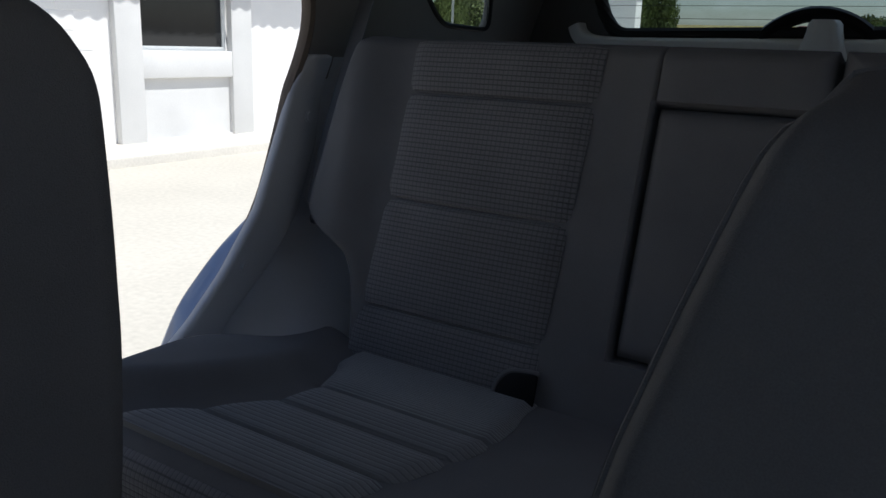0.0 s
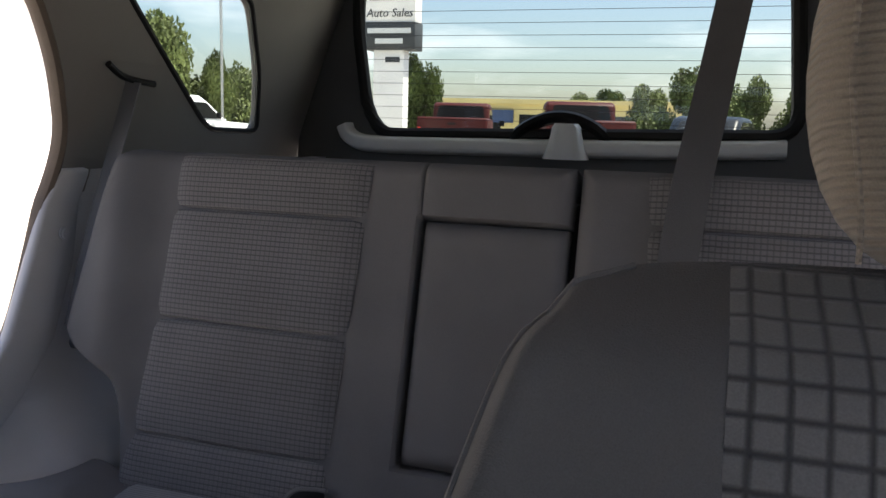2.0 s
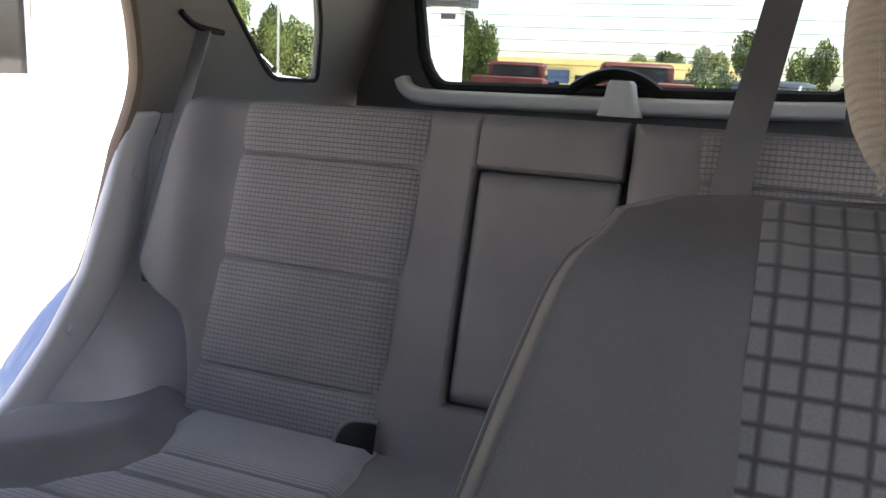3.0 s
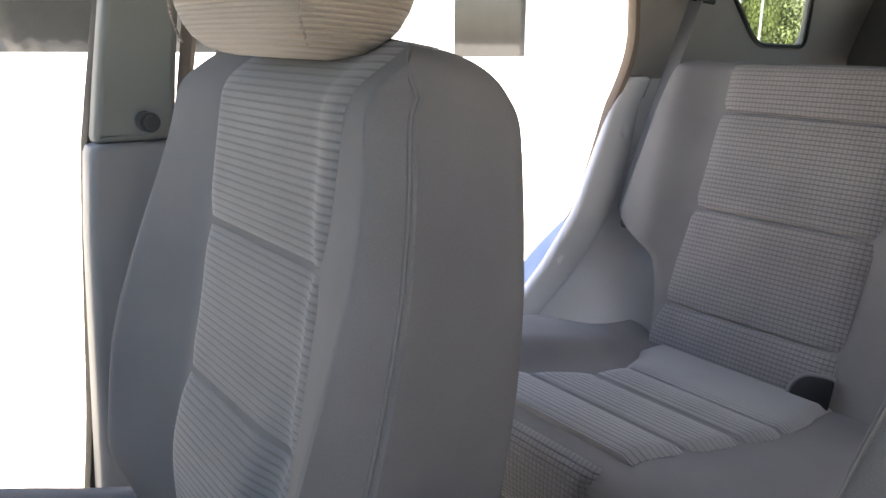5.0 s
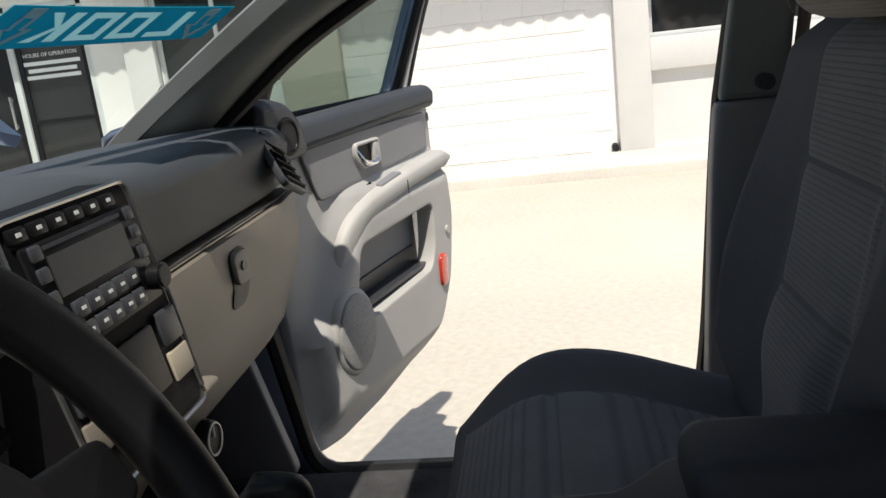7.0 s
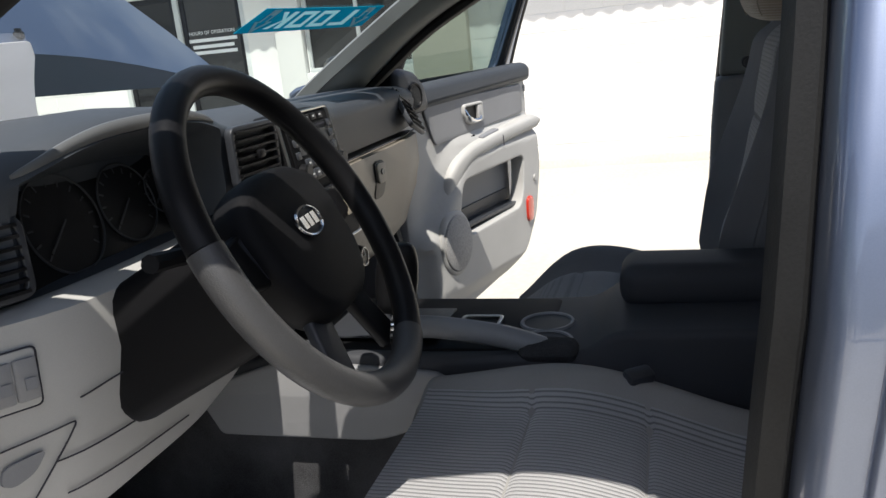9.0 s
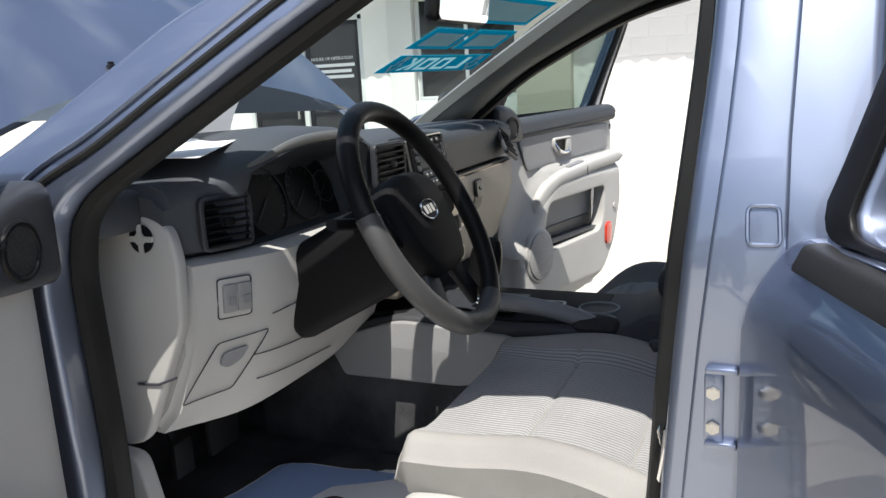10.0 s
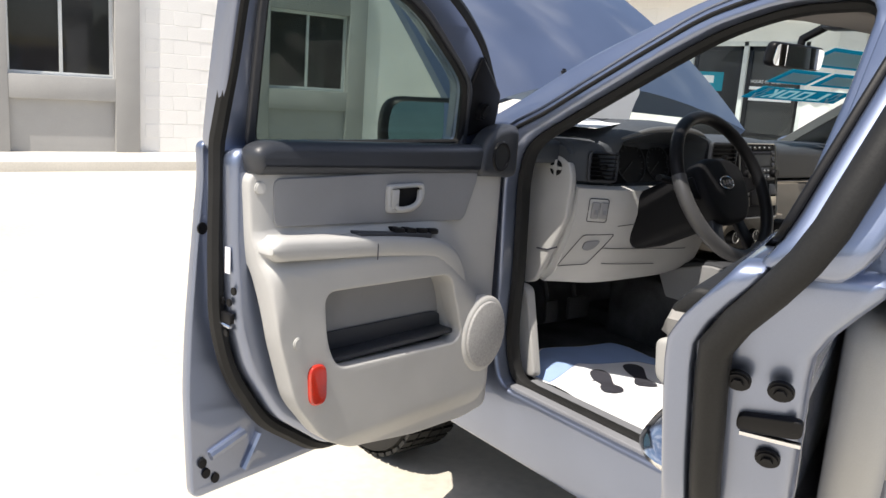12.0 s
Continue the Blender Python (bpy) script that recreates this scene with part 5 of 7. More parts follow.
# instrument cluster in the cave under the brow
m = pose(-0.41, 0.792, 1.196, 74, 0, 0)
clu = [(-0.16, -0.075), (0.16, -0.075), (0.155, 0.03), (0.10, 0.07), (0.0, 0.080), (-0.10, 0.07), (-0.155, 0.03)]
cluster = part("instrument_panel", plate([rounded(clu, 0.03, 4)], 0.02, 0.004), BLACK, dash, "black instrument panel with ringed dials", m=m)
for cx, r in ((-0.062, 0.058), (0.052, 0.050), (0.122, 0.030)):
    arc = [2 * math.pi * i / 44 for i in range(44)]
    part("dial_ring", tube([(cx + r * math.cos(a), r * math.sin(a) - 0.006, 0.024) for a in arc], 0.0014, 8, True), CONSOLE, cluster, "thin grey ring", m=m)
    part("dial_face", plate([[(cx + r * 0.97 * math.cos(a), r * 0.97 * math.sin(a) - 0.006) for a in arc]], 0.0015), BLACK, cluster, "dark dial face", m=m @ pose(0, 0, 0.020))
    ticks = []
    for k in range(13):
        a = radians(220 - 260 * k / 12)
        tk = box(-0.0011, 0.0011, r * 0.76, r * 0.90, 0.0217, 0.0222)
        bmesh.ops.transform(tk, matrix=pose(cx, -0.006, 0, 0, 0, math.degrees(a) - 90), verts=tk.verts)
        ticks.append(tk)
    tagged(part("dial_scale", join(*ticks), TRIM_DARK, cluster, m=m), kind="stuff")
    nd = box(-0.0012, 0.0012, -0.006, r * 0.75, 0.0235, 0.0245)
    bmesh.ops.transform(nd, matrix=pose(cx, -0.006, 0, 0, 0, 128), verts=nd.verts)
    part("needle", nd, TRIM_DARK, cluster, m=m)
rings = []
for i in range(41):
    x = -0.588 + 0.345 * i / 40
    y, z = dash_edge(x)
    k = 0.25 + 0.75 * math.sin(math.pi * i / 40) ** 0.6
    rings.append([Vector((x, y + 0.004 + 0.006 * k * math.cos(t), z - 0.016 + 0.009 * k * math.sin(t))) for t in [2 * math.pi * q / 10 for q in range(10)]])
# Lip added along the brow: its lighter grey stands for the sunlit edge.
part("lit_brow_edge", ring_loft(rings), surface("brow_lit_plastic", (0.13, 0.135, 0.14), 0.4, 0, 5, 0.05, 800, 0.1), dash, "brow edge over the dials, greyed as if lit")

# centre stack
st = [(-0.094, 1.264), (0.094, 1.264), (0.098, 1.15), (0.094, 1.045), (-0.094, 1.045), (-0.098, 1.15)]
stack_y = lambda z: 0.702 - 0.18 * (1.262 - max(z, 1.045)) + 0.55 * max(0, 1.045 - z)
def stack_map(d):
    return lambda a, b, c: (a, stack_y(b) - d - c, b)
stack = part("centre_panel", bend(plate([rounded(st, 0.012, 3)], 0.075, 0.005, [("y", v) for v in (1.20, 1.12)]), lambda a, b, c: (a, stack_y(b) + 0.060 - c, b)), MATTE, dash, "dark centre stack with radio and heater controls")
part("stack_rim", tube([Vector((p[0], stack_y(p[1]) - 0.016, p[1])) for p in rounded(st, 0.012, 3)], 0.0024, 6, True), STEEL, stack, "thin satin rim")
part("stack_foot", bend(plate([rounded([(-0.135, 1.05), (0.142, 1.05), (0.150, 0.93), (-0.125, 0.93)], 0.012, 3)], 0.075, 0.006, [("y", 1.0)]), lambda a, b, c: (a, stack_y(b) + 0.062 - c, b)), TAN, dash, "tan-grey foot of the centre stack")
radio = part("radio", bend(box(-0.082, 0.082, 1.155, 1.243, 0.0, 0.006, 0.003), stack_map(0.015)), BLACK, stack, "black car radio with a dull display")
part("disc_slot", bend(box(-0.058, 0.058, 1.2365, 1.2395, 0.006, 0.0068), stack_map(0.015)), INK, radio, "thin disc slot")
part("display", bend(box(-0.058, 0.056, 1.199, 1.231, 0.006, 0.0072), stack_map(0.015)), surface("lcd_glass", (0.03, 0.032, 0.034), 0.3, 0, 10, 0.1, 200, 0.0, spec=0.3), radio, "dull grey display")
for z in (1.237, 1.220, 1.201):
    for x in (-0.070, 0.070):
        part("key", bend(box(x - 0.007, x + 0.007, z - 0.006, z + 0.006, 0.006, 0.010, 0.002), stack_map(0.015)), TRIM_DARK, radio, "small dark key")
for r, z in enumerate((1.186, 1.168)):
    for i in range(5):
        x = -0.045 + i * 0.0205
        part("key", bend(box(x - 0.009, x + 0.009, z - 0.007, z + 0.007, 0.006, 0.011, 0.002), stack_map(0.015)), TRIM_DARK, radio, "small dark key")
        part("key_mark", bend(box(x - 0.003, x + 0.003, z - 0.001, z + 0.0015, 0.011, 0.0116), stack_map(0.015)), FRAME, radio)
for x in (-0.072, 0.072):
    kk = cyl(0.0125, 0.015, 20, bevel=0.002)
    part("radio_knob", bend(kk, lambda a, b, c: (x + a, stack_y(1.176) - 0.020 - c, 1.176 + b)), BLACK, radio, "round black knob")
for i in range(6):
    x = -0.075 + i * 0.0256
    part("switch", bend(box(x - 0.0105, x + 0.0105, 1.247, 1.258, 0.0, 0.005, 0.0015), stack_map(0.015)), BLACK, stack, "small black switch")
    part("switch_mark", bend(box(x - 0.003, x + 0.003, 1.2515, 1.2545, 0.005, 0.0056), stack_map(0.015)), FRAME, stack, "white printed mark")
for x in (-0.072, 0.073):
    part("switch", bend(box(x - 0.018, x + 0.018, 1.112, 1.144, 0.0, 0.006, 0.003), stack_map(0.015)), TRIM_DARK, stack, "blank dark switch")
    part("ashtray_lid", bend(box(x - 0.019, x + 0.019, 1.078, 1.106, 0.0, 0.004, 0.002), stack_map(0.015)), surface("pale_tan_plastic", (0.42, 0.37, 0.29), 0.5, 0, 5, 0.05, 800, 0.1) if x > 0 else TAN, stack, "small tan insert")
part("clock", bend(box(-0.045, 0.045, 1.082, 1.140, 0.0, 0.005, 0.003), stack_map(0.015)), BLACK, stack, "dark centre insert")
for x in (-0.088, 0.018, 0.120):
    kk = cyl(0.024, 0.022, 24, 0.019, bevel=0.002)
    part("heater_knob", bend(kk, lambda a, b, c: (x + a, stack_y(0.985) - 0.014 - c, 0.985 + b)), BLACK, stack, "round black heater knob")
    part("knob_ring", tube([(x + 0.0165 * math.cos(t), stack_y(0.985) - 0.0365, 0.985 + 0.0165 * math.sin(t)) for t in [2 * math.pi * q / 28 for q in range(28)]], 0.0014, 6, True, Vector((0, 1, 0))), STEEL, stack, "thin bright ring")
    part("knob_mark", bend(box(-0.0012, 0.0012, 0.002, 0.014, 0.022, 0.0235), lambda a, b, c: (x + a, stack_y(0.985) - 0.014 - c, 0.985 + b)), FRAME, stack)

# glove box latch, panel joints, small switches
def on_lid(a, b, c):
    """A place on the glove box lid: a across, b up, c out of the lid."""
    x, z = 0.412 + 1.35 * a, 1.082 + b
    pr = dash_profile(x, False)
    for (y0, z0), (y1, z1) in zip(pr[1:], pr[2:]):
        if z1 <= z <= z0:
            return (x, y0 + (y1 - y0) * (z - z0) / (z1 - z0) - c, z)
    return (x, pr[1][0] - c, z)


part("latch_cup", bend(plate([rounded([(-0.022, -0.048), (0.022, -0.048), (0.023, 0.034), (-0.023, 0.034)], 0.016, 5)], 0.0022, 0.0008, [("y", -0.02), ("y", 0.0)]), on_lid), BLACK, glove, "dark recess behind the latch")
part("latch", bend(plate([rounded([(-0.0185, -0.014), (0.0185, -0.014), (0.020, 0.031), (-0.020, 0.031)], 0.012, 5)], 0.0075, 0.0025, [("y", 0.0)]), on_lid), TAN, glove, "tan latch paddle")
part("lock", bend(cyl(0.0065, 0.003, 16), lambda a, b, c: on_lid(a, b + 0.010, c + 0.0068)), TRIM_DARK, glove, "small dark lock")
part("panel_joint", tube([(x, dash_profile(x, False)[0][0] - 0.014, 1.1405) for x in [0.14 + 0.61 * i / 20 for i in range(21)]], 0.0018, 6), INK, glove)
def knee_y(x, z):
    """The knee panel's face at x, z."""
    pr = dash_profile(x, False)[1:6]
    for (y0, z0), (y1, z1) in zip(pr, pr[1:]):
        if z1 <= z <= z0:
            return y0 + (y1 - y0) * (z0 - z) / (z0 - z1)
    return pr[0][0] if z > pr[0][1] else pr[-1][0]


knee = lambda d: (lambda a, b, c: (a, knee_y(a, b) - d - c, b))
sw = part("switch_panel", bend(plate([rounded([(-0.650, 1.046), (-0.609, 1.046), (-0.609, 1.106), (-0.650, 1.106)], 0.005, 3)], 0.004, 0.001, [("x", -0.63)]), knee(0.0)), TRIM_LIGHT, dash, "pale switch panel")
part("switch_joint", tube([Vector(knee(0.003)(x, z, 0)) for x, z in rounded([(-0.651, 1.045), (-0.608, 1.045), (-0.608, 1.107), (-0.651, 1.107)], 0.005, 4)], 0.0010, 6, True), INK, sw)
for i in range(2):
    x = -0.6385 + i * 0.0185
    part("switch", bend(box(x - 0.0083, x + 0.0083, 1.054, 1.098, 0.002, 0.007, 0.002), knee(0.002)), VINYL_PALE, sw, "small grey switch")
    part("switch_mark", bend(box(x - 0.004, x + 0.004, 1.066, 1.078, 0.007, 0.0078), knee(0.002)), TRIM_MID, sw)
flap = rounded([(-0.648, 1.006), (-0.578, 1.013), (-0.616, 0.922), (-0.682, 0.912)], 0.006, 3)
flap = [(p[0] + (q[0] - p[0]) * k / 6, p[1] + (q[1] - p[1]) * k / 6) for p, q in zip(flap, flap[1:] + flap[:1]) for k in range(6)]
part("flap_joint", tube([Vector(knee(0.003)(x, z, 0)) for x, z in flap], 0.0010, 6, True), INK, dash, "dark joint of the release flap")
# Release pocket drawn as a flat plate; its darker grey is painted shade.
part("knee_pocket", bend(plate([rounded([(-0.640, 0.988), (-0.606, 0.994), (-0.614, 0.970), (-0.630, 0.961), (-0.640, 0.968)], 0.008, 4)], 0.003, 0, [("y", 0.96 + 0.008 * i) for i in range(6)] + [("x", -0.63), ("x", -0.62)]), knee(0.003)), TRIM_MID, dash, "shaded release pocket")
for line in ([(-0.595, 0.972), (-0.45, 0.966), (-0.34, 0.958), (-0.235, 0.950)], [(-0.58, 0.926), (-0.50, 0.921), (-0.37, 0.912)], [(-0.575, 1.036), (-0.54, 1.040), (-0.50, 1.042)]):
    pts = [Vector((x, z, 0)) for x, z in line]
    part("knee_joint", tube([Vector(knee(0.0025)(p.x, p.y, 0)) for p in spline(pts, 8)], 0.0010, 6), INK, dash, "dark panel joint")

# steering column, stalks, wheel
WHEEL_AXIS = Vector((0.0616, -0.8808, 0.4695)).normalized()      # from the hub towards the driver
WHEEL_X = Vector((0, 0, 1)).cross(WHEEL_AXIS).normalized()
COL = axes((-0.430, 0.498, 1.170), WHEEL_X, WHEEL_AXIS.cross(WHEEL_X), WHEEL_AXIS)
column = part("steering_column", box(-0.078, 0.078, -0.085, 0.060, -0.28, -0.040, 0.024, 3), MATTE, car, "black steering column shroud", m=COL)
part("stalk", tube([COL @ Vector(p) for p in ((-0.05, 0.03, -0.07), (-0.12, 0.045, -0.07), (-0.175, 0.05, -0.06))], 0.009, 8), BLACK, column, "black indicator stalk")
part("stalk", tube([COL @ Vector(p) for p in ((0.05, 0.03, -0.07), (0.12, 0.045, -0.07), (0.175, 0.05, -0.06))], 0.009, 8), BLACK, column, "black wiper stalk")
part("ignition", cyl(0.016, 0.02, 16, bevel=0.003), CHROME, column, "ignition lock", m=COL @ pose(0.062, -0.02, -0.13, 0, 90, 0))
R = 0.188
rim = [Vector((R * math.cos(a), R * math.sin(a), 0)) for a in [2 * math.pi * i / 72 for i in range(72)]]
RIM_UP = COL.to_3x3() @ Vector((0, 0, 1))
wheel_ob = part("steering_wheel", tube([COL @ p for p in rim[-13:] + rim[:35]], 0.0165, 14, False, up=RIM_UP), BLACK, car, "black leather steering wheel, part of its rim greyed for sunlight")
# Rim from left to bottom greyed: sunlight on black leather put into its colour.
part("rim_sunlit", tube([COL @ p for p in rim[34:60]], 0.0178, 14, False, up=RIM_UP), surface("sunlit_leather", (0.055, 0.055, 0.057), 0.45, 0, 6, 0.08, 600, 0.25), wheel_ob, "lower left rim, greyed as if sunlit")
hub = [(-0.085, 0.045), (-0.04, 0.068), (0.04, 0.068), (0.085, 0.045), (0.080, -0.035), (0.045, -0.075), (-0.045, -0.075), (-0.080, -0.035)]
part("hub", join(plate([rounded([(x * 1.28, y * 1.22 - 0.006) for x, y in hub], 0.035, 5)], 0.055, 0.018)), MATTE, wheel_ob, "black padded hub", m=COL @ pose(0, 0, -0.046))
for sgn in (-1, 1):
    part("spoke", join(plate([rounded([(sgn * 0.07, 0.038), (sgn * 0.172, 0.022), (sgn * 0.172, -0.012), (sgn * 0.07, -0.035)], 0.008, 3)], 0.018, 0.005)), BLACK, wheel_ob, m=COL @ pose(0, 0, -0.028))
    part("spoke", join(plate([rounded([(sgn * 0.02, -0.06), (sgn * 0.060, -0.05), (sgn * 0.098, -0.152), (sgn * 0.055, -0.170)], 0.006, 3)], 0.014, 0.005)), BLACK if sgn > 0 else TRIM_DARK, wheel_ob, "dark lower spoke", m=COL @ pose(0, 0, -0.030))
part("switch_pad", join(plate([rounded([(-0.118, 0.028), (-0.085, 0.034), (-0.082, -0.024), (-0.108, -0.026)], 0.008, 3)], 0.012, 0.003)), TRIM_DARK, wheel_ob, m=COL @ pose(0, 0, -0.022))
oval = [(0.030 * math.cos(a), 0.0165 * math.sin(a)) for a in [2 * math.pi * i / 40 for i in range(40)]]
part("badge", plate([oval], 0.003, 0.001), BLACK, wheel_ob, m=COL @ pose(0, 0.005, 0.0085))
part("badge_ring", join(tube([COL @ Vector((x, y + 0.005, 0.0115)) for x, y in oval], 0.0020, 6, True), *[bend(box(x - 0.0055, x + 0.0055, -0.0065, 0.0075, 0.0115, 0.0128), lambda a, b, c: tuple(COL @ Vector((a, b + 0.005, c)))) for x in (-0.0145, 0.0, 0.0145)]), CHROME, wheel_ob, "chrome oval badge with plain bars")

# rear-view mirror, visors, roof lamp
mir = part("rear_view_mirror", bend(plate([rounded([(-0.12, -0.032), (0.12, -0.032), (0.118, 0.034), (-0.118, 0.034)], 0.02, 5)], 0.03, 0.010), lambda a, b, c: tuple(pose(-0.097, 0.540, 1.512, 98, 0, -3) @ Vector((a, b, c - 0.03)))), BLACK, car, "black rear-view mirror")
part("mirror_glass", plate([rounded([(-0.113, -0.027), (0.113, -0.027), (0.111, 0.029), (-0.111, 0.029)], 0.017, 5)], 0.001), MIRROR, mir, m=pose(-0.097, 0.540, 1.512, 98, 0, -3) @ pose(0, 0, 0.0005))
part("mirror_stem", tube([(-0.07, 0.56, 1.525), (-0.06, 0.56, 1.565), (-0.05, 0.50, 1.60)], 0.012, 10), BLACK, mir)
part("mirror_base", box(-0.085, -0.015, 0.40, 0.50, 1.588, 1.618, 0.01), TRIM_DARK, mir)
for x in (-0.33, 0.33):
    part("sun_visor", box(x - 0.20, x + 0.20, 0.18, 0.36, 1.575, 1.592, 0.008, 3), LINER, car, "pale grey folded sun visor")
lamp = part("roof_lamp", box(-0.09, 0.09, 0.22, 0.34, 1.572, 1.60, 0.012, 3), LINER, car, "roof lamp housing")
for x in (-0.045, 0.045):
    part("lens", box(x - 0.03, x + 0.03, 0.245, 0.315, 1.567, 1.574, 0.002), surface("lamp_lens", (0.65, 0.55, 0.35), 0.3, 0, 10, 0.05, 300, 0.05), lamp, "yellowed lens")

# centre console
side_loop = [(0.86, 0.80), (0.90, 0.86), (0.70, 0.905), (0.45, 0.90), (0.24, 0.905), (0.200, 0.93), (-0.06, 0.935), (-0.08, 0.78), (0.30, 0.78)]
con = part("centre_console", bend(plate([rounded(side_loop, 0.02, 4)], 0.265, 0.012), lambda a, b, c: (c - 0.145 + 0.03 * smoothstep(0.30, 0.20, a), a, b)), CONSOLE, car, "grey centre console between the front seats")
part("tunnel_carpet", box(-0.125, 0.115, -0.10, 1.10, 0.56, 0.80, 0.03, 3), CARPET, con, "dark carpet over the tunnel")
part("console_side", bend(plate([rounded([(0.835, 0.765), (0.875, 0.842), (0.70, 0.897), (0.44, 0.880), (0.43, 0.82), (0.55, 0.765)], [0.01, 0.01, 0.03, 0.03, 0.04, 0.04], 4)], 0.014, 0.005), lambda a, b, c: (-0.142 - c, a, b)), VINYL_PALE, con, "pale grey side panel")
part("console_top", bend(plate([rounded([(-0.115, 0.30), (0.115, 0.30), (0.125, 0.80), (-0.125, 0.80)], 0.02, 3)], 0.008, 0.003), lambda a, b, c: (a, b, 0.896 + c)), MATTE, con, "black console top")
lid = part("armrest_lid", box(0.0, 0.122, -0.06, 0.200, 0.920, 0.990, 0.028, 5), CONSOLE, con, "padded dark armrest lid")
for cx, cy in ((-0.085, 0.305), (-0.005, 0.312)):
    ring = [(cx + 0.040 * math.cos(a), cy + 0.040 * math.sin(a)) for a in [2 * math.pi * i / 28 for i in range(28)]]
    cup = part("cup_holder", tube([(x, y, 0.904) for x, y in ring], 0.004, 6, True, Vector((0, 0, 1))), TRIM_MID, con, "round cup holder")
    part("cup_well", plate([ring], 0.0015), BLACK, cup, "dark well", m=pose(0, 0, 0.9035))
part("coin_tray", bend(plate([rounded([(-0.055, 0.385), (0.02, 0.385), (0.02, 0.455), (-0.055, 0.455)], 0.012, 3), rounded([(-0.049, 0.391), (0.014, 0.391), (0.014, 0.449), (-0.049, 0.449)], 0.01, 3)], 0.006, 0.001), lambda a, b, c: (a, b, 0.903 + c)), STEEL, con, "bright-edged tray")
lever = part("gear_lever", tube([(-0.055, 0.56, 0.90), (-0.075, 0.54, 0.96), (-0.088, 0.53, 1.0)], 0.009, 10), CHROME, con, "automatic gear lever")
part("lever_knob", join(bend(head_cushion(0.048, 0.062, 0.115), lambda a, b, c: (-0.098 + a - 0.15 * c, 0.52 + b - 0.2 * c, 1.010 + c))), BLACK, lever, "black lever knob")
part("lever_button", bend(cyl(0.011, 0.006, 14, bevel=0.001), lambda a, b, c: (-0.128 - c, 0.505 + a, 1.030 + b)), STEEL, lever, "steel release button")
part("selector_plate", bend(box(-0.095, 0.035, 0.47, 0.66, 0, 0.004, 0.001), lambda a, b, c: (a, b, 0.911 + c)), TRIM_DARK, con)
brake = part("hand_brake", join(tube(spline([(-0.112, 0.29, 0.90), (-0.118, 0.36, 0.925), (-0.120, 0.46, 0.940), (-0.120, 0.515, 0.940)], 5), 0.017, 12)), TRIM_MID, con, "grey hand brake lever")
part("brake_button", cyl(0.009, 0.02, 14), CHROME, brake, m=axes((-0.120, 0.513, 0.940), (1, 0, 0), (0, 0, 1), (0, 1, 0)))
part("boot", join(box(-0.14, -0.09, 0.25, 0.34, 0.885, 0.920, 0.018, 3)), CARPET, con, "dark gaiter")
part("belt_buckle", bend(box(-0.02, 0.02, -0.045, 0.045, 0.0, 0.025, 0.006), lambda a, b, c: tuple(pose(-0.185, 0.165, 0.858, 0, -20, 35) @ Vector((c, a, b)))), TRIM_DARK, car, "dark belt buckle")

# pedals
for x, w in ((-0.50, 0.05), (-0.38, 0.09)):
    part("pedal", join(box(x - w / 2, x + w / 2, 0.985, 1.0, 0.68, 0.75, 0.004), tube([(x, 1.0, 0.72), (x, 1.05, 0.88)], 0.009, 6)), RUBBER, car, "black pedal")

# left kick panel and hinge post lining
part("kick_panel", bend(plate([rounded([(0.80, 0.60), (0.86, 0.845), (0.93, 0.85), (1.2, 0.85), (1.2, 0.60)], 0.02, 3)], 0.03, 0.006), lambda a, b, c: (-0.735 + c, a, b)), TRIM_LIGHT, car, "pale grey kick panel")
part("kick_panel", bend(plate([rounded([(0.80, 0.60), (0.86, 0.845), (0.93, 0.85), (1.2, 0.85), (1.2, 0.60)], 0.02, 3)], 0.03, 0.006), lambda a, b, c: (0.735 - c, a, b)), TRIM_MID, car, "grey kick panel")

# ---- doors ----
def door_frame(side, hinge, angle, start=0.0, stretch=1.0, sink=0.0):
    """Local axes of an open door: x from the hinge to the free end, y up, z from the outer skin inward."""
    a = radians(angle)
    d, n = Vector((side * math.sin(a), -math.cos(a), 0)), Vector((-side * math.cos(a), -math.sin(a), 0))
    return axes(hinge + d * start - n * sink, d * stretch, Vector((0, 0, 1)), n)


def lean_in(v):
    """How far a door leans inward at height v."""
    return 0.38 * max(0, v - 1.24) ** 1.05


F_OUT = [(0.0, 0.53), (0.0, 1.24), (0.925, 1.24), (0.918, 1.17), (0.942, 0.85), (0.947, 0.74), (0.94, 0.515), (0.536, 0.525)]
F_JAMB = [(0.015, 0.555), (0.015, 1.235), (0.912, 1.235), (0.908, 1.05), (0.895, 0.90), (0.862, 0.80), (0.775, 0.68), (0.62, 0.58), (0.25, 0.555)]
F_WIN_OUT = [(-0.02, 1.22), (0.0, 1.33), (0.058, 1.394), (0.15, 1.455), (0.27, 1.518), (0.40, 1.578), (0.55, 1.615), (0.90, 1.63), (0.962, 1.56), (0.958, 1.487), (0.945, 1.39), (0.922, 1.22)]
F_WIN_IN = [(0.13, 1.235), (0.185, 1.376), (0.242, 1.413), (0.423, 1.508), (0.50, 1.537), (0.60, 1.560), (0.86, 1.575), (0.893, 1.545), (0.888, 1.494), (0.836, 1.235)]
CARD = [(0.015, 0.56), (0.02, 1.195), (0.893, 1.195), (0.882, 1.054), (0.85, 0.881), (0.80, 0.741), (0.712, 0.645), (0.585, 0.582), (0.35, 0.553), (0.14, 0.545)]
POCKET = [(0.725, 0.958), (0.708, 0.845), (0.675, 0.792), (0.25, 0.775), (0.225, 0.795), (0.285, 0.945)]
VINYL = surface("grey_vinyl", (0.245, 0.247, 0.255), 0.6, 0, 5, 0.05, 700, 0.15)


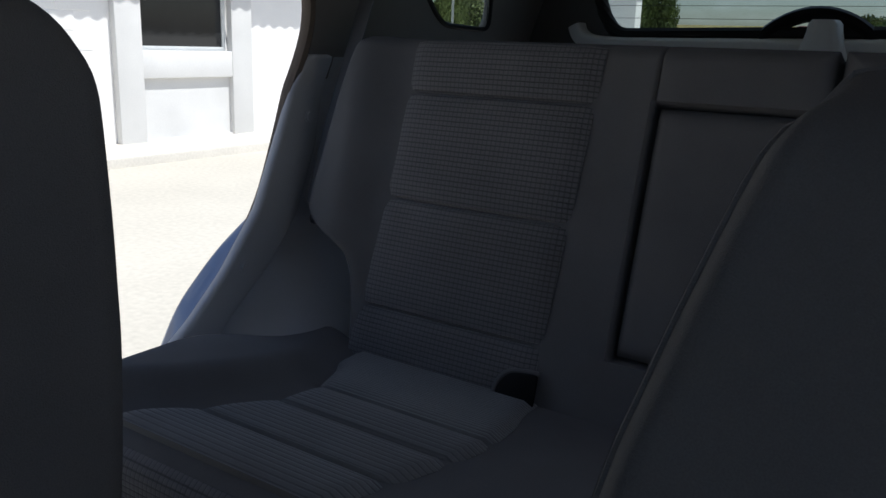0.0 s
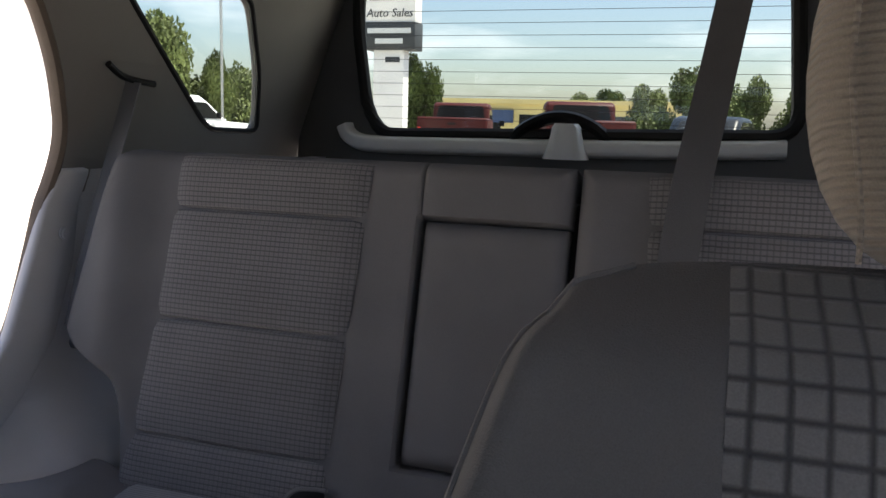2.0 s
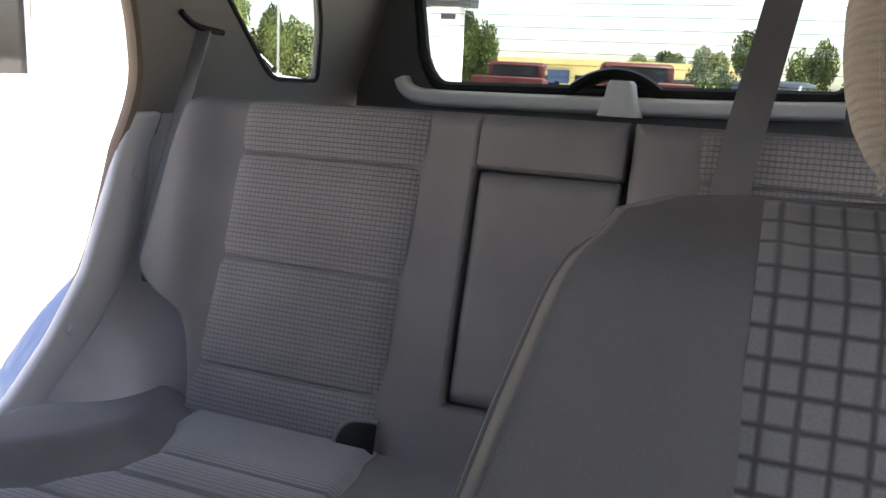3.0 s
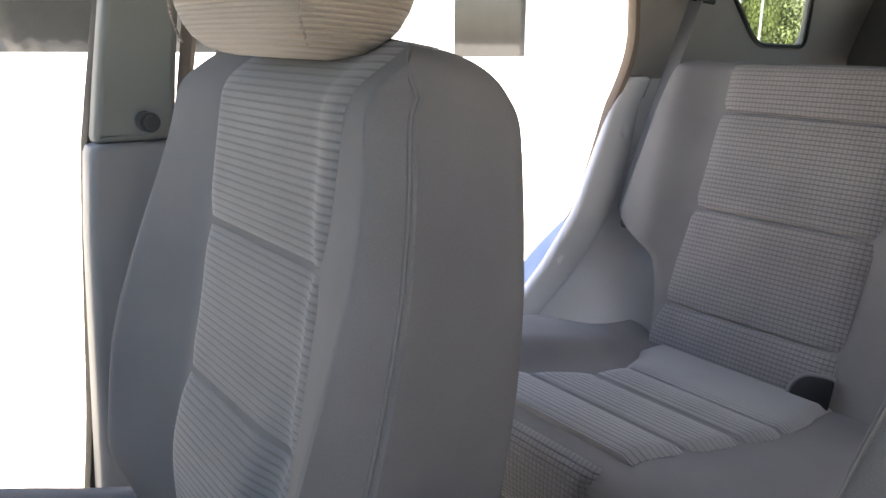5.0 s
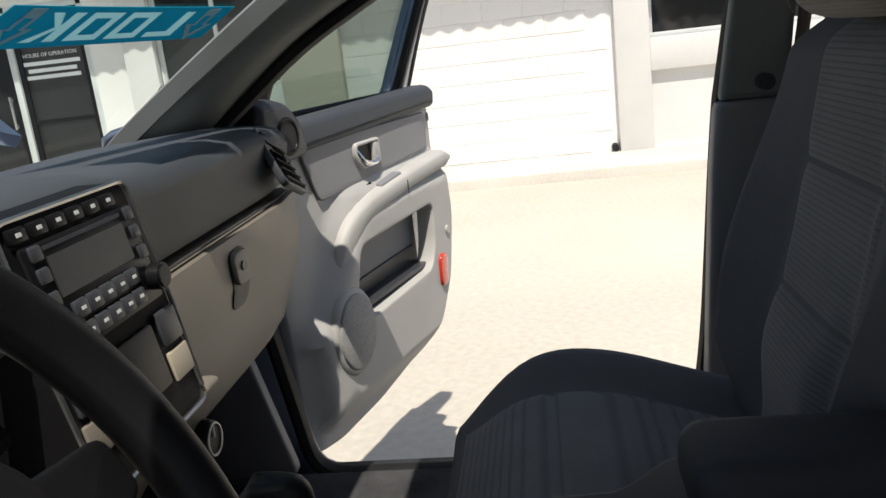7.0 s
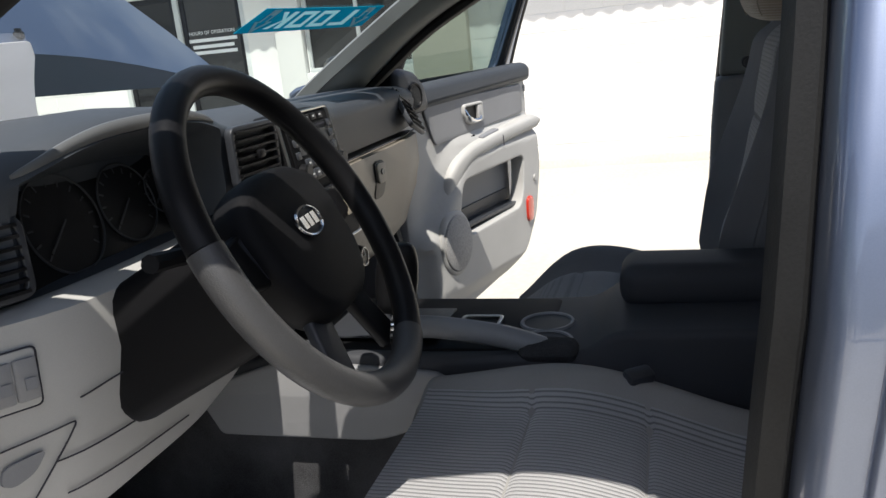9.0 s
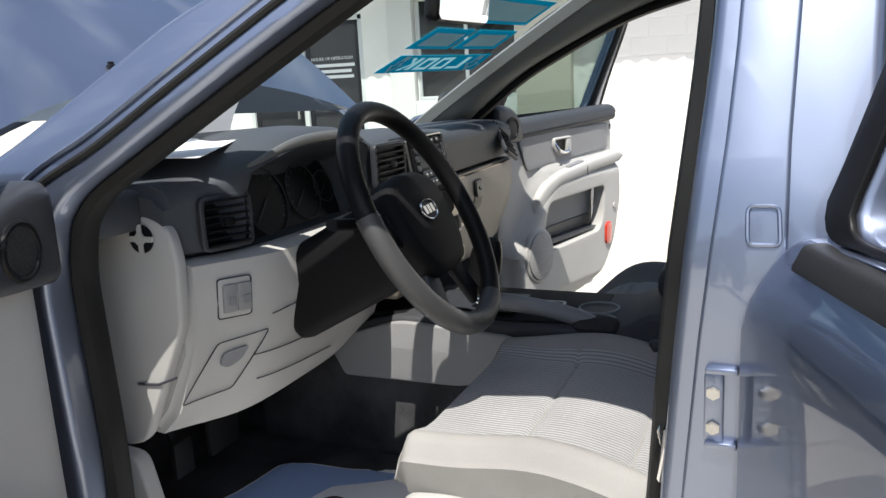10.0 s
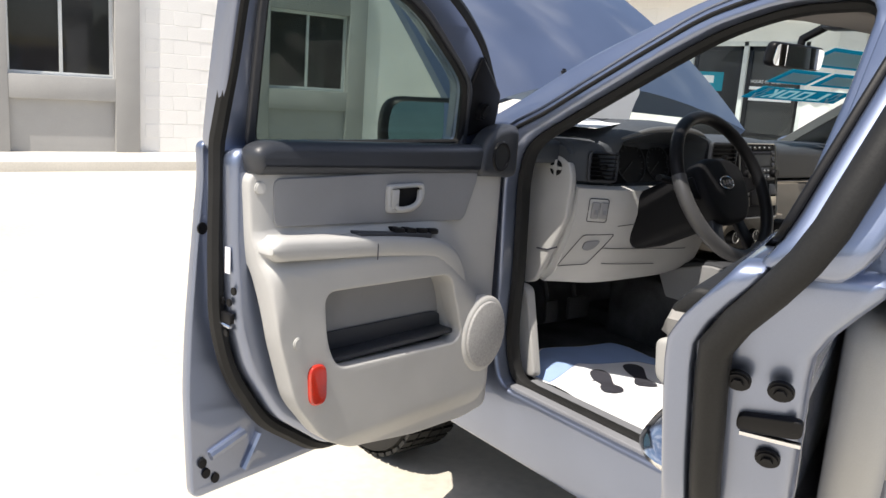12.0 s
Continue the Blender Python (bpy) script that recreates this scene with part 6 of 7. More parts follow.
def run_line(a, b):
    """Distance to the rear of the slope that runs from the speaker up to the armrest."""
    return (a - 0.06) * 0.66 - (b - 0.885) * 0.75 if b > 0.78 else a


def card_relief(a, b):
    """How far the door lining swells: full under the armrest, hollow above it and towards the dashboard."""
    run = smoothstep(-0.02, 0.05, (a - 0.08) * 0.66 - (b - 0.885) * 0.75)
    arm = 0.024 * smoothstep(1.085, 1.045, b) * (1 - 0.55 * smoothstep(1.02, 0.90, b)) * run
    low = 0.046 * smoothstep(0.55, 0.64, b) * smoothstep(1.06, 1.0, b) * smoothstep(0.02, 0.10, run_line(a, b))
    edge = smoothstep(0.905, 0.85, a + 0.10 * smoothstep(0.9, 0.6, b)) * smoothstep(-0.02, 0.06, a)
    return 0.006 + (max(arm, low) + 0.012) * edge


def front_door(side, hinge, angle, label, start, stretch, sink):
    M = door_frame(side, hinge, angle, start, stretch, sink)
    lean = lambda a, b, c: tuple(M @ Vector((a, b, c + lean_in(b))))
    flat = lambda a, b, c: tuple(M @ Vector((a, b, c)))
    belly = lambda b: -0.012 * math.sin(math.pi * min(1, max(0, (b - 0.53) / 0.71)))
    ycuts = [("y", v) for v in (0.6, 0.7, 0.8, 0.9, 1.0, 1.1, 1.18)]
    d = part("front_door", bend(plate([rounded(F_OUT, [0.02, 0.02, 0.02, 0.03, 0.06, 0.03, 0.025, 0.03], 5)], 0.024, 0.006, ycuts), lambda a, b, c: flat(a, b, c + belly(b))), PAINT, car, label)
    part("door_jamb", bend(plate([rounded(F_JAMB, 0.035, 4)], 0.10, 0.016), lambda a, b, c: flat(a, b, c + 0.012)), PAINT, d, "painted inner door panel")
    part("window_frame", bend(plate([rounded(F_WIN_OUT, 0.03, 4), rounded(F_WIN_IN, 0.03, 4)], 0.055, 0.010, [("y", v) for v in (1.3, 1.4, 1.5)]), lambda a, b, c: lean(a, b, c + 0.02)), PAINT, d, "painted window frame")
    part("frame_lining", bend(plate([[(0.53 + (p[0] - 0.53) * 1.055, 1.40 + (p[1] - 1.40) * 1.10) for p in rounded(F_WIN_IN, 0.03, 4)], rounded(F_WIN_IN, 0.03, 4)], 0.012, 0.004, [("y", v) for v in (1.3, 1.4, 1.5)]), lambda a, b, c: lean(a, b, c + 0.073)), TRIM_DARK, d, "dark inner frame lining")
    part("frame_seal", sweep([Vector(lean(p[0], p[1], 0.070)) for p in rounded(F_WIN_IN, 0.03, 4)], circle(0.010, 6), True), RUBBER, d, "black window channel")
    pane = part("window_pane", bend(plate([rounded(F_WIN_IN, 0.03, 4)], 0.004, 0, [("y", v) for v in (1.3, 1.4)]), lambda a, b, c: lean(a, b, c + 0.045)), DOOR_PANE, d, "lightly tinted window")
    pane.visible_shadow = False
    # thick seal round the inner panel, up the frame and down the free end
    ring = [(0.02, 0.575), (0.01, 1.22), (0.02, 1.34), (0.165, 1.465), (0.28, 1.528), (0.42, 1.585), (0.55, 1.612), (0.885, 1.618), (0.938, 1.555), (0.934, 1.487), (0.922, 1.39), (0.914, 1.2), (0.916, 1.04), (0.912, 0.90), (0.878, 0.79), (0.785, 0.665), (0.62, 0.565), (0.25, 0.545)]
    part("door_seal", sweep([Vector(lean(p[0], p[1], 0.062)) for p in rounded(ring, 0.05, 5)], circle(0.016, 8), True), RUBBER, d, "thick black rubber door seal")
    # pressed ribs in the skin's lower corner
    for p, q in (((0.895, 0.60), (0.80, 0.628)), ((0.80, 0.545), (0.755, 0.615))):
        part("pressed_rib", bend(tube([Vector((p[0], p[1], 0.026)), Vector((q[0], q[1], 0.026))], 0.010, 8), flat), PAINT, d, "pressed rib")
    for a, b in ((0.905, 0.565), (0.88, 0.548), (0.915, 0.59)):
        part("drain_plug", bend(cyl(0.011, 0.005, 12, bevel=0.001), lambda p, q, c: flat(a + p, b + q, 0.023 + c)), BLACK, d)

    def trim(a, b, c, base=0.105):
        return tuple(M @ Vector((a, b, base + c + card_relief(a, b))))
    cuts = [("y", 0.56 + 0.015 * i) for i in range(42)] + [("x", 0.02 * i) for i in range(1, 45)]
    part("door_card", bend(plate([rounded(CARD, 0.03, 5), rounded(POCKET, 0.035, 5)], 0.05, 0.005, cuts), lambda a, b, c: trim(a, b, c, 0.075)), TRIM_LIGHT, d, "pale grey moulded door card")
    part("pocket_back", bend(plate([[(0.20, 0.74), (0.74, 0.76), (0.74, 0.98), (0.26, 0.98)]], 0.006), lambda a, b, c: flat(a, b, 0.112 + c)), VINYL, d, "grey pocket back")
    part("pocket_liner", bend(plate([rounded([(0.21, 0.765), (0.71, 0.780), (0.712, 0.850), (0.26, 0.838), (0.22, 0.82)], 0.012, 3)], 0.006, 0.002), lambda a, b, c: flat(a, b, 0.118 + c)), TRIM_DARK, d, "dark lining at the foot of the pocket")
    floor_z = lambda a: 0.797 + 0.012 * (a - 0.3)
    part("pocket_bin", bend(box(0.235, 0.705, -0.006, 0.006, 0.114, 0.168, 0.003), lambda a, b, c: flat(a, floor_z(a) + b, c)), TRIM_DARK, d, "dark pocket floor")
    up = rounded([(0.20, 1.06), (0.15, 1.16), (0.155, 1.182), (0.838, 1.182), (0.835, 1.09), (0.70, 1.085)], 0.02, 4)
    part("upper_card", bend(plate([up], 0.010, 0.003, [("x", 0.1 * i) for i in range(2, 9)]), lambda a, b, c: flat(a, b, 0.134 + c + 0.008 * smoothstep(0.86, 0.78, a))), VINYL, d, "grey vinyl upper panel")
    rail = rounded([(0.015, 1.165), (0.015, 1.235), (0.86, 1.252), (0.898, 1.235), (0.885, 1.19)], [0.01, 0.01, 0.03, 0.03, 0.012], 5)
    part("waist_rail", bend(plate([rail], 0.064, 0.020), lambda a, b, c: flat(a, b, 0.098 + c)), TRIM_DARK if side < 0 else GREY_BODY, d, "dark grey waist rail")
    # padded armrest top with a seam, tray and switches
    way = spline([(0.876, 1.055, 0.150), (0.74, 1.047, 0.150), (0.58, 1.037, 0.150), (0.44, 1.024, 0.150), (0.35, 1.010, 0.149), (0.285, 0.980, 0.147), (0.240, 0.930, 0.143), (0.212, 0.870, 0.136), (0.195, 0.80, 0.122)], 8)
    rings = []
    for n, p in enumerate(way):
        t = n / (len(way) - 1)
        q = (way[min(n + 1, len(way) - 1)] - way[max(n - 1, 0)]).normalized()
        sd = Vector((q.y, -q.x, 0)).normalized()
        h = (0.024 + 0.012 * smoothstep(0.48, 0.72, t)) * (0.35 + 0.65 * smoothstep(0.0, 0.035, t))
        w = 0.043 - 0.008 * smoothstep(0.5, 1.0, t)
        rings.append([p + sd * h * math.copysign(abs(math.cos(r)) ** 0.55, math.cos(r)) + Vector((0, 0, w * math.copysign(abs(math.sin(r)) ** 0.55, math.sin(r)))) for r in [2 * math.pi * m / 24 for m in range(24)]])
    part("armrest", bend(ring_loft(rings), flat), TRIM_LIGHT, d, "padded pale armrest curving down to the speaker", smooth=55)
    part("pad_seam", bend(tube([(0.57, 1.010, 0.1935), (0.57, 1.040, 0.1935), (0.568, 1.055, 0.185)], 0.0014, 6), flat), INK, d, "dark seam")
    tray_z = lambda a: 1.025 + 0.085 * (a - 0.36)
    part("arm_tray", bend(plate([rounded([(0.36, 0.142), (0.62, 0.142), (0.62, 0.182), (0.36, 0.182)] if side < 0 else [(0.45, 0.150), (0.57, 0.150), (0.57, 0.180), (0.45, 0.180)], 0.012 if side < 0 else 0.006, 4)], 0.016, 0.004), lambda a, c, b: flat(a, tray_z(a) + 0.006 + b, c)), TRIM_DARK if side < 0 else TRIM_MID, d, "recessed switch tray")
    for i in range(8 if side < 0 else 1):
        a, r = (0.335 if side < 0 else 0.405) + (i % 4) * 0.042, (i // 4) * 0.019
        part("window_switch", bend(box(a, a + 0.034, 0.014, 0.028, 0.144 + r, 0.161 + r, 0.005), lambda p, q, c: flat(p, tray_z(p) + q + 0.004, c)), BLACK, d, "black window switch")
    # inside handle
    cup = rounded([(0.374, 1.130), (0.378, 1.158), (0.508, 1.158), (0.506, 1.097), (0.415, 1.095), (0.385, 1.110)], 0.012, 4)
    cup_in = rounded([(0.386, 1.132), (0.388, 1.149), (0.497, 1.149), (0.495, 1.107), (0.418, 1.105), (0.395, 1.116)], 0.010, 4)
    part("handle_bezel", bend(plate([cup, cup_in], 0.016, 0.005), lambda a, b, c: flat(a, b, 0.146 + c)), TRIM_LIGHT, d, "pale handle bezel")
    part("handle_cup", bend(plate([cup_in], 0.003), lambda a, b, c: flat(a, b, 0.150 + c)), BLACK, d)
    part("inside_handle", bend(tube(spline([(0.388, 1.140, 0.155), (0.402, 1.118, 0.163), (0.43, 1.106, 0.165), (0.468, 1.104, 0.163), (0.482, 1.112, 0.160)], 5), 0.0065, 8), flat), CHROME if side > 0 else TRIM_LIGHT, d, "curved door pull")
    part("lock_button", bend(box(0.470, 0.496, 1.106, 1.148, 0.150, 0.163, 0.003), flat), TRIM_LIGHT, d, "pale lock button")
    # speaker with a punched grille
    sx = 0.125 if side < 0 else 0.20
    sm = M @ pose(sx, 0.775, 0.172)
    part("speaker_surround", bend(plate([[(0.098 * math.cos(t), 0.098 * math.sin(t)) for t in [2 * math.pi * i / 44 for i in range(44)]]], 0.034, 0.012), lambda a, b, c: tuple(sm @ Vector((a, b, c - 0.010)))), TRIM_LIGHT, d, "pale speaker surround")
    part("speaker_grille", bend(plate([[(0.084 * math.cos(t), 0.084 * math.sin(t)) for t in [2 * math.pi * i / 44 for i in range(44)]]], 0.010, 0.004), lambda a, b, c: tuple(sm @ Vector((a, b, c + 0.019 + 0.010 * (1 - (a * a + b * b) / 0.0071))))), grille_mat(), d, "punched speaker grille")
    # reflector, screw plugs
    part("door_reflector", bend(plate([rounded([(0.712, 0.728), (0.716, 0.815), (0.770, 0.815), (0.762, 0.728)], 0.026, 6)], 0.012, 0.005), lambda a, b, c: trim(a, b, c, 0.121)), RED_LENS, d, "red reflector")
    for a, b in ((0.868, 1.165), (0.80, 0.868)):
        part("screw_plug", bend(cyl(0.012, 0.008, 14, bevel=0.002), lambda p, q, c: trim(a + p, b + q, c, 0.122)), TRIM_LIGHT, d, "round screw plug")
    # tweeter and sail panel
    sail = rounded([(-0.01, 1.155), (-0.01, 1.285), (0.04, 1.290), (0.105, 1.275), (0.15, 1.235), (0.165, 1.165)], 0.025, 5)
    part("tweeter_panel", bend(plate([sail], 0.065, 0.020), lambda a, b, c: flat(a, b, 0.105 + c)), TRIM_DARK, d, "dark sail panel")
    part("tweeter_rim", tube([Vector(flat(0.080 + 0.034 * math.cos(t), 1.212 + 0.033 * math.sin(t), 0.170)) for t in [2 * math.pi * i / 30 for i in range(30)]], 0.005, 8, True), BLACK, d, "black tweeter rim")
    part("tweeter", bend(cyl(0.030, 0.004, 24, bevel=0.001), lambda a, b, c: flat(0.080 + a, 1.212 + b, 0.168 + c)), grille_dark(), d, "round black tweeter")
    tri = rounded([(0.005, 1.275), (0.03, 1.36), (0.165, 1.445), (0.180, 1.36), (0.145, 1.25), (0.10, 1.255)], 0.012, 3)
    part("sail_panel", bend(plate([tri], 0.024, 0.008), lambda a, b, c: lean(a, b, c + 0.06)), BLACK, d, "black mirror panel")
    part("mirror_knob", bend(cyl(0.020, 0.026, 18, bevel=0.005), lambda a, b, c: lean(0.105 + a, 1.315 + b, c + 0.082)), BLACK, d, "round black adjuster")
    # door mirror
    mm = M @ pose(0.100, 1.252, -0.055, -4, 41, 0)
    sh = rounded([(-0.135, -0.080), (0.125, -0.092), (0.142, 0.0), (0.125, 0.084), (-0.12, 0.090), (-0.148, 0.02)], 0.05, 6)
    house = part("mirror_housing", bend(plate([sh], 0.11, 0.03), lambda a, b, c: tuple(mm @ Vector((a, b, c - 0.07)))), BLACK, d, "black door mirror")
    gl = [(p[0] * 0.86, p[1] * 0.84) for p in sh]
    part("mirror_glass", bend(plate([gl], 0.002), lambda a, b, c: tuple(mm @ Vector((a, b, 0.0405 + c - 0.02 * b + 0.0015)))), MIRROR, house, "mirror glass")
    part("mirror_foot", bend(box(-0.20, -0.10, -0.06, 0.0, -0.01, 0.075, 0.015), lambda a, b, c: tuple(mm @ Vector((a, b, c)))), BLACK, house)
    # free end: latch, bolts, label
    part("latch", bend(box(0.900, 0.9115, 0.902, 0.922, 0.068, 0.108, 0.002), flat), BLACK, d, "dark door latch")
    part("latch_lip", bend(tube([(0.912, 0.900, 0.066), (0.912, 0.898, 0.11)], 0.0035, 6), flat), CHROME, d, "bright latch lip")
    for b, c0 in ((0.943, 0.075), (0.943, 0.098), (0.882, 0.09), (0.968, 0.112)):
        part("latch_bolt", bend(cyl(0.008, 0.005, 12, bevel=0.001), lambda p, q, c: flat(0.904 + c, b + p, c0 + q)), BLACK, d, "black latch bolt")
    part("end_grommet", bend(cyl(0.012, 0.004, 14), lambda p, q, c: flat(0.922 + p, 1.075 + q, 0.024 + c)), BLACK, d, "black grommet")
    part("end_label", bend(box(0.0, 0.0015, 1.00, 1.05, 0.088, 0.104), lambda a, b, c: flat(0.9095 + a, b, c)), PAPER, d, "white label")
    part("outer_handle", bend(box(0.74, 0.90, 1.08, 1.105, -0.04, -0.020, 0.006), flat), PAINT, d)
    return d


def grille_dark():
    return bpy.data.materials.get("tweeter_mesh") or surface("tweeter_mesh", (0.02, 0.02, 0.02), 0.7, 0, 300, 0.5, 900, 0.4)


def grille_mat():
    return bpy.data.materials.get("speaker_mesh") or surface("speaker_mesh", (0.33, 0.325, 0.32), 0.7, 0, 200, 0.13, 420, 0.6)


front_door(-1, Vector((-0.86, 0.95, 0)), 78, "open front door with pale grey lining and door mirror", 0.04, 0.87, 0.022)
front_door(1, Vector((0.86, 0.95, 0)), 72.5, "open front door, its pale lining in the sun", 0.022, 0.87, 0.022)

# rear doors, both open
R_OUT = [(0.0, 0.56), (0.0, 1.24), (0.955, 1.27), (0.908, 1.13), (0.865, 1.04), (0.765, 0.92), (0.655, 0.77), (0.545, 0.63), (0.485, 0.555)]
R_WIN_OUT = [(0.03, 1.22), (0.025, 1.60), (0.70, 1.61), (0.80, 1.56), (0.88, 1.46), (0.952, 1.26)]
R_WIN_IN = [(0.07, 1.25), (0.07, 1.545), (0.66, 1.555), (0.74, 1.52), (0.81, 1.43), (0.862, 1.265)]
R_EDGE = [(0.925, 1.40), (0.955, 1.275), (0.908, 1.13), (0.865, 1.04), (0.765, 0.92), (0.655, 0.77), (0.545, 0.63), (0.47, 0.55)]


def rear_door(side, hinge, angle, label):
    M = door_frame(side, hinge, angle)
    def lean(a, b, c):
        far = smoothstep(0.1, 0.8, a)
        return tuple(M @ Vector((a, b, c + 0.036 * (1 - far) * smoothstep(1.155, 1.25, b) + 0.012 * smoothstep(1.19, 1.29, b) - 0.042 * far * smoothstep(1.29, 1.19, b) - 0.03 * far * smoothstep(1.05, 0.90, b) + 0.38 * max(0, b - 1.27))))
    flat = lambda a, b, c: tuple(M @ Vector((a, b, c)))
    ycuts = [("y", v) for v in (0.7, 0.8, 0.88, 0.94, 0.98, 1.02, 1.08, 1.11, 1.14, 1.16, 1.18, 1.2, 1.22, 1.24, 1.26)]
    inset = [(p[0] - 0.018 * smoothstep(0.3, 0.5, p[0]), p[1]) for p in rounded(R_OUT, 0.03, 4)]
    d = part("rear_door", bend(plate([rounded(R_OUT, 0.03, 4)], 0.022, 0.006, ycuts), lean), PAINT, car, label)
    part("door_jamb", bend(plate([inset], 0.090, 0.014, ycuts), lambda a, b, c: lean(a, b, c + 0.012)), PAINT, d, "painted inner door panel")
    part("window_frame", bend(plate([rounded(R_WIN_OUT, 0.03, 4), rounded(R_WIN_IN, 0.03, 4)], 0.06, 0.010, [("y", v) for v in (1.3, 1.4, 1.5)]), lambda a, b, c: lean(a, b, c + 0.012)), PAINT, d, "painted window frame")
    part("frame_cover", bend(plate([rounded([(p[0] + (0.006 if p[0] < 0.1 else -0.010), p[1] + (0.022 if p[1] < 1.3 else -0.008)) for p in R_WIN_OUT], 0.03, 4), rounded(R_WIN_IN, 0.03, 4)], 0.007, 0.002, [("y", v) for v in (1.3, 1.4, 1.5)]), lambda a, b, c: lean(a, b, c + 0.005)), BLACK, d, "black outer window surround")
    pane = part("window_pane", bend(plate([rounded(R_WIN_IN, 0.03, 4)], 0.004, 0, [("y", v) for v in (1.3, 1.4)]), lambda a, b, c: lean(a, b, c + 0.035)), glass("dark_tint", (0.22, 0.26, 0.27)), d, "dark tinted window")
    pane.visible_shadow = False
    part("waist_strip", bend(box(0.045, 0.93, 1.220, 1.242, -0.012, 0.01, 0.005), lean), RUBBER, d, "black waist strip")
    edge = [Vector(lean(p[0] - 0.008, p[1], 0.036)) for p in spline([Vector((a, b, 0)) for a, b in R_EDGE], 6)]
    part("door_seal", sweep(edge, circle(0.0125, 10), False), RUBBER, d, "thick black rubber edge seal")
    card = rounded([(0.04, 0.62), (0.04, 1.20), (0.74, 1.20), (0.72, 1.08), (0.68, 1.0), (0.60, 0.86), (0.50, 0.72), (0.42, 0.62)], 0.05, 5)
    part("door_card", bend(plate([card], 0.055, 0.02), lambda a, b, c: flat(a, b, 0.075 + c)), TRIM_LIGHT, d, "pale grey door card")
    part("waist_rail", bend(plate([rounded([(0.02, 1.19), (0.02, 1.26), (0.76, 1.26), (0.76, 1.19)], 0.015, 3)], 0.03, 0.010), lambda a, b, c: flat(a, b, 0.105 + c)), TRIM_DARK, d, "dark waist rail")
    part("armrest", bend(box(0.14, 0.62, 1.0, 1.06, 0.11, 0.17, 0.02, 3), flat), TRIM_LIGHT, d, "pale armrest")
    # outer pull handle
    grip = spline([(0.655, 1.05, 0.0), (0.675, 1.052, -0.045), (0.74, 1.055, -0.056), (0.80, 1.055, -0.048), (0.825, 1.055, 0.0)], 5)
    part("outer_handle", bend(sweep(grip, circle(0.019, 12, 1.5, 0.7), False, Vector((0, 1, 0))), flat), CHROME, d, "bright door handle")
    # latch end: slot with a bright lip, three screws, plug and label
    n = (Vector((0.908, 1.13)) - Vector((0.865, 1.04))).normalized()
    E = lambda s, w, o: Vector((0.846 + n.x * s + n.y * o, 1.04 + n.y * s - n.x * o, w - 0.042))
    for s, w in ((0.150, 0.054), (0.148, 0.084), (0.075, 0.080)):
        c = E(s, w, 0.0)
        bolt = join(cyl(0.0095, 0.006, 16, bevel=0.0015), bend(cyl(0.0045, 0.008, 6), lambda p, q, r: (p, q, r)))
        bend(bolt, lambda p, q, r: tuple(M @ (c + Vector((n.x * p + n.y * r, n.y * p - n.x * r, q)))))
        part("latch_bolt", bolt, BLACK, d, "black latch screw")
    part("latch", bend(plate([rounded([(0.098, 0.055), (0.103, 0.102), (0.122, 0.102), (0.115, 0.055)], 0.007, 4)], 0.006, 0.001), lambda s, w, o: tuple(M @ E(s, w, o - 0.002))), BLACK, d, "dark latch slot")
    part("latch_lip", bend(tube([(0.097, 0.058, 0.003), (0.097, 0.102, 0.003)], 0.003, 6), lambda s, w, o: tuple(M @ E(s, w, o))), CHROME, d, "bright latch lip")
    part("end_label", bend(box(-0.06, 0.0, 0.062, 0.074, 0.0, 0.0015), lambda s, w, o: tuple(M @ (E(0, w, o + 0.002) + Vector((s * 0.64, s * 0.77, 0))))), PAPER, d, "white label")
    return d


rear_door(-1, Vector((-0.885, 0.003, 0)), 65.5, "open rear door in blue metallic paint with bright handle")

# door strikers, check straps and hinges on the left pillars
part("door_striker", join(tube([(-0.795, 0.072, 0.985), (-0.835, 0.072, 0.985), (-0.835, 0.072, 1.035), (-0.795, 0.072, 1.035)], 0.006, 8), box(-0.815, -0.790, 0.035, 0.075, 0.965, 1.055, 0.003)), CHROME, car, "bright steel door striker")
hinge_ob = part("door_hinge", join(box(-0.8775, -0.863, 0.014, 0.031, 1.048, 1.114, 0.003), *[box(-0.883, -0.863, 0.002, 0.030, z - 0.003, z + 0.003, 0.002) for z in (1.048, 1.118)]), PAINT, car, "painted steel door hinge")
for z in (1.064, 1.097):
    part("hinge_bolt", bend(cyl(0.0065, 0.005, 6, bevel=0.001), lambda a, b, c: (-0.877 - c, 0.023 + a, z + b)), STEEL, hinge_ob, "steel bolt")
part("pillar_label", box(-0.806, -0.79, 0.0735, 0.0755, 0.80, 0.90), PAPER, car, "white printed label")
part("plug_socket", box(-0.82, -0.79, 0.078, 0.092, 0.74, 0.79, 0.004), BLACK, car, "black door switch")

# ---- loose things in the car ----
mat_pts = rounded([(-0.69, 0.42), (-0.19, 0.46), (-0.19, 0.74), (-0.27, 0.945), (-0.40, 0.965), (-0.52, 1.00), (-0.69, 0.90)], 0.012, 3)
def crumple(a, b, c):
    return (a, b, 0.579 + c + 0.006 * math.sin(a * 19 + b * 7) * math.sin(b * 23) + 0.012 * smoothstep(0.80, 0.93, b))
grid_cuts = [("x", -0.66 + 0.04 * i) for i in range(12)] + [("y", 0.44 + 0.04 * i) for i in range(14)]
paper_mat = tagged(link("paper_floor_mat", bend(plate([mat_pts], 0.0015, 0, grid_cuts), crumple), PAPER), "white paper floor mat with printed shoe soles on dark carpet", "floor mat")
